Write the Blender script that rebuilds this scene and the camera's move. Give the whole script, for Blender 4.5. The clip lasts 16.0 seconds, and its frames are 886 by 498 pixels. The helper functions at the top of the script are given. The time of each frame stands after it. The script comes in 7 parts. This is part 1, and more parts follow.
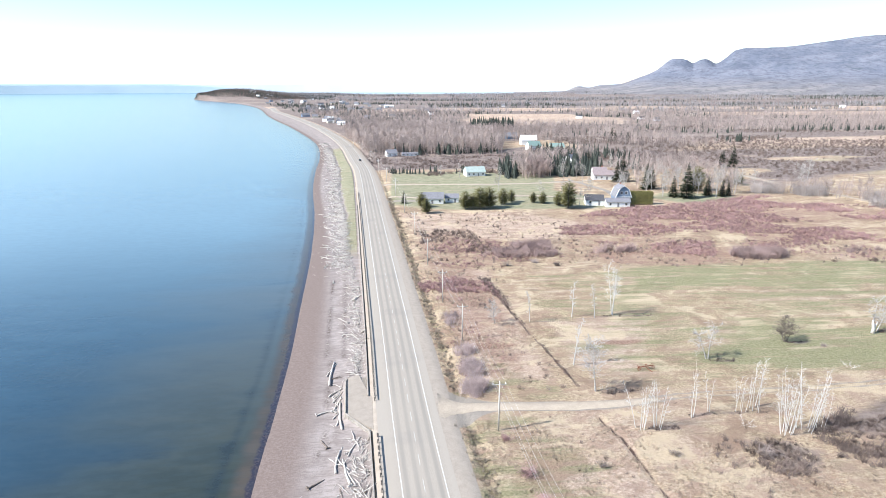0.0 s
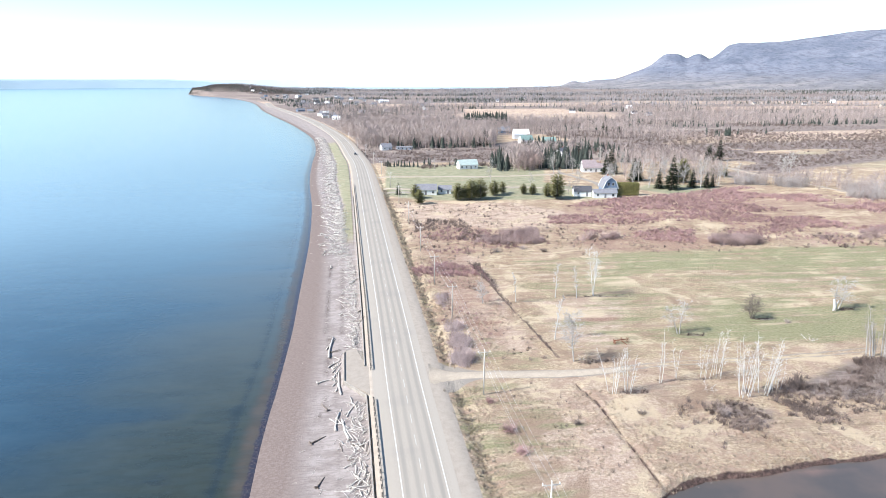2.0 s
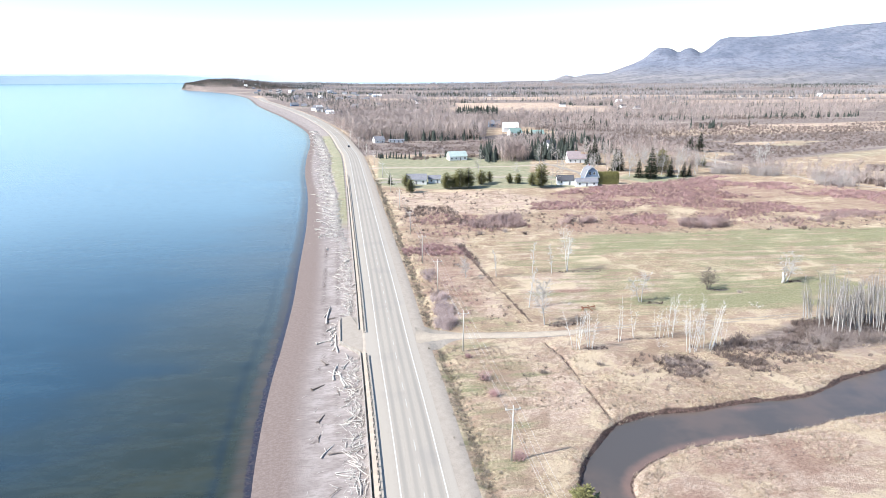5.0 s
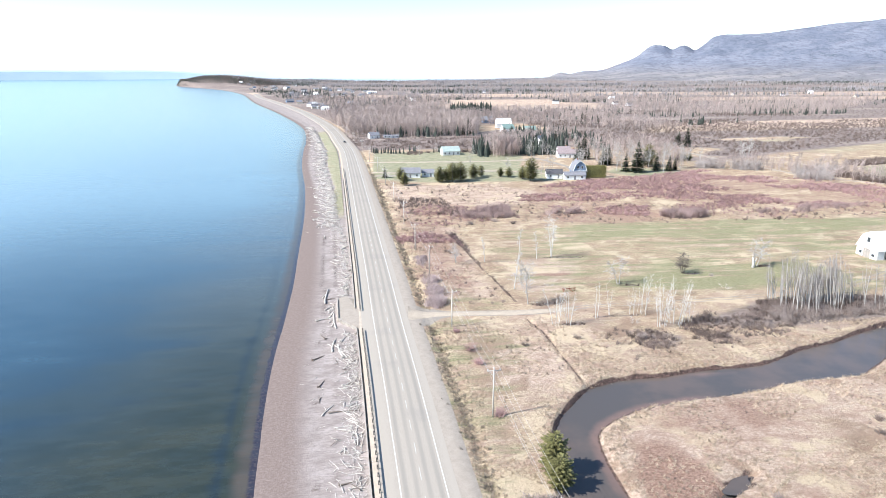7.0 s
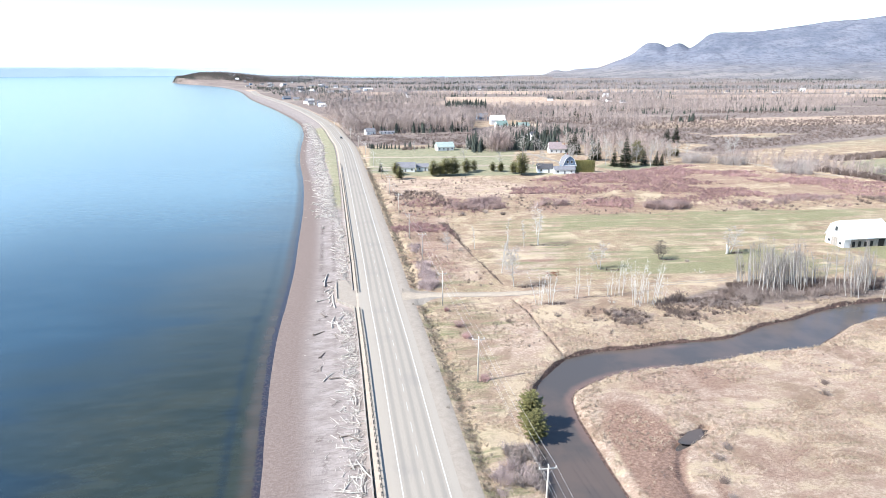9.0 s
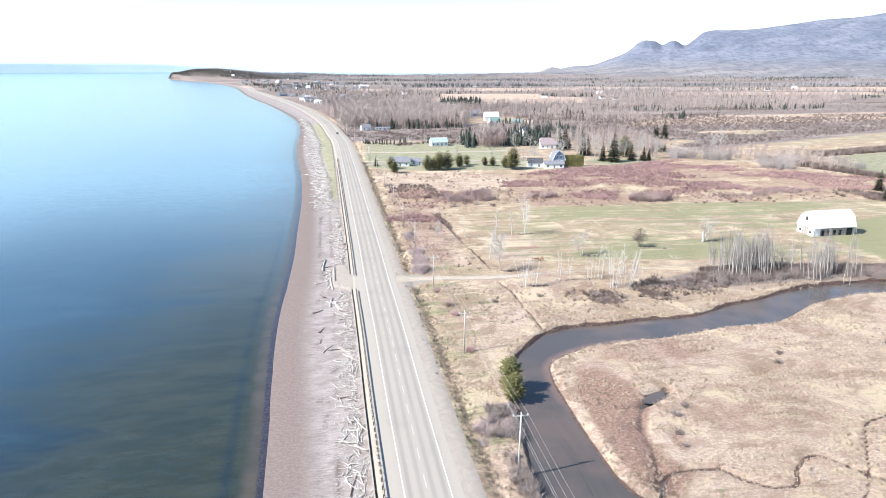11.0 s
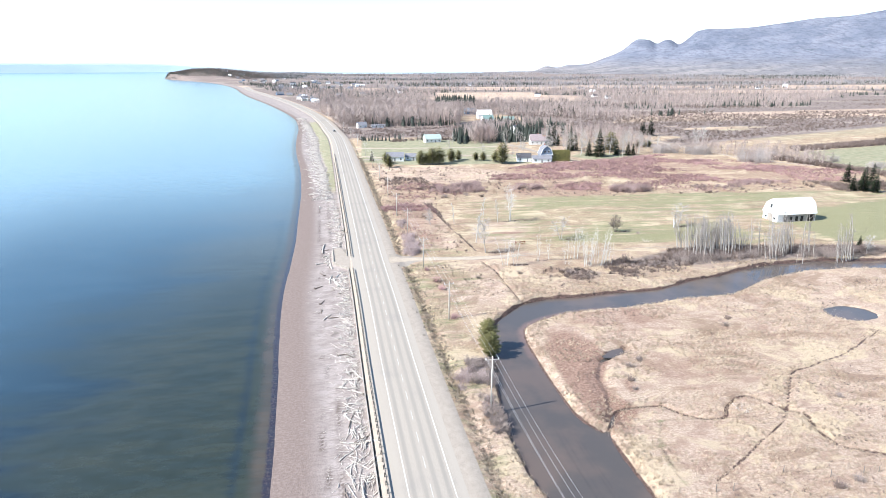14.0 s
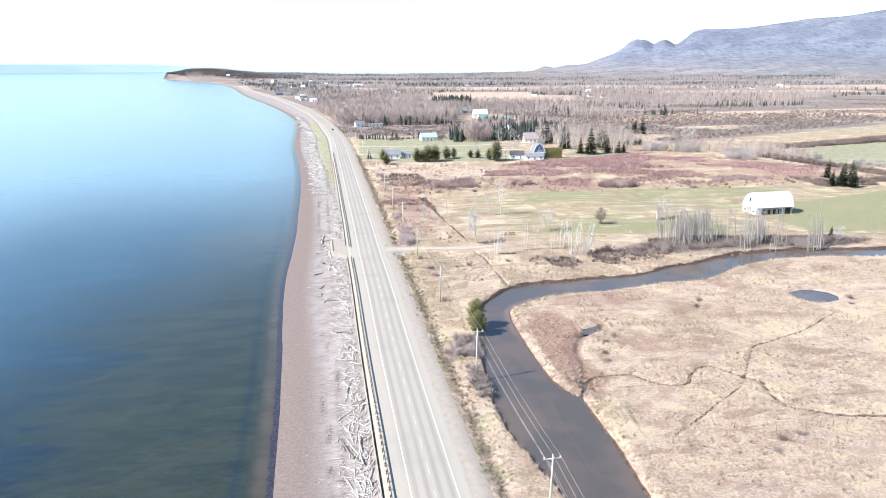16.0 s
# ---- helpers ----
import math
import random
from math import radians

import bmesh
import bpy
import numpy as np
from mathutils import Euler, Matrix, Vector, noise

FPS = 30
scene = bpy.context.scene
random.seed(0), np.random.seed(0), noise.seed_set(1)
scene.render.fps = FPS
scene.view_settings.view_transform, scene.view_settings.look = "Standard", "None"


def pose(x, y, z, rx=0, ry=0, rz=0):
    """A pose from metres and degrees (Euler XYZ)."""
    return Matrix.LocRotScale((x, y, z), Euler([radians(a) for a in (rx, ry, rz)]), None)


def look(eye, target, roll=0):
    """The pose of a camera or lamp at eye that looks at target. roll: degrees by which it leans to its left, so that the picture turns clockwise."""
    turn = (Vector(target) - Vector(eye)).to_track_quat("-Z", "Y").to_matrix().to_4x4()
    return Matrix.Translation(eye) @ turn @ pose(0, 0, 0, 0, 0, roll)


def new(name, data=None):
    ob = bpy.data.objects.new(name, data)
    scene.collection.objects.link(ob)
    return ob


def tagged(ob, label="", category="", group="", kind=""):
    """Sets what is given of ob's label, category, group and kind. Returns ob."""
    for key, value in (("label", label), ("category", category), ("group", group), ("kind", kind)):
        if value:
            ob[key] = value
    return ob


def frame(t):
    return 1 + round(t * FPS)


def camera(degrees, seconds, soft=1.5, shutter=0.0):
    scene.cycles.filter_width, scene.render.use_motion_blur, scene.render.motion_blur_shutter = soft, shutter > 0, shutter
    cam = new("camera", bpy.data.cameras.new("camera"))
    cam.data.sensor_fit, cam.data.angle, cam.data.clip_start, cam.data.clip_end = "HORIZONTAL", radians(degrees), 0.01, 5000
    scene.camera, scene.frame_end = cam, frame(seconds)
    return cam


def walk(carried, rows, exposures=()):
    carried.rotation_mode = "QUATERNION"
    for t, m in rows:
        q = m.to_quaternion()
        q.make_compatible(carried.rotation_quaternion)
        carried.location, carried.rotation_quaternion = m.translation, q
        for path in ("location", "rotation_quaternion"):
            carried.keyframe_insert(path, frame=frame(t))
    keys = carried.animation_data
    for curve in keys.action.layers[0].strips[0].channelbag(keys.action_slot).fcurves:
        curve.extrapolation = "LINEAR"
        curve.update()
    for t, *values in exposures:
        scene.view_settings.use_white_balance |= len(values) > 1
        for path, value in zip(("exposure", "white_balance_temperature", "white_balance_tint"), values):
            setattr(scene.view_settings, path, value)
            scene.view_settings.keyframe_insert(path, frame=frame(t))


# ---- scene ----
cam = camera(72.0, 16.0, soft=0.85)
PATH = [
    (0, (-0.857, -0.279, 60.261), (-0.704, 1.645, 59.737), -0.0),
    (0.5, (-0.827, -2.997, 60.251), (-0.67, -1.075, 59.724), -0.0),
    (1, (-0.801, -5.746, 60.231), (-0.642, -3.825, 59.7), -0.0),
    (1.5, (-0.749, -8.541, 60.185), (-0.585, -6.621, 59.651), -0.0),
    (2, (-0.632, -11.232, 60.196), (-0.464, -9.313, 59.657), -0.0),
    (2.5, (-0.481, -13.995, 60.216), (-0.309, -12.078, 59.673), 0.0),
    (3, (-0.301, -16.806, 60.252), (-0.127, -14.89, 59.706), 0.0),
    (3.5, (-0.153, -19.682, 60.271), (0.025, -17.766, 59.723), -0.0),
    (4, (-0.011, -22.595, 60.301), (0.17, -20.68, 59.751), -0.0),
    (6.3, (0.18, -36.219, 60.172), (0.376, -34.31, 59.611), -0.1),
    (6.5, (0.199, -37.408, 60.178), (0.398, -35.498, 59.616), -0.0),
    (7, (0.2, -40.424, 60.211), (0.402, -38.516, 59.647), -0.0),
    (7.5, (0.2, -43.442, 60.281), (0.405, -41.535, 59.715), -0.0),
    (8, (0.236, -46.548, 60.347), (0.444, -44.643, 59.778), 0.0),
    (8.5, (0.198, -49.583, 60.392), (0.409, -47.678, 59.822), 0.0),
    (9, (0.197, -52.691, 60.422), (0.411, -50.787, 59.85), 0.1),
    (11.3, (0.316, -66.663, 60.609), (0.545, -64.763, 60.028), 0.2),
    (11.5, (0.353, -67.879, 60.618), (0.581, -65.978, 60.04), 0.1),
    (12, (0.458, -70.937, 60.637), (0.687, -69.037, 60.057), 0.1),
    (12.5, (0.506, -73.855, 60.669), (0.736, -71.955, 60.088), 0.1),
    (13, (0.545, -76.897, 60.661), (0.779, -74.998, 60.08), 0.1),
    (13.5, (0.591, -79.862, 60.687), (0.826, -77.963, 60.105), 0.1),
    (14, (0.595, -82.928, 60.652), (0.832, -81.03, 60.069), 0.1),
    (14.5, (0.611, -85.863, 60.647), (0.85, -83.964, 60.064), 0.1),
    (15, (0.717, -88.952, 60.637), (0.958, -87.054, 60.053), 0.1),
    (15.5, (0.802, -91.911, 60.687), (1.043, -90.013, 60.104), 0.1),
    (16, (0.854, -95.008, 60.692), (1.097, -93.11, 60.109), 0.1),
]
walk(cam, [(t, look(eye, target, roll)) for t, eye, target, roll in PATH], exposures=[(0.0, 0.88, 6400, 9), (3.5, 0.94, 6400, 9), (8.0, 0.97, 6400, 9), (16.0, 1.07, 6400, 9)])

# world and sun
world = bpy.data.worlds.new("World")
scene.world = world
world.use_nodes = True
wt = world.node_tree
sky = wt.nodes.new("ShaderNodeTexSky")
sky.sky_type = 'NISHITA'
sky.sun_disc = False
sky.sun_elevation = radians(42)
sky.sun_rotation = radians(258)
sky.air_density, sky.dust_density, sky.ozone_density = 1.0, 0.0, 2.6
wt.links.new(sky.outputs[0], wt.nodes["Background"].inputs[0])
wt.nodes["Background"].inputs[1].default_value = 0.118
sun_data = bpy.data.lights.new("sun", 'SUN')
sun_data.energy, sun_data.angle, sun_data.color = 4.85, radians(0.5), (1.0, 0.965, 0.92)
sun_ob = new("sun", sun_data)
SUN_AZ, SUN_EL = radians(192), radians(42)
sun_dir = Vector((math.cos(SUN_AZ) * math.cos(SUN_EL), math.sin(SUN_AZ) * math.cos(SUN_EL), math.sin(SUN_EL)))
sun_ob.matrix_world = look(sun_dir * 100, (0, 0, 0))


# ---------------------------------------------------------------- materials
class Mat:
    """A small builder for node materials; colours are linear RGB."""

    def __init__(self, name, rough=0.9, spec=0.3, metal=0.0):
        self.m = bpy.data.materials.new(name)
        self.m.use_nodes = True
        self.t = self.m.node_tree
        self.b = self.t.nodes["Principled BSDF"]
        self.b.inputs["Roughness"].default_value = rough
        self.b.inputs["Specular IOR Level"].default_value = spec
        self.b.inputs["Metallic"].default_value = metal
        self.geo = self.t.nodes.new("ShaderNodeNewGeometry")
        self.obj = None

    def put(self, sock, v):
        if isinstance(v, bpy.types.NodeSocket):
            self.t.links.new(v, sock)
        elif isinstance(v, tuple) and len(v) == 3 and sock.type == 'RGBA':
            sock.default_value = (*v, 1)
        else:
            sock.default_value = v

    def pos(self, scale=(1, 1, 1), local=False):
        if local:
            src = self.t.nodes.new("ShaderNodeTexCoord").outputs["Object"]
        else:
            src = self.geo.outputs["Position"]
        n = self.t.nodes.new("ShaderNodeMapping")
        n.inputs["Scale"].default_value = scale
        self.t.links.new(src, n.inputs[0])
        return n.outputs[0]

    def noise(self, scale, detail=4, stretch=(1, 1, 1), local=False, rough=0.6, distort=0.0):
        n = self.t.nodes.new("ShaderNodeTexNoise")
        self.t.links.new(self.pos(stretch, local), n.inputs["Vector"])
        n.inputs["Scale"].default_value, n.inputs["Detail"].default_value = scale, detail
        n.inputs["Roughness"].default_value, n.inputs["Distortion"].default_value = rough, distort
        return n.outputs["Fac"]

    def math(self, op, a, b=0.0, c=0.0, clamp=False):
        n = self.t.nodes.new("ShaderNodeMath")
        n.operation, n.use_clamp = op, clamp
        for s, v in zip(n.inputs, (a, b, c)):
            self.put(s, v)
        return n.outputs[0]

    def rng(self, v, lo, hi, a=0.0, b=1.0, smooth=True):
        n = self.t.nodes.new("ShaderNodeMapRange")
        n.interpolation_type = 'SMOOTHSTEP' if smooth else 'LINEAR'
        self.put(n.inputs[0], v)
        for i, x in zip((1, 2, 3, 4), (lo, hi, a, b)):
            n.inputs[i].default_value = x
        return n.outputs[0]

    def mix(self, f, a, b, mode='MIX'):
        n = self.t.nodes.new("ShaderNodeMix")
        n.data_type, n.blend_type = 'RGBA', mode
        self.put(n.inputs[0], f)
        self.put(n.inputs[6], a)
        self.put(n.inputs[7], b)
        return n.outputs[2]

    def attr(self, name):
        n = self.t.nodes.new("ShaderNodeAttribute")
        n.attribute_name = name
        return n

    def attr4(self, name):
        n = self.attr(name)
        s = self.t.nodes.new("ShaderNodeSeparateColor")
        self.t.links.new(n.outputs["Color"], s.inputs[0])
        return s.outputs[0], s.outputs[1], s.outputs[2], n.outputs["Alpha"]

    def random(self):
        return self.t.nodes.new("ShaderNodeObjectInfo").outputs["Random"]

    def island(self):
        return self.geo.outputs["Random Per Island"]

    def color(self, v):
        self.put(self.b.inputs["Base Color"], v)
        return self

    def rough(self, v):
        self.put(self.b.inputs["Roughness"], v)
        return self

    def bump(self, h, strength=0.4, dist=0.1):
        n = self.t.nodes.new("ShaderNodeBump")
        n.inputs["Strength"].default_value, n.inputs["Distance"].default_value = strength, dist
        self.put(n.inputs["Height"], h)
        self.t.links.new(n.outputs[0], self.b.inputs["Normal"])
        return self


def plain(name, c, rough=0.8, metal=0.0, var=0.25, scale=3.0, local=True, bump=0.0, island=0.0, stretch=(1, 1, 1), spec=0.3):
    """A surface of one colour with grain, stains and, if asked, a tint for each island."""
    a = Mat(name, rough, spec, metal)
    dark = tuple(x * (1 - var) for x in c)
    lite = tuple(min(1, x * (1 + var * 0.6)) for x in c)
    fine = a.noise(scale * 4, 4, stretch, local)
    wide = a.noise(scale * 0.5, 3, stretch, local)
    f = a.math('ADD', a.math('MULTIPLY', fine, 0.6), a.math('MULTIPLY', wide, 0.4))
    col = a.mix(a.rng(f, 0.35, 0.65), dark, lite)
    if island:
        col = a.mix(a.math('MULTIPLY', a.island(), island), col, tuple(x * 0.4 for x in c))
    a.color(col)
    if bump:
        a.bump(f, bump, 0.05)
    return a.m


def ground_material():
    a = Mat("ground_cover", 0.95, 0.15)
    green, red, mud, gravel = a.attr4("cover_a")
    sand, wet, lawn, pale = a.attr4("cover_b")
    n1 = a.noise(0.035, 5, rough=0.65)
    n2 = a.noise(0.22, 6, (1, 1.6, 1), rough=0.7)
    n3 = a.noise(1.6, 6, (1, 1.4, 1), rough=0.75)
    n4 = a.noise(7.0, 4, rough=0.8)
    blend = a.math('ADD', a.math('MULTIPLY', n2, 0.5), a.math('MULTIPLY', n1, 0.5))

    def mask(v, sharp=0.18, amount=0.9):
        w = a.math('ADD', v, a.math('MULTIPLY', a.math('SUBTRACT', blend, 0.5), amount))
        return a.rng(w, 0.5 - sharp, 0.5 + sharp)

    n5 = a.noise(3.2, 5, (1, 1.3, 1), rough=0.8)
    streak = a.noise(0.16, 6, (0.22, 1.6, 1), rough=0.7)
    straw = a.mix(a.rng(n3, 0.36, 0.62), (0.275, 0.198, 0.128), (0.540, 0.434, 0.292))
    straw = a.mix(a.rng(n2, 0.46, 0.56, 0, 0.8), straw, (0.320, 0.215, 0.150))
    straw = a.mix(a.rng(a.noise(0.09, 6, (1, 1.7, 1), rough=0.72), 0.53, 0.62, 0, 0.75), straw, (0.215, 0.160, 0.105))
    straw = a.mix(a.rng(n5, 0.52, 0.64, 0, 0.5), straw, (0.135, 0.095, 0.066))
    straw = a.mix(a.rng(n4, 0.52, 0.70, 0, 0.5), straw, (0.56, 0.46, 0.35))
    bleached = a.mix(a.rng(n3, 0.35, 0.68), (0.405, 0.296, 0.226), (0.625, 0.496, 0.396))
    bleached = a.mix(a.rng(n2, 0.47, 0.60, 0, 0.65), bleached, (0.365, 0.255, 0.196))
    bleached = a.mix(a.rng(n5, 0.54, 0.68, 0, 0.55), bleached, (0.200, 0.145, 0.105))
    bleached = a.mix(a.rng(n4, 0.54, 0.72, 0, 0.5), bleached, (0.62, 0.512, 0.400))
    col = a.mix(mask(pale, 0.2, 1.3), straw, bleached)
    col = a.mix(a.rng(streak, 0.56, 0.66, 0, 0.55), col, (0.205, 0.148, 0.105))
    col = a.mix(a.rng(streak, 0.34, 0.44, 0.45, 0), col, (0.56, 0.465, 0.36))
    blotch = a.noise(0.07, 8, (1, 1.3, 1), rough=0.64, distort=0.8)
    col = a.mix(a.rng(blotch, 0.53, 0.60, 0, 0.75), col, (0.570, 0.462, 0.322))
    col = a.mix(a.rng(blotch, 0.38, 0.45, 0.72, 0), col, (0.285, 0.198, 0.142))
    speck = a.noise(0.75, 6, (1, 1.3, 1), rough=0.8, distort=0.4)
    col = a.mix(a.rng(speck, 0.61, 0.68, 0, 0.75), col, (0.125, 0.092, 0.066))
    col = a.mix(a.rng(speck, 0.33, 0.40, 0.3, 0), col, (0.600, 0.505, 0.365))
    grass = a.mix(a.rng(n3, 0.3, 0.7), (0.178, 0.182, 0.094), (0.345, 0.328, 0.194))
    grass = a.mix(a.rng(n5, 0.54, 0.70, 0, 0.6), grass, (0.120, 0.110, 0.060))
    gm = a.math('ADD', green, a.math('MULTIPLY', a.math('SUBTRACT', streak, 0.5), 1.7))
    gm = a.math('ADD', gm, a.math('MULTIPLY', a.math('SUBTRACT', n1, 0.5), 0.7))
    col = a.mix(a.rng(gm, 0.28, 0.70, 0, 0.92), col, grass)
    col = a.mix(a.math('MULTIPLY', a.rng(green, 0.3, 0.5), a.rng(streak, 0.60, 0.70, 0, 0.6)), col, (0.20, 0.145, 0.10))
    ruddy = a.mix(a.rng(n3, 0.3, 0.7), (0.220, 0.134, 0.100), (0.415, 0.282, 0.218))
    ruddy = a.mix(a.rng(n5, 0.52, 0.68, 0, 0.6), ruddy, (0.14, 0.088, 0.064))
    col = a.mix(mask(red, 0.2, 1.1), col, ruddy)
    turf = a.mix(a.rng(n2, 0.35, 0.65), (0.225, 0.228, 0.135), (0.345, 0.325, 0.225))
    turf = a.mix(a.rng(streak, 0.5, 0.66, 0, 0.7), turf, (0.36, 0.295, 0.21))
    col = a.mix(mask(lawn, 0.2, 0.9), col, turf)
    scrub, wrack, _s, _w = a.attr4("cover_c")
    scrubc = a.mix(a.rng(n2, 0.38, 0.62), (0.140, 0.110, 0.098), (0.305, 0.248, 0.218))
    scrubc = a.mix(a.rng(a.noise(0.012, 6, (0.4, 1, 1), rough=0.7), 0.52, 0.62, 0, 0.8), scrubc, (0.330, 0.275, 0.235))
    col = a.mix(mask(scrub, 0.2, 0.7), col, scrubc)
    sandc = a.mix(a.rng(n2, 0.35, 0.65), (0.245, 0.208, 0.192), (0.350, 0.308, 0.288))
    ripple = a.noise(1.1, 4, (0.35, 2.2, 1), rough=0.7)
    sandc = a.mix(a.rng(ripple, 0.50, 0.62, 0, 0.55), sandc, (0.185, 0.152, 0.138))
    sandc = a.mix(a.rng(a.noise(3.5, 4, (1.6, 0.5, 1), rough=0.75), 0.55, 0.70, 0, 0.45), sandc, (0.150, 0.120, 0.110))
    sandc = a.mix(a.rng(n4, 0.58, 0.80, 0, 0.12), sandc, (0.20, 0.165, 0.15))
    wetc = a.mix(a.rng(n3, 0.4, 0.65), (0.178, 0.138, 0.122), (0.232, 0.184, 0.164))
    sandc = a.mix(a.rng(a.math('ADD', wet, a.math('MULTIPLY', a.math('SUBTRACT', n2, 0.5), 0.5)), 0.1, 0.9), sandc, wetc)
    line = a.math('MULTIPLY', wrack, a.rng(a.noise(2.0, 4), 0.42, 0.55))
    sandc = a.mix(line, sandc, (0.105, 0.082, 0.072))
    col = a.mix(a.rng(sand, 0.42, 0.58), col, sandc)
    stone = a.mix(a.rng(n4, 0.3, 0.7), (0.275, 0.243, 0.208), (0.375, 0.335, 0.290))
    col = a.mix(mask(gravel, 0.16, 0.35), col, stone)
    mudc = a.mix(a.rng(n3, 0.35, 0.65), (0.058, 0.038, 0.033), (0.170, 0.110, 0.092))
    col = a.mix(mask(mud, 0.16, 1.1), col, mudc)
    a.color(col)
    a.rough(a.rng(mask(mud, 0.2, 0.3), 0, 1, 0.95, 0.5))
    soft = a.rng(sand, 0.4, 0.6, 1.0, 0.2)
    a.bump(a.math('MULTIPLY', soft, a.math('ADD', n3, a.math('MULTIPLY', n5, 0.7))), 0.8, 0.5)
    return a.m


def sea_material():
    a = Mat("sea_water", 0.20, 0.5)
    a.b.inputs["IOR"].default_value = 1.52
    off = a.attr("offshore").outputs["Fac"]
    sep = a.t.nodes.new("ShaderNodeSeparateXYZ")
    a.t.links.new(a.geo.outputs["Position"], sep.inputs[0])
    turn = a.t.nodes.new("ShaderNodeMapping")
    turn.inputs["Rotation"].default_value = (0, 0, radians(-38))
    turn.inputs["Scale"].default_value = (0.55, 1.6, 1)
    a.t.links.new(a.geo.outputs["Position"], turn.inputs[0])

    def slant(scale, detail, rough):
        n = a.t.nodes.new("ShaderNodeTexNoise")
        a.t.links.new(turn.outputs[0], n.inputs["Vector"])
        n.inputs["Scale"].default_value, n.inputs["Detail"].default_value, n.inputs["Roughness"].default_value = scale, detail, rough
        return n.outputs["Fac"]

    wide, w, fine = slant(0.022, 4, 0.55), slant(0.09, 5, 0.65), slant(0.5, 4, 0.6)
    # olive sand under shallow water, blue-black weed beds further out
    bed_sheen = a.mix(a.rng(w, 0.38, 0.66), (0.020, 0.027, 0.018), (0.034, 0.039, 0.024))
    weed = a.math('ADD', a.math('MULTIPLY', wide, 0.6), a.math('MULTIPLY', w, 0.4))
    weed = a.math('ADD', weed, a.rng(off, 20, 52, -0.08, 0.08))
    bed_sheen = a.mix(a.rng(weed, 0.47, 0.60, 0, 0.85), bed_sheen, (0.004, 0.011, 0.016))
    # sky reflection at low view angles, painted as paling along y
    bed_sheen = a.mix(a.rng(sep.outputs[1], 55, 220, 0, 0.9), bed_sheen, a.mix(a.rng(weed, 0.47, 0.60), (0.100, 0.128, 0.142), (0.062, 0.092, 0.116)))
    deep_sheen = a.mix(a.rng(w, 0.35, 0.65), (0.018, 0.052, 0.082), (0.026, 0.064, 0.096))
    # grazing sky sheen painted in as steps of paler blue with distance
    deep_sheen = a.mix(a.rng(off, 75, 190), deep_sheen, (0.125, 0.207, 0.264))
    deep_sheen = a.mix(a.rng(sep.outputs[1], 110, 300, 0, 0.85), deep_sheen, (0.150, 0.245, 0.305))
    deep_sheen = a.mix(a.rng(off, 160, 400), deep_sheen, (0.145, 0.275, 0.335))
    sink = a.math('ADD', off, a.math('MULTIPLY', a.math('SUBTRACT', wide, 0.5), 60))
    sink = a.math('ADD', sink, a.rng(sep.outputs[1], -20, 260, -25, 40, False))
    col = a.mix(a.rng(sink, 8, 78), bed_sheen, deep_sheen)
    shelf = a.mix(a.rng(w, 0.4, 0.6), (0.072, 0.058, 0.042), (0.055, 0.048, 0.036))
    col = a.mix(a.rng(a.math('ADD', off, a.math('MULTIPLY', w, 3)), 3.6, 6.0), shelf, col)
    band = a.math('MULTIPLY', a.rng(off, 4.6, 6.2), a.rng(a.math('ADD', off, a.math('MULTIPLY', w, 7)), 9.0, 11.5, 1, 0))
    band = a.math('MULTIPLY', band, a.rng(sep.outputs[1], 20, 200, 0.85, 0.1))
    col = a.mix(band, col, (0.012, 0.021, 0.026))
    edge = a.rng(a.math('ADD', off, a.math('MULTIPLY', a.noise(0.5, 4), 1.2)), 1.5, 2.2, 1, 0)
    col = a.mix(edge, col, a.mix(a.rng(a.noise(2.2, 3), 0.46, 0.66), (0.028, 0.024, 0.034), (0.060, 0.048, 0.050)))
    col = a.mix(a.rng(fine, 0.40, 0.62, 0, 0.10), col, (0.055, 0.085, 0.098))
    a.color(col)
    chop = a.noise(0.8, 5, (1.0, 0.5, 1), rough=0.6)
    swell = slant(0.16, 4, 0.6)
    a.bump(a.math('ADD', chop, a.math('MULTIPLY', swell, 1.6)), 0.11, 0.28)
    return a.m


def river_material():
    a = Mat("river_water", 0.10, 0.7)
    a.b.inputs["IOR"].default_value = 1.33
    n = a.noise(0.06, 4)
    water = a.mix(a.rng(n, 0.4, 0.62), (0.078, 0.070, 0.066), (0.112, 0.088, 0.076))
    a.color(a.mix(a.rng(a.math('ADD', a.attr("shallow").outputs["Fac"], a.math('MULTIPLY', a.math('SUBTRACT', a.noise(0.3, 4), 0.5), 0.5)), 0.40, 1.05, 0, 0.6), water, (0.225, 0.140, 0.112)))
    a.bump(a.noise(1.5, 3), 0.12, 0.06)
    return a.m


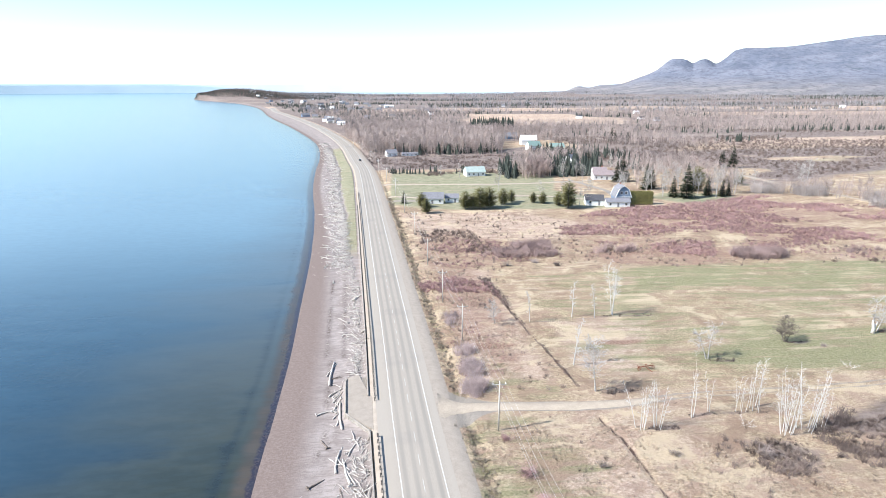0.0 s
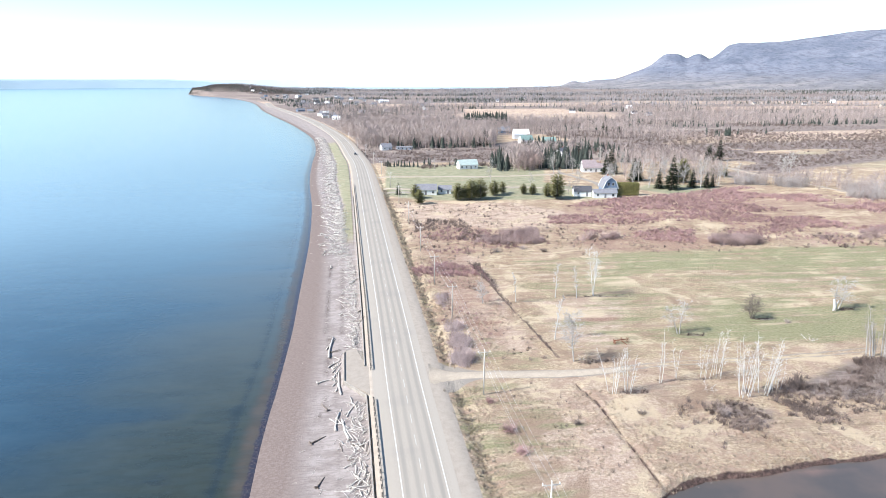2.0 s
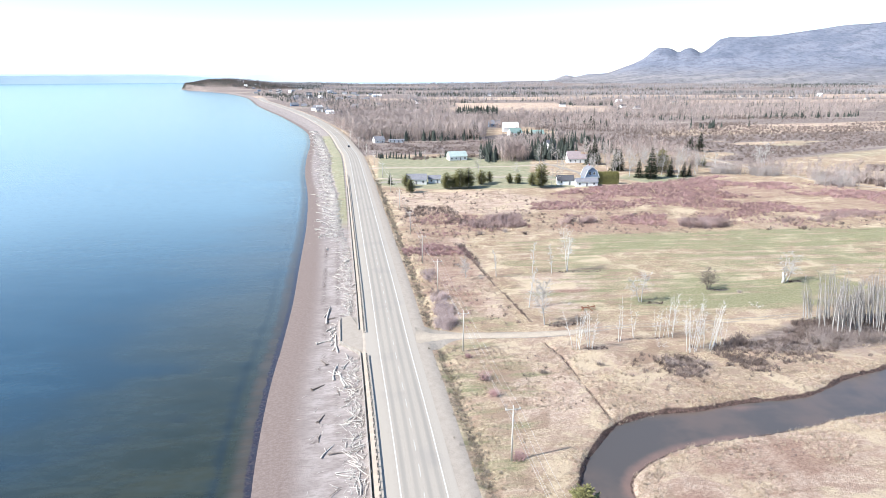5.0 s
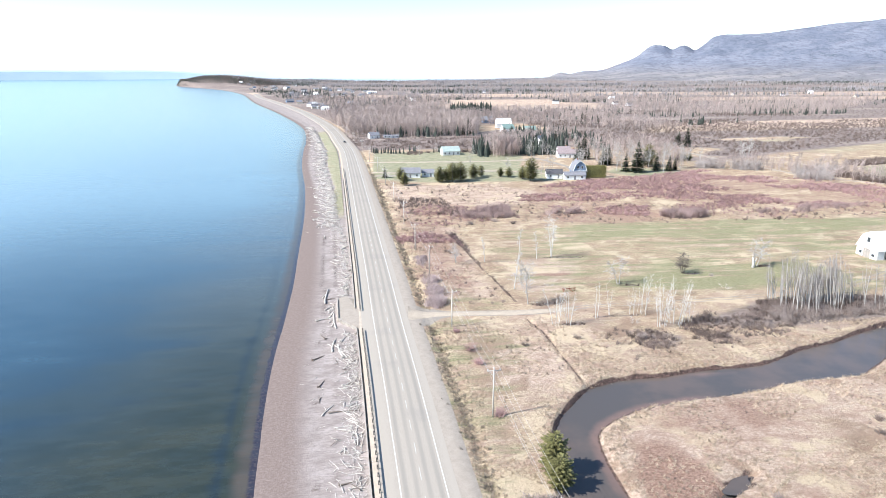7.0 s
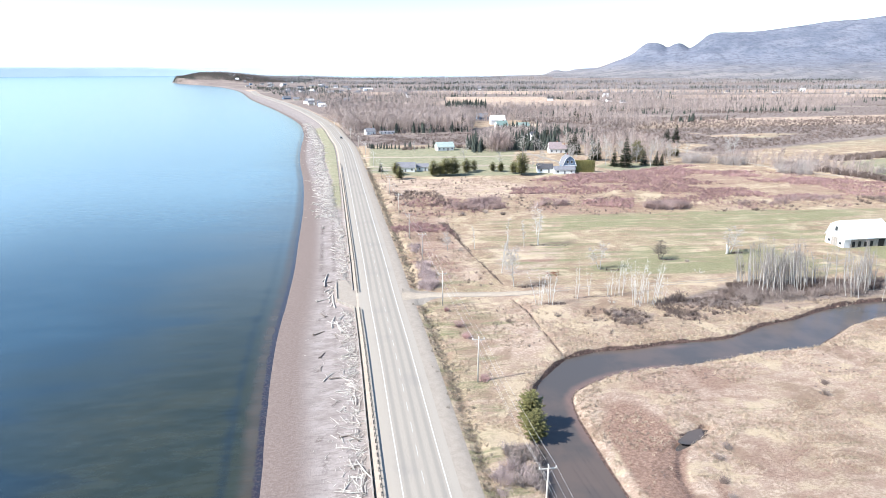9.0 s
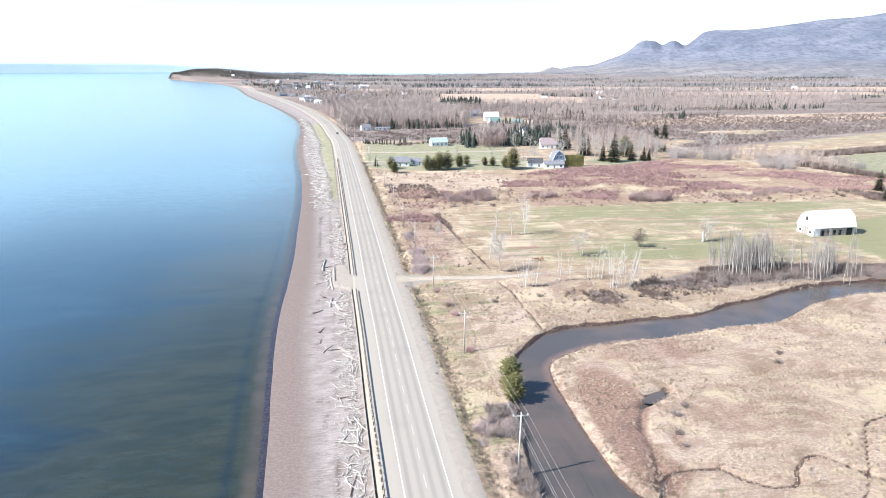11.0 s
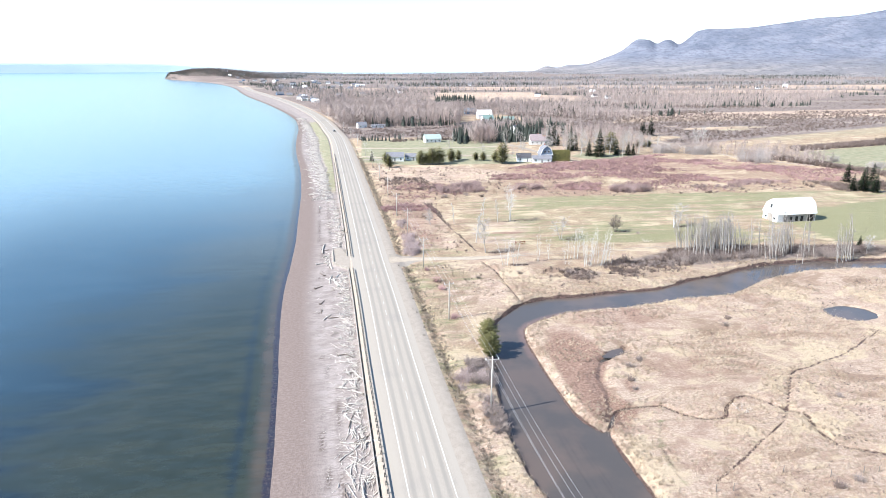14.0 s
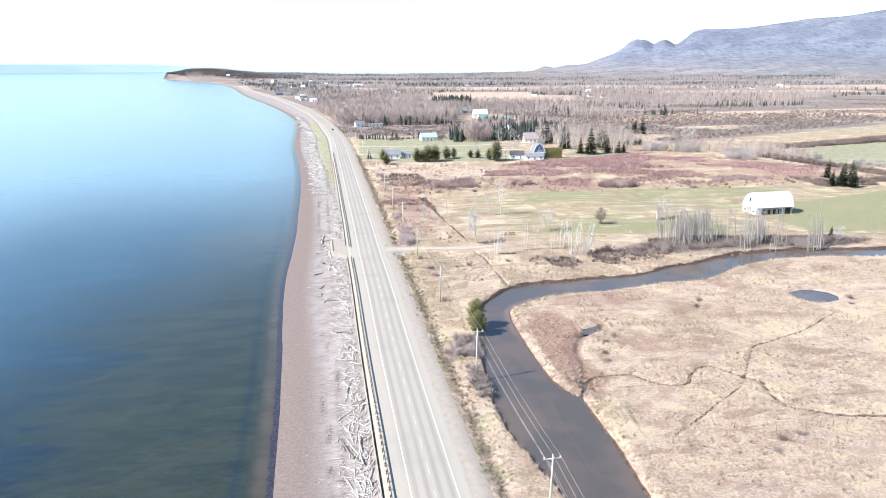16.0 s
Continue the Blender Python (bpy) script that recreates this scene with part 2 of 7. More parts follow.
def asphalt_material():
    a = Mat("asphalt", 0.85, 0.3)
    across = a.attr("across").outputs["Fac"]
    along = a.noise(0.35, 4, (1, 0.06, 1))
    fine = a.noise(9, 4, rough=0.8)
    wide = a.noise(0.05, 4)
    col = a.mix(a.rng(fine, 0.3, 0.7), (0.286, 0.253, 0.214), (0.392, 0.351, 0.300))
    lane = a.math('PINGPONG', a.math('ADD', a.math('ABSOLUTE', across), -1.75), 1.75)
    track = a.rng(a.math('ABSOLUTE', a.math('SUBTRACT', lane, 0.85)), 0.10, 0.60, 1, 0)
    inside = a.rng(a.math('ABSOLUTE', across), 3.3, 3.7, 1, 0)
    f = a.math('MULTIPLY', a.math('MULTIPLY', track, inside), a.rng(along, 0.25, 0.7, 0.35, 0.75))
    col = a.mix(f, col, (0.232, 0.212, 0.188))
    col = a.mix(a.rng(wide, 0.52, 0.7, 0, 0.35), col, (0.19, 0.182, 0.178))
    col = a.mix(a.rng(a.math('ABSOLUTE', across), 3.7, 4.6, 0, 0.6), col, (0.365, 0.325, 0.278))
    a.color(col)
    a.bump(fine, 0.2, 0.02)
    return a.m


M_GROUND = ground_material()
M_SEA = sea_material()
M_RIVER = river_material()
M_ASPHALT = asphalt_material()
M_PAINT = plain("road_paint", (0.62, 0.61, 0.58), 0.6, var=0.25, scale=2)
M_FADED = plain("faded_paint", (0.47, 0.45, 0.41), 0.7, var=0.3, scale=2)
M_GRAVEL = plain("shoulder_gravel", (0.345, 0.298, 0.250), 0.95, var=0.16, scale=1.6, local=False, bump=0.5)
M_RAIL = plain("dark_weathered_steel", (0.11, 0.105, 0.10), 0.6, 0.4, var=0.3, scale=2)
M_STEEL = plain("galvanised_steel", (0.42, 0.43, 0.44), 0.45, 0.8, var=0.2, scale=2)
M_POST = plain("weathered_post", (0.22, 0.195, 0.17), 0.9, var=0.3, scale=4)
M_TIMBER = plain("bleached_timber", (0.36, 0.325, 0.285), 0.9, var=0.35, scale=1.5, local=False, bump=0.3)
M_DRIFT = plain("driftwood_grey", (0.57, 0.525, 0.475), 0.9, var=0.42, scale=2, bump=0.3, stretch=(0.4, 2, 2))
M_DRIFT_DARK = plain("driftwood_dark", (0.20, 0.165, 0.14), 0.95, var=0.4, scale=2, bump=0.3)
M_POLE = plain("pole_wood", (0.55, 0.51, 0.46), 0.85, var=0.2, scale=2)
M_CERAMIC = plain("insulator_ceramic", (0.75, 0.74, 0.72), 0.3, var=0.05)
M_WIRE = plain("aluminium_wire", (0.62, 0.60, 0.58), 0.5, 0.3, var=0.1)
M_BIRCH = plain("birch_bark", (0.60, 0.575, 0.54), 0.8, var=0.22, scale=1.5, bump=0.1)
M_GREYBARK = plain("grey_bark", (0.46, 0.43, 0.40), 0.9, var=0.3, scale=1.5, bump=0.2)
M_PALEBARK = plain("pale_bark", (0.56, 0.53, 0.50), 0.85, var=0.25, scale=1.5, bump=0.15)
M_DARKBARK = plain("dark_bark", (0.17, 0.14, 0.12), 0.9, var=0.3, scale=1.5)
M_TWIG = plain("grey_twigs", (0.36, 0.32, 0.30), 0.95, var=0.2, scale=0.6, island=0.35)
M_PALETWIG = plain("pale_twigs", (0.42, 0.375, 0.355), 0.95, var=0.2, scale=0.6)
M_MAUVE = plain("mauve_brush", (0.36, 0.298, 0.272), 0.95, var=0.25, scale=0.3, local=False, island=0.4)
M_WOODS = plain("bare_woods", (0.53, 0.435, 0.395), 0.95, var=0.35, scale=0.02, local=False, island=0.6)
M_LILAC = plain("lilac_brush", (0.52, 0.42, 0.405), 0.95, var=0.25, scale=0.3, local=False, island=0.35)
M_PLUM = plain("plum_brush", (0.43, 0.318, 0.298), 0.95, var=0.3, scale=0.05, local=False, island=0.5)
M_HEDGE = plain("cedar_leaf", (0.330, 0.305, 0.120), 0.8, var=0.35, scale=0.8, island=0.5)
M_LARCH = plain("larch_twigs", (0.42, 0.325, 0.30), 0.95, var=0.3, scale=0.05, local=False, island=0.5)
M_REDTWIG = plain("red_brush", (0.44, 0.285, 0.275), 0.95, var=0.3, scale=0.03, local=False, island=0.5)
M_GREYBRUSH = plain("grey_brush", (0.245, 0.188, 0.165), 0.95, var=0.3, scale=0.03, local=False, island=0.5)
M_THICKET = plain("dark_thicket", (0.150, 0.112, 0.098), 0.95, var=0.3, scale=0.05, local=False, island=0.4)
M_NEEDLE = plain("spruce_needles", (0.046, 0.062, 0.032), 0.8, var=0.4, scale=0.6, island=0.4)
M_PINE = plain("pine_needles", (0.225, 0.212, 0.085), 0.8, var=0.4, scale=0.6, island=0.5)
# needle green lifted towards grey, with distance haze put into the colour
M_FARNEEDLE = plain("hazed_conifers", (0.080, 0.094, 0.078), 0.9, var=0.3, scale=0.02, local=False, island=0.4)
M_STRAW = plain("dry_grass", (0.52, 0.42, 0.32), 0.95, var=0.3, scale=0.05, local=False, island=0.4)
M_WEED = plain("ditch_weed", (0.34, 0.285, 0.225), 0.95, var=0.35, scale=0.3, local=False, island=0.5)
M_WHITE = plain("white_siding", (0.80, 0.80, 0.79), 0.6, var=0.08, scale=1)
M_BLUE = plain("blue_siding", (0.17, 0.235, 0.33), 0.7, var=0.1, scale=1)
M_CREAM = plain("cream_siding", (0.66, 0.60, 0.50), 0.7, var=0.1, scale=1)
M_GREYROOF = plain("grey_shingles", (0.22, 0.22, 0.24), 0.9, var=0.25, scale=2)
M_PALEROOF = plain("pale_shingles", (0.30, 0.245, 0.245), 0.9, var=0.2, scale=2)
M_DARKROOF = plain("dark_shingles", (0.09, 0.09, 0.10), 0.9, var=0.25, scale=2)
M_GREENROOF = plain("green_metal_roof", (0.27, 0.37, 0.33), 0.5, 0.2, var=0.15, scale=1)
M_PALEGREEN = plain("pale_green_metal_roof", (0.46, 0.54, 0.50), 0.5, 0.2, var=0.15, scale=1)
M_WHITEROOF = plain("white_metal_roof", (0.82, 0.83, 0.84), 0.45, var=0.10, scale=0.6)
M_BARNWOOD = plain("grey_barn_boards", (0.34, 0.31, 0.28), 0.95, var=0.35, scale=1.2, stretch=(4, 4, 0.3))
M_BRICK = plain("brick_chimney", (0.33, 0.15, 0.11), 0.9, var=0.3, scale=3)
M_GLASS = plain("window_glass", (0.05, 0.06, 0.07), 0.08, var=0.1, spec=0.6)
M_DARK = plain("opening_shade", (0.03, 0.028, 0.026), 0.9, var=0.3)
M_RUST = plain("rusted_iron", (0.26, 0.095, 0.055), 0.85, 0.3, var=0.4, scale=3)
M_CAR = plain("dark_car_paint", (0.03, 0.035, 0.05), 0.25, 0.4, var=0.1, spec=0.6)
M_TYRE = plain("rubber", (0.02, 0.02, 0.02), 0.9, var=0.2)
M_LANE = plain("lane_gravel", (0.415, 0.350, 0.278), 0.95, var=0.16, scale=1.5, local=False, bump=0.4)


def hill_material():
    a = Mat("hazy_wooded_hills", 0.95, 0.1)
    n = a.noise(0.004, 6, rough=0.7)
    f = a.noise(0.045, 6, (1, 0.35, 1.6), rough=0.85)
    # blue cast of distance haze painted into the hill tones
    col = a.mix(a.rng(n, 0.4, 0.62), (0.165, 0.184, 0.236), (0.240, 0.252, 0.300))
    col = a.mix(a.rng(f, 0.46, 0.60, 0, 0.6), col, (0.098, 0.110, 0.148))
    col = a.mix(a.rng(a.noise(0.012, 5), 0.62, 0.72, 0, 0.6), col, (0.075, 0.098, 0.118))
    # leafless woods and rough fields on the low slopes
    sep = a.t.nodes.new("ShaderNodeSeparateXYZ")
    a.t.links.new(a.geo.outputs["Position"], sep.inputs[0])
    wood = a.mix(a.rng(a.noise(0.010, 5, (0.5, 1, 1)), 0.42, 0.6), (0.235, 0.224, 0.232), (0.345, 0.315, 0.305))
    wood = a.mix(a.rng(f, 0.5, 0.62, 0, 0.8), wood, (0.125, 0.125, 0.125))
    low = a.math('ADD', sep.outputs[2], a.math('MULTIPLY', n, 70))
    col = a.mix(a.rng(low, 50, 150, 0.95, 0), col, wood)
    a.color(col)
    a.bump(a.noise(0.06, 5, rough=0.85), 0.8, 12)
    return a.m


# greyer, bluer copy of the bare woods; the haze is in the colour
M_FARWOODS = plain("hazed_woods", (0.42, 0.395, 0.40), 0.95, var=0.35, scale=0.008, local=False, island=0.5)
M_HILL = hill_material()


# ---------------------------------------------------------------- geometry helpers
def smooth_curve(pairs):
    """A smooth function through (t, value) pairs."""
    ts = np.array([p[0] for p in pairs], float)
    vs = np.array([p[1] for p in pairs], float)
    sl = np.gradient(vs, ts)

    def f(t):
        t = np.asarray(t, float)
        i = np.clip(np.searchsorted(ts, t) - 1, 0, len(ts) - 2)
        h = ts[i + 1] - ts[i]
        s = (t - ts[i]) / h
        hermite = ((1 + 2 * s) * (1 - s) ** 2 * vs[i] + s * (1 - s) ** 2 * h * sl[i]
                   + s * s * (3 - 2 * s) * vs[i + 1] + s * s * (s - 1) * h * sl[i + 1])
        out = np.where(t < ts[0], vs[0] + sl[0] * (t - ts[0]), hermite)
        return np.where(t > ts[-1], vs[-1] + sl[-1] * (t - ts[-1]), out)
    return f


road_x = smooth_curve([(-80, 13.6), (-20, 9.25), (33, 5.65), (71, 3.35), (99, 1.4), (137, -0.95), (182, -4.0), (270, -10.0), (330, -14.2),
                       (415, -20.6), (443, -23.2), (497, -30.5), (591, -43.2), (648, -52.9), (717, -66.6), (792, -83.8), (878, -104.2), (961, -126.5), (1054, -152.1), (1145, -179.9), (1264, -214.7), (1381, -252.1), (1720, -335), (2013, -450), (2275, -585), (2611, -720), (3000, -800), (3700, -900)])
shore_x = smooth_curve([(-80, -9.5), (-16, -14.5), (26, -18.3), (54, -21.5), (80, -23.8), (109, -24.9), (131, -25.8),
                        (164, -28.2), (223, -32.6), (294, -40), (360, -49), (460, -59.0), (515, -63.0), (584, -70.7), (641, -79.4), (710, -94.4), (768, -109.2), (851, -131.7), (946, -158.4), (1040, -187.2), (1164, -223.9), (1719, -373), (2013, -488), (2275, -629), (2560, -785), (2700, -830), (3000, -860), (3700, -950)])
SEA_Z, RIVER_Z = -1.5, -1.0

RIVER_OUTER = [(60, -120), (36, -60), (31.5, -34), (28.6, -22), (26.3, -12.8), (24.3, -3.7), (23.6, 8), (24.5, 19.4), (26.2, 36),
               (29, 49), (33.3, 56.6), (40.7, 64.4), (49.3, 67.6), (58, 68), (67.3, 69.8), (82, 71), (94, 76.6), (105, 79.8),
               (116, 84.5), (128, 88), (146, 89.8), (160, 88.5), (185, 88), (215, 95), (260, 100)]
RIVER_INNER = [(75, -120), (48, -65), (42, -40), (40.6, -24), (40.8, -12.4), (40.3, -2), (40.1, 3.8), (37.1, 9.5), (36, 18),
               (35.4, 35), (35.8, 45.5), (38.2, 51), (46, 55.9), (55, 58.2), (72, 60.5), (84, 63.4), (98, 64.5), (104, 67.4),
               (115, 74), (126, 78.4), (139.5, 81), (156, 80.9), (185, 79), (215, 85), (260, 90)]
TIDE_CHANNEL = [(38.4, 1.6), (42.2, 7.4), (44.3, 10.6), (47.2, 11.4), (50.9, 11.7), (53.8, 11.3), (55.0, 9.6), (57.0, 7.5), (60.3, 6.2), (63.4, 6.7),
                (65.2, 9.5), (67.9, 11.8), (71.0, 13.0), (73.4, 10.9), (75.6, 7.5), (78.0, 5.3), (77.2, 2.4), (76.8, -2.5), (78.1, -4.7), (81.5, -6.3), (87.6, -8.2), (115, -11)]
CRACK = [(52.1, -10.0), (60.2, -4.7), (65.3, -1.1), (71.2, 2.7), (75.2, 6.7), (81.2, 14.2), (86.1, 20.0), (91.2, 22.0), (96.4, 24.2), (102.0, 26.0), (108.8, 29.7), (113.9, 32.9), (121.0, 37.2)]
OXBOW = [(42.2, 8.2), (44.7, 16.7), (45.7, 23.2), (48.5, 29.2), (52.9, 33.5), (56.4, 36.2)]
LANE = [(8, 104.6), (18.5, 104.2), (36.5, 103.2), (46, 103.6), (56, 105.6), (67, 106.3), (82, 106.7), (100, 108), (130, 112), (158, 124)]
DITCH = [(36.2, 99), (36.8, 96), (37.9, 92), (38.3, 88), (38.9, 83), (38.7, 79), (39.6, 74), (39.4, 70.3), (40.6, 64)]
BRUSH_LINE = [(22.5, 200), (26.3, 180.8), (29.1, 162), (31.6, 139.3), (33.5, 128.9), (35.2, 116.8), (36.0, 110.9)]


def rounded(pts, n=6):
    """A Catmull-Rom line through the points."""
    p = np.array([pts[0], *pts, pts[-1]], float)
    out = []
    for i in range(1, len(p) - 2):
        for k in range(n):
            s = k / n
            out.append(0.5 * (2 * p[i] + (p[i + 1] - p[i - 1]) * s + (2 * p[i - 1] - 5 * p[i] + 4 * p[i + 1] - p[i + 2]) * s * s
                              + (3 * p[i] - p[i - 1] - 3 * p[i + 1] + p[i + 2]) * s ** 3))
    out.append(p[-2])
    return np.array(out)


def line_distance(x, y, pts):
    """The distance from each (x, y) to a line of points."""
    best = np.full(x.shape, 1e9)
    for (ax, ay), (bx, by) in zip(pts[:-1], pts[1:]):
        dx, dy = bx - ax, by - ay
        s = np.clip(((x - ax) * dx + (y - ay) * dy) / (dx * dx + dy * dy + 1e-9), 0, 1)
        best = np.minimum(best, (x - ax - s * dx) ** 2 + (y - ay - s * dy) ** 2)
    return np.sqrt(best)


def inside_poly(x, y, poly):
    got = np.zeros(x.shape, bool)
    for (ax, ay), (bx, by) in zip(poly, np.roll(np.array(poly, float), -1, axis=0)):
        cross = ((ay > y) != (by > y)) & (x < (bx - ax) * (y - ay) / (by - ay + 1e-12) + ax)
        got ^= cross
    return got


def signed(x, y, poly):
    """Distance to a closed outline, negative inside."""
    closed = np.vstack([np.array(poly, float), np.array(poly[:1], float)])
    d = line_distance(x, y, closed)
    return np.where(inside_poly(x, y, poly), -d, d)


def step(v, lo, hi):
    s = np.clip((v - lo) / (hi - lo), 0, 1)
    return s * s * (3 - 2 * s)


def value_noise(x, y, seed=0):
    """Smooth noise from 0 to 1 on a unit lattice."""
    xi, yi = np.floor(x).astype(np.int64), np.floor(y).astype(np.int64)
    fx, fy = x - xi, y - yi
    fx, fy = fx * fx * (3 - 2 * fx), fy * fy * (3 - 2 * fy)

    def h(a, b):
        v = np.sin(a * 127.1 + b * 311.7 + seed * 74.7) * 43758.5453
        return v - np.floor(v)
    return (h(xi, yi) * (1 - fx) + h(xi + 1, yi) * fx) * (1 - fy) + (h(xi, yi + 1) * (1 - fx) + h(xi + 1, yi + 1) * fx) * fy


def fractal(x, y, size, seed=0, octaves=4):
    total, amp, norm = 0, 1.0, 0
    for k in range(octaves):
        total = total + amp * value_noise(x / size * 2 ** k, y / size * 2 ** k, seed + k)
        norm += amp
        amp *= 0.5
    return total / norm


def mesh_object(name, verts, faces, material, parent=None, label="", smooth=False):
    me = bpy.data.meshes.new(name)
    me.from_pydata([tuple(v) for v in verts], [], [tuple(f) for f in faces])
    me.materials.append(material)
    if smooth:
        me.shade_smooth()
    ob = new(name, me)
    ob.parent = parent
    return tagged(ob, label)


def fast_mesh(name, verts, tris, material):
    """A triangle mesh straight from arrays."""
    verts, tris = np.asarray(verts, np.float32), np.asarray(tris, np.int32)
    me = bpy.data.meshes.new(name)
    me.vertices.add(len(verts))
    me.vertices.foreach_set("co", verts.ravel())
    me.loops.add(tris.size)
    me.loops.foreach_set("vertex_index", tris.ravel())
    me.polygons.add(len(tris))
    me.polygons.foreach_set("loop_start", np.arange(0, tris.size, tris.shape[1], dtype=np.int32))
    me.update(calc_edges=True)
    me.materials.append(material)
    return me


def part(name, bm, material, parent=None, label=""):
    me = bpy.data.meshes.new(name)
    bm.to_mesh(me)
    bm.free()
    me.materials.append(material)
    ob = new(name, me)
    ob.parent = parent
    return tagged(ob, label)


def box(bm, x0, x1, y0, y1, z0, z1):
    m = Matrix.Translation(((x0 + x1) / 2, (y0 + y1) / 2, (z0 + z1) / 2)) @ Matrix.Diagonal((x1 - x0, y1 - y0, z1 - z0, 1))
    bmesh.ops.create_cube(bm, size=1, matrix=m)
    return bm


def boxed(*b):
    return box(bmesh.new(), *b)


def bevel_all(bm, w):
    bmesh.ops.bevel(bm, geom=bm.edges[:], offset=w, segments=1, affect='EDGES')
    return bm


def anchor(name, m, label, category, group="", kind=""):
    ob = new(name)
    ob.matrix_world = m
    ob.empty_display_size = 0.3
    return tagged(ob, label, category, group, kind)


class Soup:
    """Vertices and triangles gathered in lists."""

    def __init__(self):
        self.v, self.f = [], []

    def tube(self, pts, radii, sides=4, cap=False):
        base, n = len(self.v), len(pts)
        pts = [Vector(p) for p in pts]
        for i, p in enumerate(pts):
            d = (pts[min(i + 1, n - 1)] - pts[max(i - 1, 0)]).normalized()
            a = d.orthogonal().normalized()
            b = d.cross(a)
            for k in range(sides):
                w = 2 * math.pi * k / sides
                self.v.append(tuple(p + (a * math.cos(w) + b * math.sin(w)) * radii[i]))
        for i in range(n - 1):
            for k in range(sides):
                q0, q1 = base + i * sides + k, base + i * sides + (k + 1) % sides
                self.f += [(q0, q1, q1 + sides), (q0, q1 + sides, q0 + sides)]
        if cap:
            for e in (0, n - 1):
                c = len(self.v)
                self.v.append(tuple(pts[e]))
                for k in range(sides):
                    q0, q1 = base + e * sides + k, base + e * sides + (k + 1) % sides
                    self.f.append((q0, c, q1) if e == 0 else (q1, c, q0))

    def spike(self, p, q, w):
        """A thin two-sided twig from p to q."""
        p, q = Vector(p), Vector(q)
        a = (q - p).orthogonal().normalized() * w
        b = len(self.v)
        self.v += [tuple(p - a), tuple(p + a), tuple(q)]
        self.f.append((b, b + 1, b + 2))

    def arrays(self):
        return np.array(self.v, np.float32), np.array(self.f, np.int32)

    def mesh(self, name, material):
        return fast_mesh(name, *self.arrays(), material)


def scatter(templates, xs, ys, zs, sizes, seed=0):
    """Many turned and scaled copies of templates as one set of arrays."""
    r = np.random.RandomState(seed)
    pick = r.randint(0, len(templates), len(xs))
    turn = r.uniform(0, 2 * math.pi, len(xs))
    vs, fs, base = [], [], 0
    for k, (tv, tf) in enumerate(templates):
        idx = np.where(pick == k)[0]
        if not len(idx):
            continue
        c, s = np.cos(turn[idx])[:, None], np.sin(turn[idx])[:, None]
        sz = np.asarray(sizes)[idx][:, None]
        x = (tv[None, :, 0] * c - tv[None, :, 1] * s) * sz + xs[idx][:, None]
        y = (tv[None, :, 0] * s + tv[None, :, 1] * c) * sz + ys[idx][:, None]
        z = tv[None, :, 2] * sz + zs[idx][:, None]
        vs.append(np.stack([x, y, z], -1).reshape(-1, 3))
        fs.append((tf[None] + base + (np.arange(len(idx)) * len(tv))[:, None, None]).reshape(-1, 3))
        base += len(idx) * len(tv)
    return np.concatenate(vs), np.concatenate(fs)


# ---------------------------------------------------------------- ground
river_out, river_in = rounded(RIVER_OUTER, 4), rounded(RIVER_INNER, 4)
river_poly = np.vstack([river_out, river_in[::-1]])
chan_line, crack_line, oxbow_line = rounded(TIDE_CHANNEL, 4), rounded(CRACK, 3), rounded(OXBOW, 4)
lane_line, ditch_line, brush_line = rounded(LANE, 4), rounded(DITCH, 3), rounded(BRUSH_LINE, 3)
PULLOUT = [(-6.0, 97.2), (-11.0, 103.4), (-11.8, 118.4), (-7.0, 118.4)]
POND = (122.0, 47.5, 6.2, 4.6)


def wall_x(y):
    """The line of the timber sea wall beside the road."""
    width = 62 - 44 * step(np.asarray(y, float), 900, 1700) - 11 * step(np.asarray(y, float), 1900, 2300)
    return np.minimum(road_x(y) - 7.75, shore_x(y) + width)


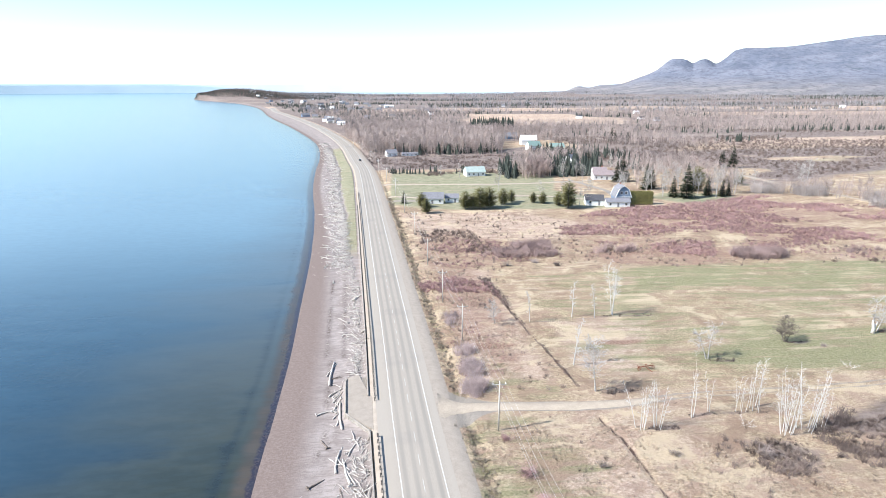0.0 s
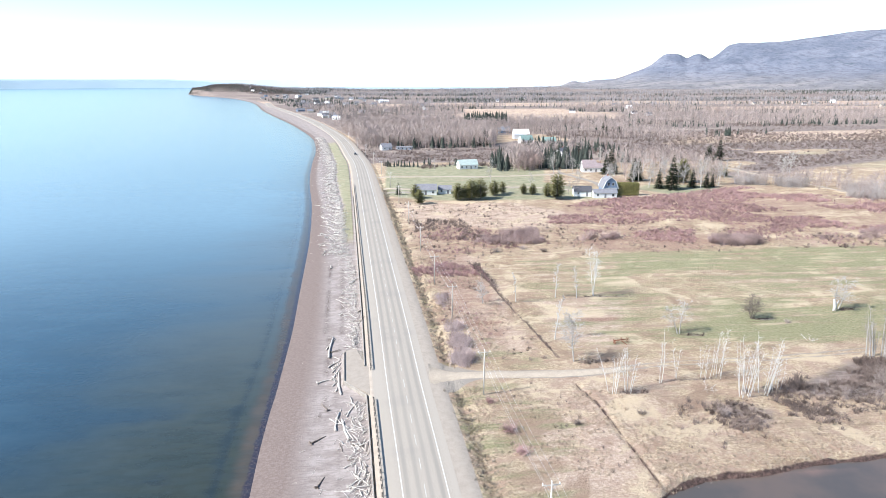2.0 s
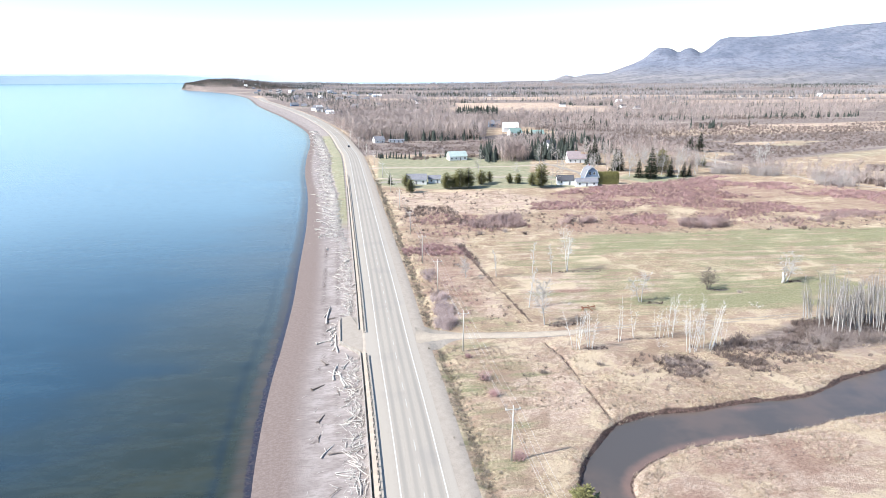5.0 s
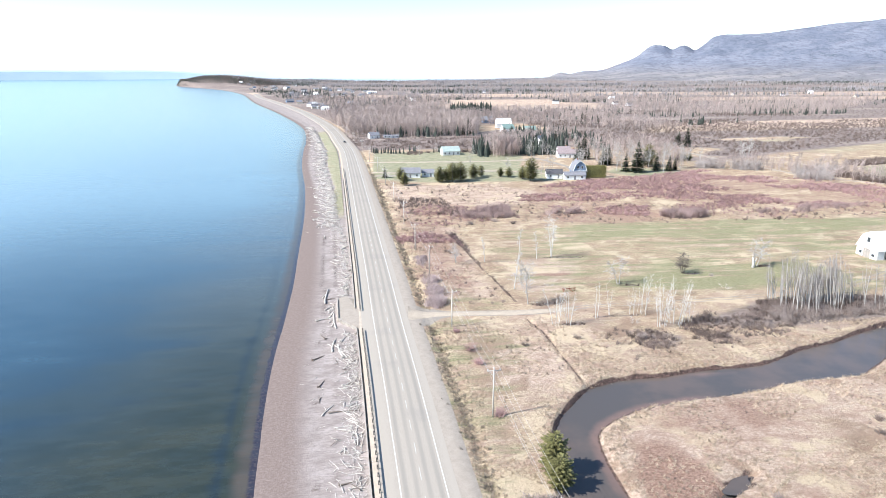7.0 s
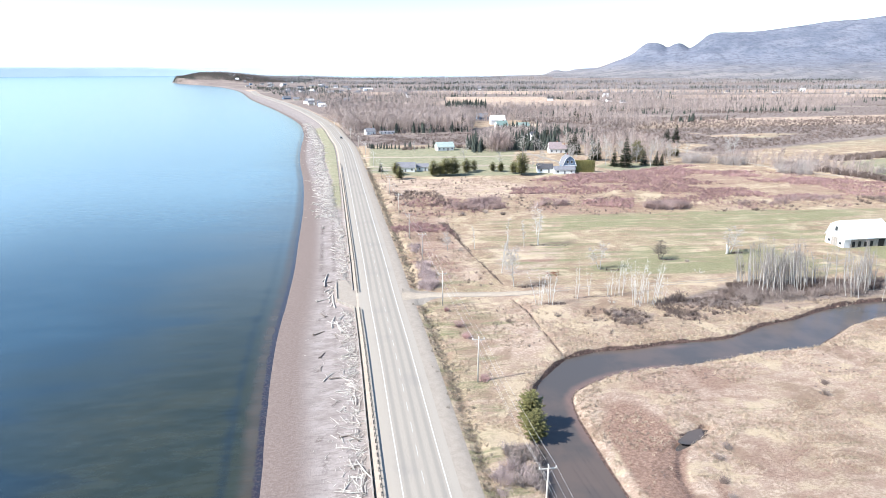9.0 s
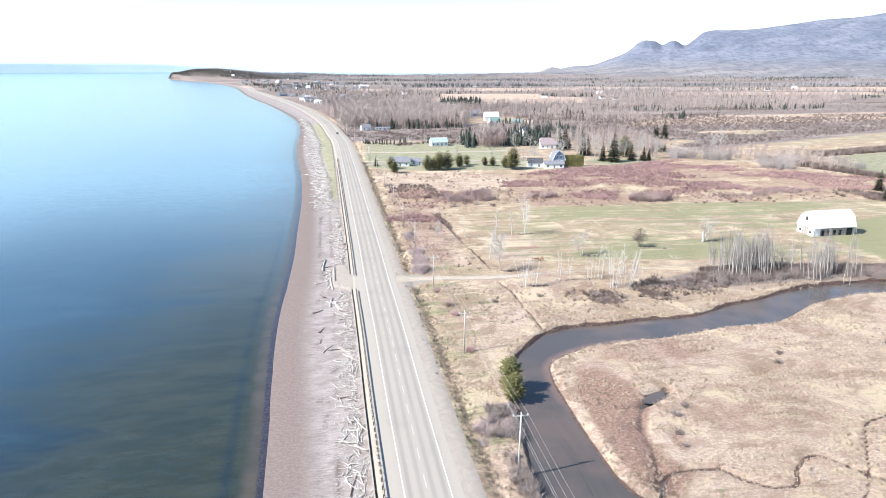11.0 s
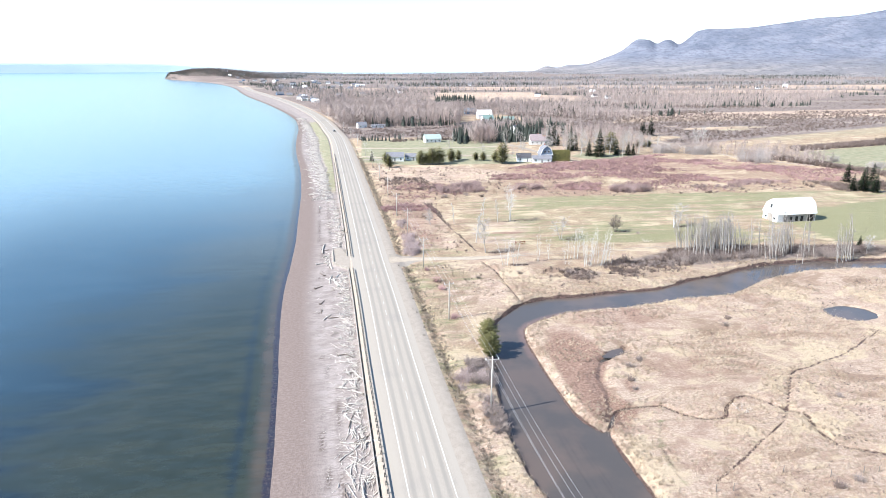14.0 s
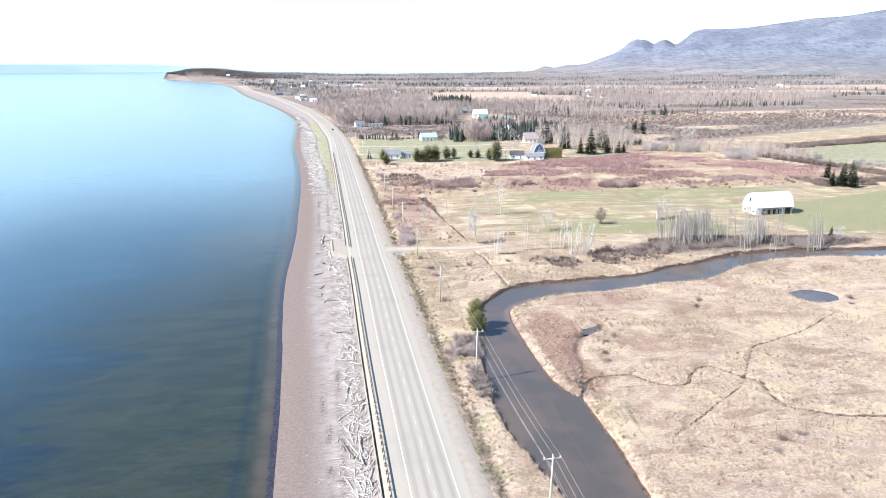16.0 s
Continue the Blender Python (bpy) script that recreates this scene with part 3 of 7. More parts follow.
def ground_height(x, y):
    c, s = road_x(y), shore_x(y)
    d = x - s
    width = np.maximum(wall_x(y) - s, 6)
    rel = d / width
    land = (fractal(x, y, 35, 3) - 0.5) * 0.7 + (fractal(x, y, 6, 9, 3) - 0.5) * 0.35
    u = x - c
    land = land * step(u, 8, 20)
    land = land - 0.55 * np.exp(-((u - 10.4) / 1.4) ** 2) * (1 - np.exp(-((y - 104.5) / 3.5) ** 2))
    beach = np.where(d < 0, SEA_Z + 0.07 * d, SEA_Z + 0.9 * np.clip(rel, 0, 1) ** 0.8 + 0.12 * np.sin(rel * 9) * rel)
    beach = beach + (fractal(x, y, 3, 5, 3) - 0.5) * 0.25 * step(rel, 0.25, 0.6)
    far_rise = step(y, 230, 330)
    beach = beach + far_rise * 0.6 * step(rel, 0.5, 1.0)
    z = np.where(x > wall_x(y), land, np.maximum(beach, -7))
    z = np.where(inside_poly(x, y, PULLOUT), 0.05, z)
    near = (x > 10) & (y < 160)
    sd = np.where(near, signed(x, y, river_poly), 99.0)
    wob = (fractal(x, y, 2.2, 21, 3) - 0.5) * 1.0
    dout = np.where(near, line_distance(x, y, river_out), 99.0)
    din = np.where(near, line_distance(x, y, river_in), 99.0)
    bank = np.where(dout < din, 0.9, 2.2)
    cut = step(sd + wob * step(sd, -0.5, 0.5), 0.0, bank)
    z = np.where(sd < 0, RIVER_Z - np.minimum(1.4, -sd * 0.5), RIVER_Z + (z - RIVER_Z) * cut)
    z = z - 0.75 * np.exp(-(np.where(near, line_distance(x, y, chan_line), 99) / 0.5) ** 2)
    z = z - 0.35 * np.exp(-(np.where(near, line_distance(x, y, crack_line), 99) / 0.4) ** 2)
    z = z - 0.5 * np.exp(-(np.where(near, line_distance(x, y, oxbow_line), 99) / 1.6) ** 2)
    z = z - 0.5 * np.exp(-(np.where(near, line_distance(x, y, ditch_line), 99) / 0.35) ** 2)
    pd = ((x - POND[0]) / POND[2]) ** 2 + ((y - POND[1]) / POND[3]) ** 2 + (fractal(x, y, 3, 31, 3) - 0.5) * 0.5
    z = z - 0.9 * step(-pd, -1.25, -0.85)
    z = z - 0.75 * step(-(((x - 53.2 - (y - 33.2) * 0.5) / 3.3) ** 2 + ((y - 33.2 - (x - 53.2) * 0.55) / 1.1) ** 2), -1.6, -0.7)
    # the wooded bluff at the end of the bay
    bluff = (18 * step(d, 2, 20) + 7 * step(d, 30, 120)) * step(y, 2180, 2480) * step(-y, -3300, -2800) * step(-(x + 0.15 * (y - 2600)), 330, 640)
    bluff = bluff + 7 * step(d, 10, 120) * step(y, 1900, 2400) * step(-x, 100, 420)
    z = z + bluff
    # slow rise of the land towards the hills
    return z + step(y + 0.6 * x, 1500, 5500) * 22 * step(x, 300, 1500)


def grid_lines(marks):
    """Coordinates from (start, end, first step, growth) runs."""
    out = []
    for a, b, h, g in marks:
        v = a
        while v < b - h * 0.3:
            out.append(v)
            v += h
            h *= g
    out.append(marks[-1][1])
    return np.array(out)


left = -grid_lines([(7.9, 46, 1.0, 1.0), (46, 210, 1.2, 1.09)])[::-1]
us = np.concatenate([left, grid_lines([(-7.1, 8, 2.5, 1.0), (8, 58, 0.6, 1.0), (58, 150, 0.9, 1.0), (150, 5200, 1.2, 1.065)])])
ys = np.concatenate([-grid_lines([(70, 700, 3, 1.25)])[::-1], grid_lines([(-69.4, 125, 0.6, 1.0), (125, 3650, 0.8, 1.022)])])
U, Y = np.meshgrid(us, ys)
X = U + road_x(Y)
Z = ground_height(X, Y)
nu, ny = len(us), len(ys)


def grid_tris(nu, ny):
    i = (np.arange(ny - 1)[:, None] * nu + np.arange(nu - 1)[None]).ravel()
    return np.stack([i, i + 1, i + nu + 1, i + nu], -1)


me = fast_mesh("ground", np.stack([X, Y, Z], -1).reshape(-1, 3), grid_tris(nu, ny), M_GROUND)
me.shade_smooth()


def blob(cx, cy, rx, ry, soft=0.35):
    d = np.sqrt(((X - cx) / rx) ** 2 + ((Y - cy) / ry) ** 2)
    return step(-d, -1 - soft, -1 + soft)


def zone(poly, soft=6):
    sd = signed(X, Y, poly)
    return step(-sd, -soft, soft)


sd_river = np.where((X > 10) & (Y < 160), signed(X, Y, river_poly), 99.0)
ditchside = np.exp(-((X - road_x(Y) - 10.2) / 1.5) ** 2) * (Y < 420) * (np.abs(Y - 104.3) > 5)
marsh = step(-(Y - (58 + 0.16 * (X - 40))), -8, 8) * step(X, 34, 40)
green = 0.42 * zone([(36, 190), (34, 118), (60, 108), (110, 110), (150, 96), (260, 100), (270, 190), (116, 195)], 7)
green = np.maximum(green, 0.62 * zone([(62, 124), (70, 112), (150, 112), (140, 140), (85, 138)], 7))
green = np.maximum(green, 0.60 * zone([(75, 195), (70, 168), (160, 165), (250, 190), (140, 198)], 6))
green = np.maximum(green, 0.85 * zone([(165, 150), (165, 105), (300, 105), (300, 190), (200, 160)], 8))
green = np.maximum(green, 0.40 * zone([(10, 103), (20, 101), (24, 84), (22, 62), (24, 42), (22, 0), (24, -60), (14, -60), (10, 60)], 3))
green = np.maximum(green, 0.18 * blob(82, 32, 24, 16, 0.4))
green = np.maximum(green, 0.42 * zone([(12, 104), (22, 104), (34, 84), (26, 62), (16, 60)], 4))
green = np.maximum(green, 0.45 * zone([(20, 125), (33, 112), (34, 104), (14, 108)], 3))
green = np.maximum(green, 0.45 * ditchside)
verge = 0.9 * step(Y, 165, 235) * step(-(Y - 660), 0, 80) * step(X - wall_x(Y) + 4 * step(Y, 280, 380) + 3 * (fractal(X, Y, 9, 17) - 0.5), -8, -4) * step(-(X - wall_x(Y)), -1, 1)
lawn = 0.72 * np.maximum(zone([(-4, 368), (-5, 312), (15, 296), (60, 292), (118, 292), (118, 312), (92, 345), (115, 432), (-4, 425)], 3),
                  zone([(135, 318), (150, 300), (190, 308), (185, 330), (150, 335)], 4))
lawn = np.maximum(lawn, 0.7 * zone([(300, 320), (285, 230), (420, 280), (520, 380), (440, 365)], 6))
lawn = np.maximum(lawn, 0.45 * zone([(250, 420), (340, 380), (520, 430), (640, 560), (420, 540)], 10))
lawn = np.maximum(lawn, 0.75 * verge)
red = 0.47 * zone([(58, 214), (80, 272), (122, 294), (147, 300), (177, 311), (203, 320), (212, 302), (236, 284), (275, 240), (270, 205), (169, 192), (147, 196), (109, 205), (90, 216)], 6)
PATH_GAP = [(131, 240), (142, 236), (123, 196), (111, 197)]
PALE_GAP = [(140, 199), (170, 190), (200, 206), (176, 222), (150, 214)]
red = red * (1 - 0.8 * zone(PATH_GAP, 3)) * (1 - 0.55 * zone(PALE_GAP, 5))
red = np.maximum(red, 0.50 * zone([(8, 196), (11, 130), (28, 112), (32, 150), (28, 192), (60, 215), (60, 228), (5, 255)], 6))
red = np.maximum(red, 0.55 * blob(100, 205, 40, 14))
red = np.maximum(red, 0.42 * zone([(230, 640), (700, 700), (900, 900), (300, 830), (200, 760)], 15))
red = np.maximum(red, 0.9 * blob(21, 132, 6.5, 1.8, 0.8))
red = np.maximum(red, 0.7 * blob(52, 132, 8, 1.8, 0.8))
red = np.maximum(red, 0.95 * blob(44.5, 25, 7.5, 21, 0.5) * marsh)
red = np.maximum(red, 0.52 * blob(62, 52, 30, 7, 0.6) * marsh)
red = np.maximum(red, 0.37 * marsh * (X < 84 + 0.5 * (Y - 10)))
red = np.maximum(red, 0.5 * blob(66, 22, 11, 12, 0.6) * marsh)
red = np.maximum(red, 0.35 * step(Y, 500, 900) * step(X - road_x(Y), 20, 60))
mud = 0.95 * np.exp(-(line_distance(X, Y, chan_line) / 0.45) ** 2)
mud = np.maximum(mud, 0.82 * np.exp(-(line_distance(X, Y, crack_line) / 0.33) ** 2))
mud = np.maximum(mud, 0.62 * np.exp(-(line_distance(X, Y, oxbow_line) / 0.9) ** 2))
mud = np.maximum(mud, 0.72 * np.exp(-(line_distance(X, Y, ditch_line) / 0.38) ** 2))
mud = np.maximum(mud, 0.66 * np.exp(-(line_distance(X, Y, brush_line) / 0.6) ** 2) * (Y < 170))
mud = np.maximum(mud, 1.0 * step(-sd_river, -1.05, -0.1))
mud = np.maximum(mud, 0.7 * blob(53.4, 33.2, 3.0, 1.5))
mud = np.maximum(mud, 0.40 * blob(44.6, 24, 3.6, 11))
mud = np.maximum(mud, 0.55 * blob(42.6, 8.6, 2.6, 3.4, 0.6))
mud = np.maximum(mud, 0.46 * ditchside)
pale = 0.40 + 0.10 * step(-Y, -114, -100) + 0.18 * marsh
pale = np.maximum(pale, 0.75 * blob(30, 76, 10, 12))
pale = np.maximum(pale, 0.62 * zone([(10, 200), (12, 110), (34, 112), (32, 195)], 6))
pale = np.maximum(pale, 0.9 * zone([(0, 288), (8, 232), (60, 232), (100, 240), (60, 288)], 8))
pale = np.maximum(pale, 0.66 * zone([(36, 150), (36, 118), (52, 112), (70, 150)], 8))
pale = np.maximum(pale, 0.85 * zone([(78, 8), (84, -40), (140, -40), (140, 20), (95, 16)], 4))
pale = np.maximum(pale, 0.5 * zone([(150, 470), (240, 440), (1000, 620), (1000, 800), (240, 640)], 20))
pale = pale - 0.12 * blob(82, 32, 24, 16, 0.4)
pale = np.maximum(pale, 0.95 * step(Y + 0.3 * X, 620, 800))
pale = np.maximum(pale, 0.9 * blob(49.5, 18, 3.2, 14) * (X > 46.5))
pale = np.maximum(pale, 0.9 * step(-line_distance(X, Y, river_in), -5, -1))
pale = np.maximum(pale, 0.7 * blob(20, 0, 4, 40))
RIMS = ([(71.6, 40.1), (62.1, 36.0), (55.6, 31.5), (51.0, 27.0), (48.2, 21.6), (47.6, 16.4), (50.4, 13.6), (57.3, 12.0)], [(53.5, 9.4), (48.4, 6.6), (45.4, 0.6), (44.2, -7.3), (44.6, -13.9), (46.0, -22)])
for rim in RIMS:
    pale = np.maximum(pale, 1.0 * np.exp(-(line_distance(X, Y, rounded(rim, 4)) / 1.7) ** 2))
    red = red * (1 - 0.9 * np.exp(-(line_distance(X, Y, rounded(rim, 4)) / 2.0) ** 2))
    inner = np.exp(-(line_distance(X, Y, rounded([(p[0] + 2.4, p[1] - 0.4) for p in rim[1:-1]], 4)) / 0.7) ** 2)
    green = np.maximum(green, 0.34 * inner)
    mud = np.maximum(mud, 0.42 * inner)
gravel = 0.95 * step(-line_distance(X, Y, lane_line), -2.4, -1.2) * step(-X, -62, -30)
gravel = np.maximum(gravel, 0.95 * step(-(np.abs(line_distance(X, Y, lane_line) - 0.8)), -0.75, -0.2) * step(X, 30, 50) * 0.62)
for way_ in ([(-7.4, 374.5), (57.6, 371), (111, 375.5), (124, 381)], [(-6.8, 333.5), (6.6, 330.7), (23.6, 322.5)], [(28, 324), (53, 328.7), (77, 329.8), (100, 322)], [(230, 420), (235, 378), (245, 333), (248, 297)], [(-9, 319), (10, 320), (28, 322)], [(112, 382), (122, 340), (118, 312)], [(-30, 520), (0, 518), (40, 521)]):
    gravel = np.maximum(gravel, 0.85 * step(-line_distance(X, Y, way_), -2.6, -1.2))
flare = step(-(np.abs(Y - 104.3) - 2.2 - 5.0 * step(-(X - road_x(Y)), -16, -7)), -1, 1) * step(-(X - road_x(Y)), -18, -15) * step(X - road_x(Y), 4, 6)
gravel = np.maximum(gravel, 0.95 * flare)
uu = X - road_x(Y)
gravel = np.maximum(gravel, 0.9 * step(-uu, -9.0, -8.0) * step(uu, -7.7, -7.4))
gravel = gravel * (Y < 1600)
gravel = np.maximum(gravel, inside_poly(X, Y, PULLOUT) * 1.0)
dshore = X - shore_x(Y)
sand = np.where(X < wall_x(Y) + 0.6, 1.0, 0.0) * (1 - 0.62 * verge) * (1 - inside_poly(X, Y, PULLOUT))
sand = sand * (1 - step(Y, 2150, 2300) * step(dshore, 1, 4))
wet = step(-dshore, -12 + 5.5 * step(Y, 150, 350), -2.0)
scrub = np.maximum(0.85 * step(Y, 560, 700) * step(X - road_x(Y), 7, 14), 0.62 * zone([(180, 460), (260, 420), (300, 560), (230, 700), (100, 700), (100, 500)], 20))
scrub = np.maximum(scrub, 0.55 * zone([(200, 600), (300, 560), (1000, 680), (1200, 900), (300, 860), (200, 740)], 20))
far_scrub = 0.15 + 0.75 * step(fractal(X * 0.35, Y, 60, 91, 5), 0.42, 0.56)
scrub = np.maximum(scrub, far_scrub * zone([(175, 380), (240, 350), (300, 390), (520, 480), (1400, 900), (1400, 1000), (200, 900), (130, 520)], 15))
scrub = np.maximum(scrub, 0.8 * zone([(-30, 440), (150, 436), (150, 640), (-40, 640)], 12))
FIELDS = [(250, 1170, 105, 85), (900, 1250, 260, 60), (320, 1480, 210, 80), (-40, 1450, 90, 70), (1450, 1950, 450, 120), (200, 2080, 260, 120), (900, 2650, 450, 170),
          (0, 2800, 260, 180), (2000, 2800, 450, 200), (700, 1900, 200, 80), (1250, 1500, 230, 60), (-150, 2000, 110, 80)]
for fx, fy, fw, fd in FIELDS:
    scrub = scrub * (1 - 0.85 * step(-np.maximum(np.abs(X - fx) / fw, np.abs(Y - fy) / fd), -1.1, -0.95))
for poly in ([(110, 900), (380, 930), (430, 1120), (170, 1180), (100, 1060)], [(240, 540), (700, 600), (900, 760), (330, 660)], [(500, 1500), (1400, 1300), (1500, 1450), (600, 1700)]):
    scrub = scrub * (1 - 0.5 * zone(poly, 15))
scrub = scrub * (1 - 0.8 * zone([(94, 563), (123, 598), (182, 583), (183, 659), (160, 673), (104, 655)], 6))
scrub = np.maximum(scrub, 1.2 * step(Y, 1650, 1800) * step(X - shore_x(Y), 1, 5))
scrub = np.maximum(scrub, 0.62 * zone([(58, 90), (67, 90), (72.5, 85), (67, 79.5), (60, 80)], 3))
scrub = np.maximum(scrub, 0.66 * zone([(72, 93), (84, 97), (100, 105), (125, 104), (172, 98), (172, 91), (130, 88.5), (100, 87), (84, 88.5)], 3))
scrub = np.maximum(scrub, 0.42 * zone([(96, 88), (100, 83), (125, 85), (148, 90), (130, 92)], 2))
# tree shadow streaks, with some scrub in them, painted as dark ground cover
for cx_, cy_, rx_, ry_ in ((43.5, 108.2, 5, 1.1), (60, 148.6, 9, 1.0), (38, 146, 5, 0.7), (49, 147.6, 4, 0.8), (72.5, 120.6, 4, 0.9), (95.5, 129, 4, 1.0), (122, 133, 4, 1.1), (47, 94.2, 4, 0.8), (61, 98.6, 9, 0.8), (76, 92.4, 6, 1.2)):
    scrub = np.maximum(scrub, 0.56 * blob(cx_, cy_, rx_, ry_, 0.6))
drift = 1.5 * (fractal(Y, X * 0, 14, 33) - 0.5)
wrack = np.maximum(np.exp(-((dshore - 9.0 - drift * 2) / 0.22) ** 2), 0.8 * np.exp(-((X - wall_x(Y) + 5.4 + drift) / 0.3) ** 2)) * (Y < 260)
for nm, chans in (("cover_a", (green, red, mud, gravel)), ("cover_b", (sand, wet, lawn, pale)), ("cover_c", (scrub, wrack, scrub * 0, scrub * 0))):
    at = me.attributes.new(nm, 'FLOAT_COLOR', 'POINT')
    at.data.foreach_set("color", np.stack(chans, -1).astype(np.float32).ravel())
tagged(new("ground", me), "coastal plain of dry grass, marsh, sand and fields", "ground", kind="structure")

# sea, from the waterline to the far coast
so = grid_lines([(-6, 60, 1.0, 1.0), (60, 5600, 2, 1.12)])
sy = np.concatenate([-grid_lines([(70, 700, 3, 1.25)])[::-1], grid_lines([(-69, 140, 2, 1.0), (140, 4870, 2, 1.03)])])
S, SY = np.meshgrid(so, sy)
SX = shore_x(np.minimum(SY, 2700)) - S
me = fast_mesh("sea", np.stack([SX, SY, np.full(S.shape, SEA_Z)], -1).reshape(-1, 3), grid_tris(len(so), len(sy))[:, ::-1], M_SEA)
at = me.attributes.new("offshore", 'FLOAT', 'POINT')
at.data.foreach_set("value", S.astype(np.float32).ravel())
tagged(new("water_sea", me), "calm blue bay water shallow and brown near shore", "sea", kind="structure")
# pale sky reflection put into the colour of rough far water
M_BAY = plain("far_water_sheen", (0.40, 0.52, 0.58), 0.6, var=0.08, scale=0.002, local=False)
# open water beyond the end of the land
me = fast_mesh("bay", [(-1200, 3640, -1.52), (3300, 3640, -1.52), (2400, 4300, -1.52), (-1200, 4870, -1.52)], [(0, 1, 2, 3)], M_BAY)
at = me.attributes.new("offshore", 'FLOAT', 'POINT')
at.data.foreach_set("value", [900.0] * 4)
tagged(new("water_bay", me), "open water beyond the flat land painted with pale sky sheen", "sea", kind="structure")
rx_, ry_ = np.arange(15, 276.5, 1.3), np.arange(-120, 104.5, 1.3)
RX, RY = np.meshgrid(rx_, ry_)
me = fast_mesh("river", np.stack([RX, RY, np.full(RX.shape, RIVER_Z)], -1).reshape(-1, 3), grid_tris(len(rx_), len(ry_)), M_RIVER)
shallow = np.exp(-(line_distance(RX, RY, river_in) / 2.0) ** 2) * step(RY, 20, 38) * step(-RX, -75, -55) + 0.75 * np.exp(-(((RX - 66) / 12) ** 2 + ((RY - 68.2) / 1.6) ** 2))
at = me.attributes.new("shallow", 'FLOAT', 'POINT')
at.data.foreach_set("value", shallow.astype(np.float32).ravel())
tagged(new("water_river", me), "brown still tidal river between cut grassy banks", "river", kind="structure")
me = fast_mesh("pool", [(53.2 + 3.4 * math.cos(w) * (0.8 + 0.2 * math.sin(3 * w)) - 0.9 * math.sin(w), 33.2 + 1.0 * math.sin(w) + 1.9 * math.cos(w), -0.42) for w in np.linspace(0, 2 * math.pi, 21)[:-1]], [tuple(range(20))], M_RIVER)
tagged(new("water_pool", me), "narrow still pool in the marsh hollow", "pool", kind="structure")
me = fast_mesh("pond", [(114, 41, -0.34), (130, 41, -0.34), (130, 54, -0.34), (114, 54, -0.34)], [(0, 1, 2, 3)], M_RIVER)
tagged(new("water_pond", me), "small still pond in the dry marsh", "pond", kind="structure")


# hills on the horizon, a real relief of ridges and gullies
HILL_TOP = smooth_curve([(11, -4), (13.5, 0), (15.5, 8), (16.7, 40), (17.5, 31), (18.4, 45), (20.3, 57), (21.7, 95), (22.6, 121), (23.3, 151),
                         (23.9, 191), (24.3, 208), (24.8, 210), (25.4, 203), (26.0, 183), (26.5, 201), (27.0, 205), (27.3, 195), (27.7, 178),
                         (28.3, 203), (28.7, 230), (29.0, 251), (29.4, 261), (31.1, 266), (33.0, 271), (34.9, 288), (36.0, 298), (37.4, 313),
                         (39.9, 323), (42.2, 348), (47, 380), (56, 400)])
az = np.linspace(11, 56, 460)
rr = np.linspace(2700, 4800, 90)
A, R = np.meshgrid(az, rr)
HX, HY = np.sin(np.radians(A)) * R, np.cos(np.radians(A)) * R
# two steps: rolling foothills, then the scarp
lower, upper = step(R, 2900, 3600), step(R, 3450, 4350)
blunt = sum(HILL_TOP(A + d_) for d_ in (-2.4, -1.2, 0, 1.2, 2.4)) / 5
TOP = blunt + (HILL_TOP(A) - blunt) * step(R, 3700, 4350)
gully = fractal(A * 60 + 0.35 * R + 60 * fractal(A * 60, R, 500, 12), R * 0.5, 170, 13, 4)
shelf = 0.26 * lower + 0.74 * upper
HZ = TOP * shelf * (1 - 0.30 * (1 - shelf) * step(R, 3300, 3900) * np.abs(gully - 0.5) * 2) - 14 * shelf * (1 - shelf) * 4 * step(A, 19, 24) * (fractal(HX, HY, 130, 15, 5) - 0.35)
HZ = HZ - 34 * (1 - step(R, 2700, 2960)) + step(R, 2750, 3300) * 3
HZ = np.where(R > 4400, HZ * (1 - 0.3 * (R - 4400) / 400), HZ)
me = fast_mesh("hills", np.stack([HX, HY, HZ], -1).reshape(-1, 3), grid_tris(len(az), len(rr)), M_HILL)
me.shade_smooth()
tagged(new("backdrop_hills", me), "leafless wooded hills on the horizon, blue-grey with painted haze", "hills", kind="structure")

# the opposite coast, far across the bay; its pale blue is painted haze
a_ = Mat("hazy_far_coast", 0.95, 0.0)
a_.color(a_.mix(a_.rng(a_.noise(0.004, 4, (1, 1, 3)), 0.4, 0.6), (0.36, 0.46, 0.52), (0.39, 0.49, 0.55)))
az = np.linspace(-50, -7, 80)
top = (56 + 2 * fractal(az * 6, az * 0, 10, 4)) * (1 - step(az, -20, -7.2)) - 3 * step(az, -14, -7.2)
def backdrop_strip(name, az, top, material, label, near=4600):
    vs, fs = [], []
    for i, (a, h) in enumerate(zip(az, top)):
        s_, c_ = math.sin(radians(a)), math.cos(radians(a))
        vs += [(s_ * near, c_ * near, -3), (s_ * (near + 60), c_ * (near + 60), h * 0.85), (s_ * (near + 140), c_ * (near + 140), h)]
        if i:
            b = 3 * i
            fs += [(b - 3, b, b + 1, b - 2), (b - 2, b + 1, b + 2, b - 1)]
    tagged(mesh_object(name, vs, fs, material), label, "coast", kind="structure")


backdrop_strip("backdrop_coast", az, top, a_.m, "low coast far across the bay painted in pale blue haze")
# added strip of painted haze that covers the sky gap under the horizon
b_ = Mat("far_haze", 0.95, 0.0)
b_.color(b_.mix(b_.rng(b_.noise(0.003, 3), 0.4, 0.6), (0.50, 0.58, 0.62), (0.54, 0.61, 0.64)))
az = np.linspace(-52, 21, 120)
backdrop_strip("backdrop_horizon", az, 60 + 0 * az, b_.m, "whitish strip of painted haze below the horizon", 4680)


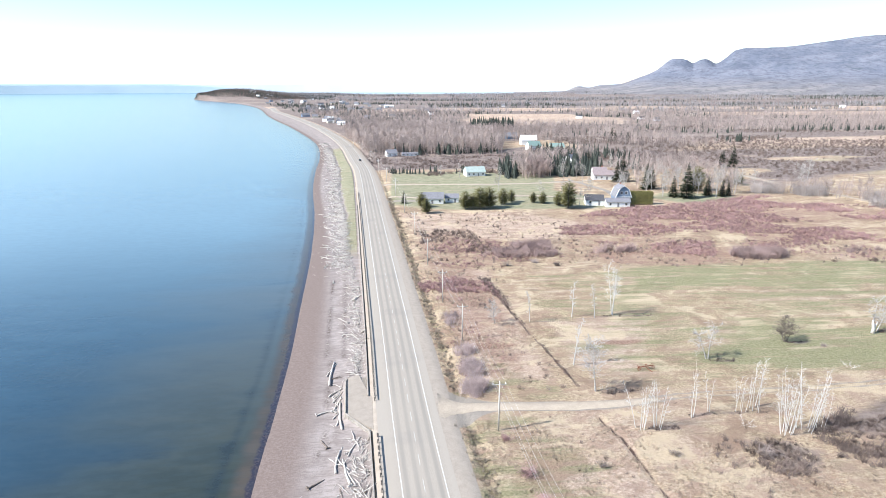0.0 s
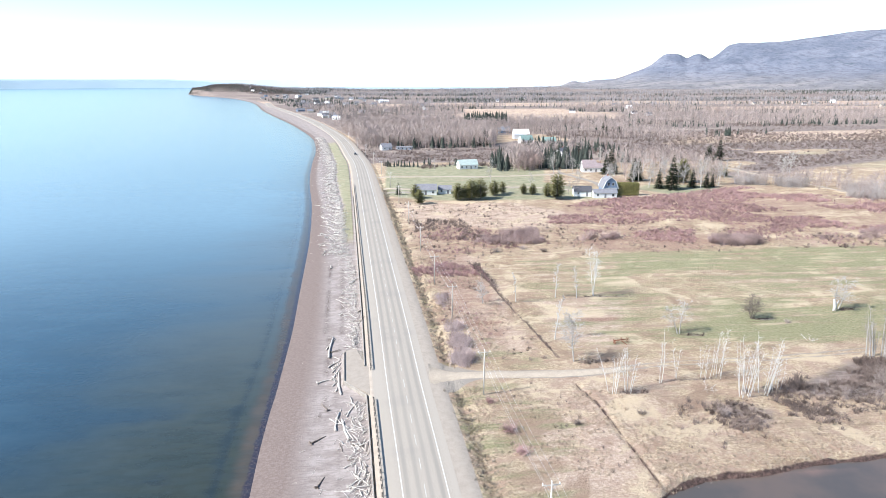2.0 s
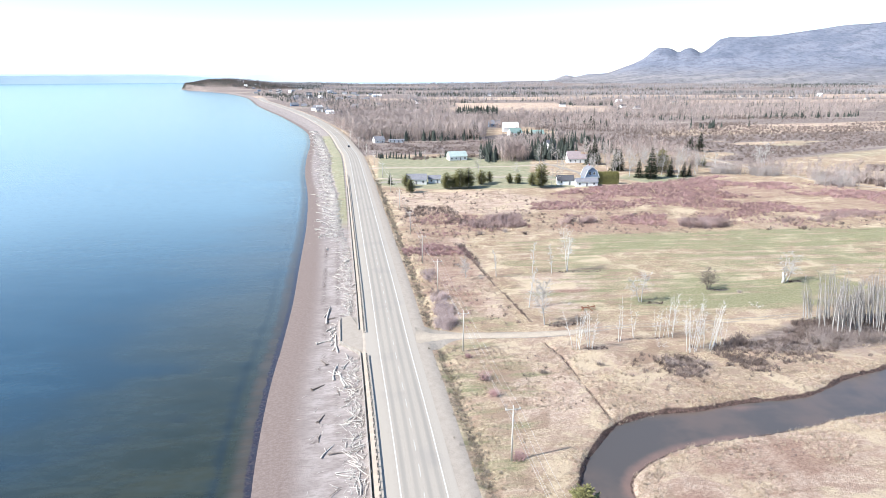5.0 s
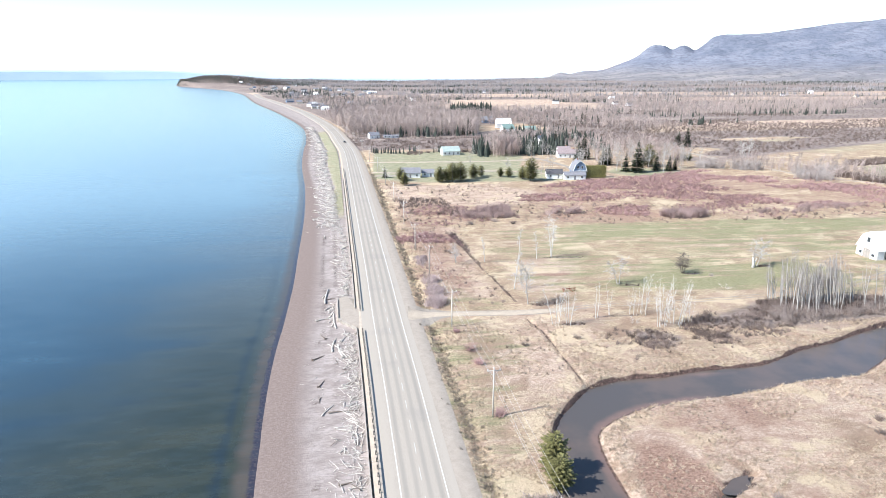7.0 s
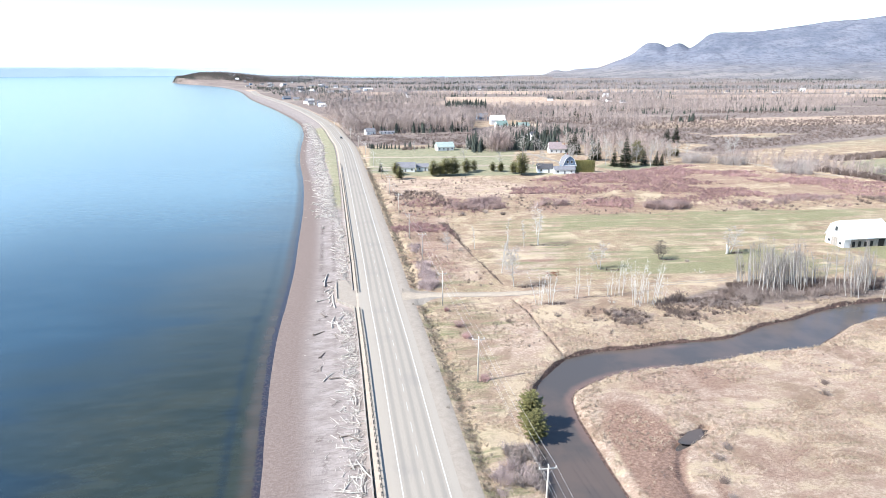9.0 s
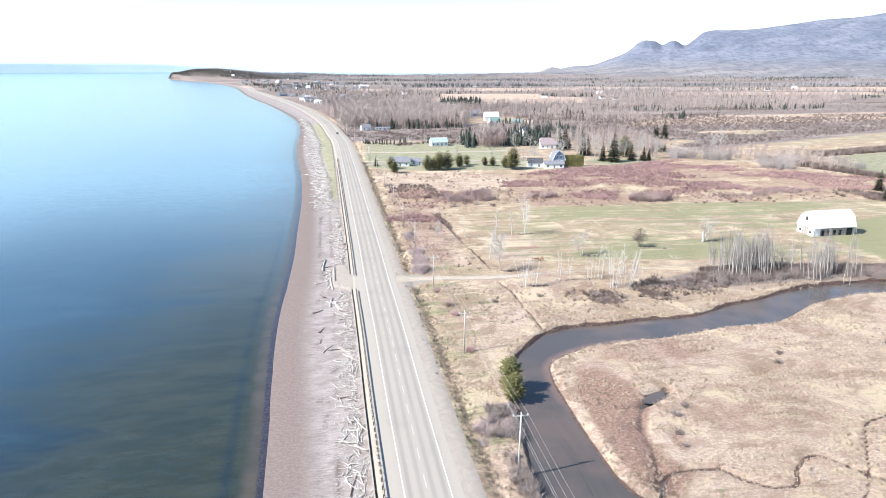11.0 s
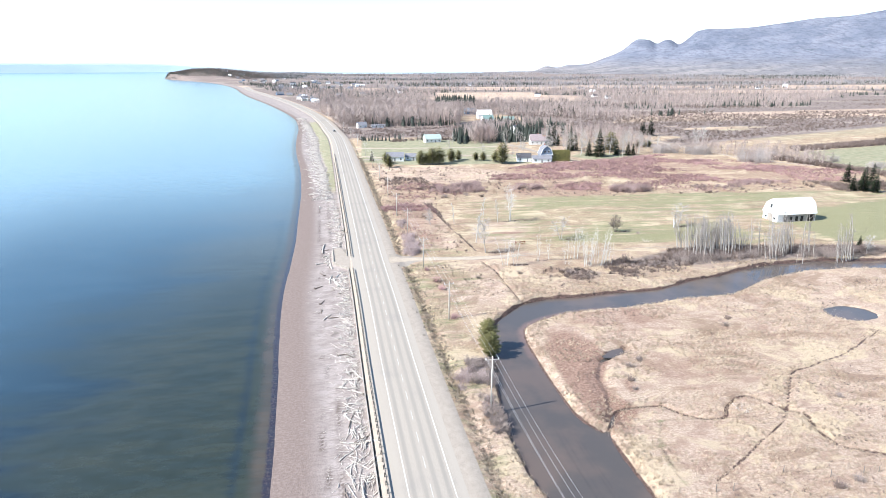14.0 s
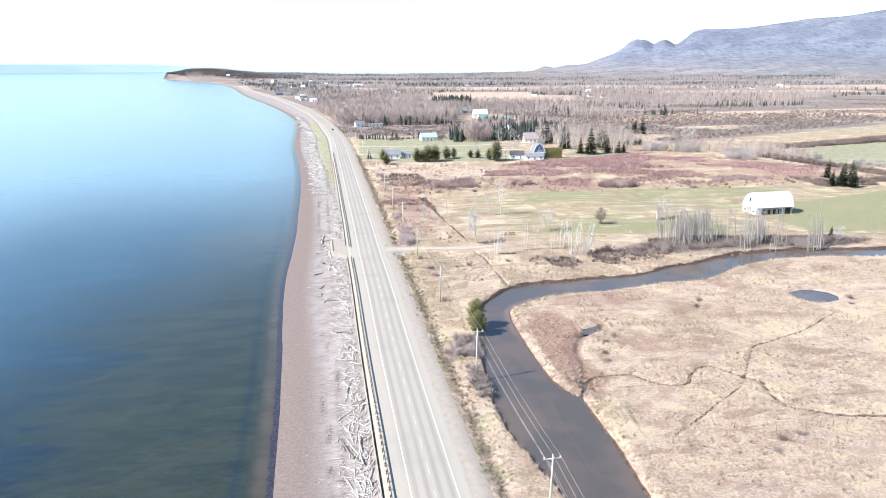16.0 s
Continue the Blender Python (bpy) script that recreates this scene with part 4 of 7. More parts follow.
# ---------------------------------------------------------------- road
def frame_at(y):
    """The road's middle, its way and its right-hand side at y."""
    e = 0.5
    t = Vector((float(road_x(y + e) - road_x(y - e)), 2 * e, 0)).normalized()
    return Vector((float(road_x(y)), y, 0)), t, Vector((t.y, -t.x, 0))


def ribbon(name, rows, offsets, zs, material, attr=None):
    """A strip along the road: for each y of rows, points at the offsets and heights."""
    vs = []
    for y in rows:
        p, t, n = frame_at(y)
        vs += [tuple(p + n * o + Vector((0, 0, z))) for o, z in zip(offsets, zs)]
    me = fast_mesh(name, vs, grid_tris(len(offsets), len(rows)), material)
    if attr:
        at = me.attributes.new(attr, 'FLOAT', 'POINT')
        at.data.foreach_set("value", np.tile(np.array(offsets, np.float32), len(rows)))
    return me


road_rows = grid_lines([(-240, 300, 4, 1.0), (300, 1620, 5, 1.03)])
ROAD_Z = 0.30
road = new("road", ribbon("road", road_rows, (-6.3, -4.0, -2.0, 0, 2.0, 4.0, 5.2), (0.24, 0.28, 0.31, 0.34, 0.31, 0.27, 0.24), M_ASPHALT, "across"))
tagged(road, "sun-bleached two-lane asphalt coastal road with worn tyre tracks", "road", kind="structure")
shoulder = new("pavement_shoulder", ribbon("shoulder", road_rows, (-7.42, -7.36, -6.0, 5.0, 6.6, 8.0, 9.2), (-0.5, 0.16, 0.225, 0.225, 0.18, 0.06, -0.4), M_GRAVEL))
tagged(shoulder, "pale gravel shoulder sloping away from the road", "shoulder", kind="structure")
for nm, o, z in (("edge_line", -3.42, 0.299), ("edge_line", 3.42, 0.289)):
    ob = new(nm, ribbon(nm, road_rows, (o - 0.075, o + 0.075), (z, z), M_PAINT))
    ob.parent = road
dash_bm = bmesh.new()
box(dash_bm, -0.06, 0.06, -1.55, 1.55, 0.0, 0.008)
dash_me = bpy.data.meshes.new("centre_dash")
dash_bm.to_mesh(dash_me)
dash_bm.free()
dash_me.materials.append(M_FADED)
for k in range(94):
    y = -55.4 + 6.82 * k
    p, t, n = frame_at(y)
    ob = new("centre_dash", dash_me)
    ob.matrix_world = Matrix.Translation((p.x, p.y, 0.338)) @ pose(0, 0, 0, 0, 0, math.degrees(math.atan2(-t.x, t.y)))
    ob.parent = road


# guardrails: corrugated steel beam on the road side of short posts
def guardrail(y0, y1, label):
    p, t, n = frame_at(y0)
    rail = anchor("guardrail", Matrix.Translation((p.x - 6.5, y0, 0.2)), label, "guardrail", "guardrails along the beach road")
    inv = rail.matrix_world.inverted()
    rows = np.arange(y0, y1 + 0.01, 1.9)
    prof = [(0.0, 0.46), (0.05, 0.50), (0.05, 0.56), (0.0, 0.61), (0.05, 0.66), (0.05, 0.72), (0.0, 0.76), (-0.03, 0.76), (0.02, 0.61), (-0.03, 0.46)]
    vs = []
    for y in rows:
        p, t, n = frame_at(float(y))
        vs += [tuple(inv @ (p + n * (-6.32 + a) + Vector((0, 0, 0.2 + b)))) for a, b in prof]
    m = len(prof)
    fs = [(i * m + k, i * m + (k + 1) % m, (i + 1) * m + (k + 1) % m, (i + 1) * m + k) for i in range(len(rows) - 1) for k in range(m)]
    mesh_object("beam", vs, fs, M_RAIL, rail, "dark weathered corrugated steel beam")
    bm = boxed(-0.08, 0.08, -0.09, 0.09, -0.35, 0.78)
    box(bm, 0.08, 0.15, -0.08, 0.08, 0.44, 0.76)
    bevel_all(bm, 0.012)
    post_me = bpy.data.meshes.new("post")
    bm.to_mesh(post_me)
    bm.free()
    post_me.materials.append(M_POST)
    for y in rows:
        p, t, n = frame_at(float(y))
        ob = new("post", post_me)
        ob.parent = rail
        ob.matrix_basis = inv @ Matrix.Translation(p + n * -6.5 + Vector((0, 0, 0.2))) @ pose(0, 0, 0, 0, 0, math.degrees(math.atan2(-t.x, t.y)))


guardrail(-62.0, 97.5, "long steel guardrail on squat weathered posts by the beach")
guardrail(108.5, 345.0, "steel guardrail on weathered posts curving along the beach")


# timber sea wall with a jog round the pull-out
def sea_wall(points, label, top=0.42):
    pts = [Vector((*p, 0)) for p in points]
    root = anchor("sea_wall", Matrix.Translation(pts[0]), label, "sea wall", "timber sea walls")
    inv = root.matrix_world.inverted()
    plank = bpy.data.meshes.new("plank")
    bm = bevel_all(boxed(-0.23, 0.23, -0.05, 0.05, -1.3, 0.0), 0.015)
    bm.to_mesh(plank)
    bm.free()
    plank.materials.append(M_TIMBER)
    long_plank = bpy.data.meshes.new("plank")
    bm = bevel_all(boxed(-1.2, 1.2, -0.05, 0.05, -1.3, 0.0), 0.015)
    bm.to_mesh(long_plank)
    bm.free()
    long_plank.materials.append(M_TIMBER)
    for a, b in zip(pts[:-1], pts[1:]):
        d = b - a
        yaw = math.degrees(math.atan2(d.y, d.x))
        n = max(1, int(d.length / 2.45))
        cap = boxed(-d.length / 2 - 0.1, d.length / 2 + 0.1, -0.12, 0.12, -0.09, 0.09)
        ob = part("cap_beam", bevel_all(cap, 0.03), M_TIMBER, root)
        ob.matrix_basis = inv @ Matrix.Translation((a + b) / 2 + Vector((0, 0, top))) @ pose(0, 0, 0, 0, 0, yaw)
        near = 60 < (a.y + b.y) / 2 < 125
        count = int(d.length / 0.49) if near else n
        for k in range(count):
            ob = new("plank", plank if near else long_plank)
            ob.parent = root
            ob.matrix_basis = (inv @ Matrix.Translation(a + d * ((k + 0.5) / count) + Vector((0, 0, top - 0.09 + random.uniform(-0.03, 0.0))))
                               @ pose(0, 0, 0, random.uniform(-2, 2), 0, yaw))


ys_w = [-62, -40, -20, 0, 20, 40, 60, 80, 97]
sea_wall([(float(wall_x(y)), y) for y in ys_w] + [(-11.0, 103.4), (-12.0, 117.6)], "bleached timber sea wall stepping out round a gravel pull-out")
sea_wall([(float(wall_x(y)), y) for y in (110, 125, 140, 160, 180, 200, 225, 250, 280, 310)], "bleached low timber wall between road and driftwood")

# pale worn pull-out between the guardrail gap and the wall
pull = [(-5.6, 97.6), (-10.8, 103.5), (-11.6, 112), (-11.7, 118.2), (-9.4, 119.4), (-7.6, 113.5), (-6.2, 109.5)]
vs = [(x, y, z) for z in (-0.3, 0.20) for x, y in pull]
k_ = len(pull)
fs = [tuple(range(2 * k_ - 1, k_ - 1, -1)), *[(i, i + k_, (i + 1) % k_ + k_, (i + 1) % k_) for i in range(k_)]]
tagged(mesh_object("pavement_pullout", vs, fs, M_GRAVEL), "pale packed gravel pull-out beside the road", "pull-out", kind="structure")

# farm lane: packed gravel strip from the road into the field
lane_pts = rounded([(6.6, 104.6), (18.5, 104.2), (30, 103.5), (42, 103.4), (50, 104.3)], 8)
vs = []
for i, p in enumerate(lane_pts):
    d = lane_pts[min(i + 1, len(lane_pts) - 1)] - lane_pts[max(i - 1, 0)]
    n = np.array([d[1], -d[0]]) / np.hypot(*d)
    w = 1.45 + 4.4 * max(0, 1 - i / 5) ** 2.2 - 0.2 * (i / len(lane_pts)) - 0.8 * max(0, (i / len(lane_pts) - 0.6) / 0.4) ** 1.5
    for o in (-1.25, -1, 0, 1, 1.25):
        q = p + n * w * o
        vs.append((q[0], q[1], -0.25 if abs(o) > 1.1 else max(0.07, float(ground_height(np.array([q[0]]), np.array([q[1]]))[0]) + 0.05) + 0.06 * (1 - abs(o)) + (0.12 if i < 3 else 0)))
tagged(new("road_lane", fast_mesh("lane", vs, grid_tris(5, len(lane_pts)), M_LANE)), "pale gravel farm lane leaving the road", "lane", kind="structure")




def drive(points, half, label):
    """A narrow worn track laid along the ground."""
    pts = rounded(points, 10)
    vs = []
    for i, p in enumerate(pts):
        d = pts[min(i + 1, len(pts) - 1)] - pts[max(i - 1, 0)]
        n = np.array([d[1], -d[0]]) / np.hypot(*d)
        for o in (-1.2, -1, 0, 1, 1.2):
            q = p + n * half * o
            vs.append((q[0], q[1], float(ground_height(np.array([q[0]]), np.array([q[1]]))[0]) + (-0.3 if abs(o) > 1.1 else 0.22)))
    tagged(new("road_track", fast_mesh("track", vs, grid_tris(5, len(pts)), M_LANE)), label, "track", kind="structure")


drive([(-8.5, 374.6), (20, 373), (57.6, 371), (90, 373), (111, 375.5), (126, 381)], 1.5, "pale gravel track across the mown lawn")
drive([(-4.5, 333.5), (6.6, 330.7), (17, 325), (23.6, 321.5)], 1.3, "short gravel drive to the white bungalow")
drive([(30, 326), (53, 328.7), (77, 329.8), (100, 316)], 1.0, "faint gravel track behind the yard pines")
drive([(226, 440), (230, 420), (235, 378), (245, 333), (252, 297), (275, 262)], 1.4, "pale gravel track beside the alder grove")


# ---------------------------------------------------------------- power line
def utility_pole(x, y, h, yaw, label):
    z = float(ground_height(np.array([x]), np.array([y]))[0])
    root = anchor("utility_pole", pose(x, y, z, 0, 0, yaw), label, "utility pole", "power line poles")
    s = Soup()
    s.tube([(0, 0, -0.5), (0, 0, h * 0.5), (0.03, 0, h)], [0.17, 0.145, 0.11], 8, True)
    ob = new("shaft", s.mesh("shaft", M_POLE))
    ob.parent = root
    part("crossarm", bevel_all(boxed(-1.25, 1.25, 0.1, 0.22, h - 0.55, h - 0.41), 0.015), M_POLE, root)
    for sx in (-1, 1):
        s = Soup()
        s.tube([(0.1 * sx, 0.12, h - 1.3), (0.8 * sx, 0.12, h - 0.55)], [0.03, 0.03], 4)
        ob = new("brace", s.mesh("brace", M_STEEL))
        ob.parent = root
    for ix, iz in ((-1.15, h - 0.41), (0.0, h), (1.15, h - 0.41)):
        s = Soup()
        s.tube([(ix, 0.16 if ix else 0.03, iz), (ix, 0.16 if ix else 0.03, iz + 0.08), (ix, 0.16 if ix else 0.03, iz + 0.16),
                (ix, 0.16 if ix else 0.03, iz + 0.26)], [0.05, 0.10, 0.07, 0.09], 7, True)
        ob = new("insulator", s.mesh("insulator", M_CERAMIC))
        ob.parent = root
    return [root.matrix_world @ Vector((ix, 0.16 if ix else 0.03, iz + 0.26)) for ix, iz in ((-1.15, h - 0.41), (0, h), (1.15, h - 0.41))] + \
           [root.matrix_world @ Vector((0.15, 0, h - 2.2))]


POLES = [(26.9, -68, 10.2), (24.5, -27.1, 10.2), (21.6, 13.7, 10.4), (19.4, 55.4, 9.7), (16.8, 96.0, 9.5), (14.6, 135.6, 9.2), (12.0, 163, 9.4),
         (9.8, 201, 9.2), (7.0, 246, 9.2), (3.6, 290, 9), (-0.5, 335, 9), (-6, 385, 9), (-12, 435, 9), (-20, 490, 9), (-29, 545, 9), (-40, 600, 9)]
tops = [utility_pole(x, y, h, 3.0, "weathered wooden utility pole with crossarm and insulators") for x, y, h in POLES]
for a, b in zip(tops[:-1], tops[1:]):
    for i in range(4):
        s = Soup()
        pts = []
        for k in range(9):
            q = a[i].lerp(b[i], k / 8)
            q.z -= 4 * (k / 8) * (1 - k / 8) * 0.7
            pts.append(q)
        s.tube(pts, [0.016] * 9, 3)
        tagged(new("power_line", s.mesh("power_line", M_WIRE)), "thin slack aluminium wire strung between poles", "wire", "power line wires")


# ---------------------------------------------------------------- driftwood
def drift_log(length, r, bend, root_end, forks, seed):
    """A bent, tapered log, maybe with a root wad or a broken fork."""
    rnd = random.Random(seed)
    s = Soup()
    pts, rad = [], []
    for k in range(6):
        f = k / 5 - 0.5
        pts.append((f * length, bend * (0.25 - f * f) * length + rnd.uniform(-0.05, 0.05), r + 0.04 * math.sin(k * 2.1)))
        rad.append(r * (1.05 - 0.5 * (k / 5)) * rnd.uniform(0.9, 1.1))
    s.tube(pts, rad, 7, True)
    for k in range(forks):
        i = rnd.randint(2, 4)
        p = Vector(pts[i])
        e = p + Vector((rnd.uniform(0.3, 1.0), rnd.choice((-1, 1)) * rnd.uniform(0.4, 1.2), rnd.uniform(0.1, 0.7)))
        s.tube([p, p.lerp(e, 0.5) + Vector((0, 0, 0.08)), e], [r * 0.5, r * 0.4, r * 0.2], 5, True)
    if root_end:
        c = Vector(pts[0])
        for k in range(9):
            w = 2 * math.pi * k / 9 + rnd.uniform(-0.3, 0.3)
            e = c + Vector((rnd.uniform(-0.5, -0.1), math.cos(w) * r * 3.6, math.sin(w) * r * 3.2))
            e.z = max(e.z, 0.03)
            s.tube([c + Vector((0.15, 0, 0)), c.lerp(e, 0.55), e], [r * 0.75, r * 0.45, r * 0.12], 5, True)
    return s


LOGS = [drift_log(4.6, 0.15, 0.15, False, 1, 1), drift_log(3.2, 0.125, -0.2, False, 0, 2), drift_log(6.2, 0.19, 0.1, True, 1, 3),
        drift_log(2.4, 0.11, 0.3, False, 2, 4), drift_log(5.2, 0.15, -0.12, False, 2, 5), drift_log(3.8, 0.2, 0.05, True, 0, 6),
        drift_log(7.0, 0.17, 0.08, False, 0, 7), drift_log(1.8, 0.13, 0.1, False, 1, 8)]
log_pale = [s.mesh("driftwood_log", M_DRIFT) for s in LOGS]
log_dark = [s.mesh("driftwood_log", M_DRIFT_DARK) for s in LOGS]
for m_ in log_pale + log_dark:
    m_.shade_smooth()


def place_log(x, y, yaw, k, dark=False, scale=1.0, lift=0.0, tilt=0.0):
    z = float(ground_height(np.array([x]), np.array([y]))[0]) + lift - 0.04
    ob = new("driftwood_log", (log_dark if dark else log_pale)[k])
    ob.matrix_world = pose(x, y, z, 0, tilt, yaw) @ Matrix.Scale(scale, 4)
    shape = ("branched ", "", "uprooted ", "crooked ", "forked ", "stubby uprooted ", "long straight ", "short ")[k]
    tagged(ob, f"{shape}{'dark wet' if dark else 'bleached grey'} driftwood log lying on the beach", "driftwood", "driftwood logs on the beach")


rnd = random.Random(11)
for k in range(265):
    y = -26 + 470 * rnd.random() ** 1.3
    w, s_ = float(wall_x(y)), float(shore_x(y))
    spread = 1.5 + max(0, y - 140) * 0.007
    x = w - 0.9 - (3.6 * float(step(y, 165, 235)) + 5.5 * float(step(y, 235, 380))) - min(abs(rnd.gauss(0, spread)) + rnd.random() * 1.2, (w - s_) * 0.7)
    if -13.5 < x < -6 and 96 < y < 119:
        continue
    heap = rnd.random() < 0.3
    place_log(x, y, rnd.uniform(0, 180) if rnd.random() < 0.6 else rnd.gauss(95, 25), rnd.randrange(8), rnd.random() < 0.10,
              rnd.uniform(0.35, 0.85), 0.22 if heap else 0.0, rnd.uniform(-4, 4) if heap else rnd.uniform(-1, 1))
for x, y, yaw, k, dark, sc in ((-15.6, 124.5, 75, 6, False, 0.9), (-14.2, 120.5, 15, 1, True, 1.1), (-14.4, 106.5, 25, 2, False, 0.8),
                               (-12.0, 104.6, 97, 6, False, 1.45), (-12.5, 103, 88, 1, False, 1.2), (-15.4, 122.6, 90, 6, False, 1.6), (-14.0, 121, 32, 4, True, 0.6), (-11.3, 89.8, 88, 0, False, 1.4), (-9.6, 86.6, 104, 2, False, 1.2), (-8.8, 93.9, 72, 6, False, 0.85), (-14.2, 95.5, 120, 5, True, 0.8), (-9.3, 86.5, 112, 6, False, 1.0),
                               (-10.4, 89.0, 125, 0, False, 1.0), (-14.2, 84.5, 40, 5, True, 0.8), (-11.2, 93.0, 80, 1, False, 0.9),
                               (-13.2, 112, 70, 4, False, 0.9), (-12.8, 110.5, 80, 1, False, 1.0), (-13.0, 113.2, 62, 1, False, 1.1), (-12.9, 115, 85, 6, False, 0.6), (-13.4, 110, 100, 3, False, 1.0), (-13.6, 112.6, 45, 7, False, 1.2), (-13.1, 107.6, 90, 0, False, 0.9), (-12.7, 105.6, 70, 4, False, 0.8), (-13.0, 109, 78, 2, False, 0.9), (-13.6, 114, 50, 0, False, 1.0),
                               (-2.9, -6.0, 115, 6, False, 0.75), (-3.6, -2.0, 112, 4, False, 0.8), (-12.6, 72.5, 70, 5, True, 0.7),
                               (-12.3, 66.0, 85, 3, True, 0.9), (-10.5, 62.0, 60, 0, False, 0.9)):
    place_log(x, y, yaw, k, dark, sc)
# sticks, chips and wrack too many to count
sx = Soup()
for k in range(4000):
    y = -26 + 640 * rnd.random() ** 1.25
    w, s_ = float(wall_x(y)), float(shore_x(y))
    x = w - 0.4 - (3.6 * float(step(y, 165, 235)) + 5.5 * float(step(y, 235, 380))) - min(abs(rnd.gauss(0, (2.0 + max(0, y - 140) * 0.006) * (1 if rnd.random() < 0.8 else 2.2))), (w - s_) * 0.75)
    if -12.2 < x < -6 and 96 < y < 118:
        continue
    a, L = rnd.uniform(0, math.pi), rnd.uniform(0.25, 1.35) * rnd.uniform(0.5, 1.2) * (1 + max(y, 0) / 400)
    sx.tube([(x, y, 0), (x + math.cos(a) * L, y + math.sin(a) * L, rnd.uniform(0, 0.12))], [0.045, 0.025], 3)
# a tangle of middling branches thrown up against the wall
for k in range(950):
    y = -26 + 330 * rnd.random() ** 1.2
    w, s_ = float(wall_x(y)), float(shore_x(y))
    x = w - 0.7 - (3.6 * float(step(y, 165, 235)) + 5.5 * float(step(y, 235, 380))) - min(abs(rnd.gauss(0, 1.7)), (w - s_) * 0.6)
    if -12.6 < x < -6 and 96 < y < 118:
        continue
    a, L, r = rnd.gauss(1.7, 0.8), rnd.uniform(0.8, 3.0), rnd.uniform(0.05, 0.10)
    mid = (x + math.cos(a) * L * 0.5 + rnd.uniform(-0.15, 0.15), y + math.sin(a) * L * 0.5, rnd.uniform(0.02, 0.3))
    sx.tube([(x, y, rnd.uniform(0, 0.1)), mid, (x + math.cos(a) * L, y + math.sin(a) * L, rnd.uniform(0.0, 0.4))], [r, r * 0.9, r * 0.4], 5)
for k in range(1500):
    y = rnd.uniform(200, 660)
    w, s_ = float(wall_x(y)), float(shore_x(y))
    x = w - 5 - 4.5 * float(step(y, 235, 380)) - min(abs(rnd.gauss(0, 4.0)), (w - s_) * 0.5)
    a, L = rnd.gauss(1.7, 0.9), rnd.uniform(1.0, 4.2)
    sx.tube([(x, y, 0.05), (x + math.cos(a) * L, y + math.sin(a) * L, rnd.uniform(0.05, 0.4))], [rnd.uniform(0.1, 0.22), 0.07], 4)
v_, f_ = sx.arrays()
v_[:, 2] += ground_height(v_[:, 0].astype(float), v_[:, 1].astype(float)) + 0.03
tagged(new("driftwood_sticks", fast_mesh("driftwood_sticks", v_, f_, M_DRIFT)), "litter of bleached sticks and wood chips on sand", "driftwood", kind="stuff")


# ---------------------------------------------------------------- trees
def grow(s, tw, p, d, length, r, level, rnd, kids, spread, lift, sides, twig_w, reach):
    """One limb with its side limbs; the finest go to tw as twigs."""
    n = 4 if level == 0 else 3
    pts, rad = [p], [r]
    for k in range(1, n + 1):
        d = (d + Vector((rnd.gauss(0, 1), rnd.gauss(0, 1), rnd.gauss(0, 0.6) + lift)) * (0.045 if level == 0 else 0.13)).normalized()
        p = p + d * length / n
        pts.append(p)
        rad.append(max(r * (1 - 0.8 * k / n), twig_w))
    (s if level == 0 else tw).tube(pts, rad, sides if level == 0 else 3)
    if level >= len(kids):
        return
    for k in range(kids[level]):
        f = rnd.uniform(0.28 if level == 0 else 0.15, 1.0)
        i = min(int(f * n), n - 1)
        q = pts[i].lerp(pts[i + 1], f * n - i)
        w = rnd.uniform(0, 2 * math.pi)
        a = d.orthogonal().normalized()
        b = d.cross(a)
        e = (d * rnd.uniform(0.5, 1.0) + (a * math.cos(w) + b * math.sin(w)) * spread).normalized()
        L = length * (rnd.uniform(0.6, 1.2) * reach * (1.25 - 0.75 * f) if level == 0 else rnd.uniform(0.25, 0.5))
        if level == len(kids) - 1:
            tw.spike(q, q + (e + Vector((0, 0, lift * 0.3))) * L, twig_w * 1.3)
        else:
            grow(s, tw, q, e, L, max(r * 0.34 * (1.1 - 0.6 * f), twig_w), level + 1, rnd, kids, spread, lift, sides, twig_w, reach)


def bare_tree(name, stems, height, kids, spread, r, seed, bark, lift=0.35, lean=0.1, base=0.25, twig_w=0.012, sides=6, twig_mat=None, reach=0.3):
    rnd = random.Random(seed)
    tw, trunks = Soup(), []
    for k in range(stems):
        s = Soup()
        w = 2 * math.pi * k / max(stems, 1) + rnd.uniform(-0.5, 0.5)
        o = Vector((math.cos(w), math.sin(w), 0)) * (base * rnd.uniform(0.4, 1.2) if stems > 1 else 0)
        d = Vector((o.x * lean / max(base, 0.01) + rnd.gauss(0, 0.03), o.y * lean / max(base, 0.01) + rnd.gauss(0, 0.03), 1)).normalized()
        grow(s, tw, o + Vector((0, 0, -0.2)), d, height * rnd.uniform(0.75, 1.0) if stems > 1 else height, r * rnd.uniform(0.75, 1.1), 0, rnd, kids, spread, lift, sides, twig_w, reach)
        trunks.append(s.mesh("trunk" if stems == 1 else "stem", bark))
    return [*trunks, tw.mesh("crown", twig_mat or bark)]


def put_tree(kind, meshes, x, y, label, category, group="", scale=1.0, yaw=0.0, sink=0.0, lean=0.0):
    z = float(ground_height(np.array([x]), np.array([y]))[0])
    root = anchor(kind, pose(x, y, z - sink, 0, lean, 0) @ pose(0, 0, 0, 0, 0, yaw) @ Matrix.Scale(scale, 4), label, category, group)
    for m_ in meshes:
        ob = new(m_.name.split(".")[0], m_)
        ob.parent = root
    return root


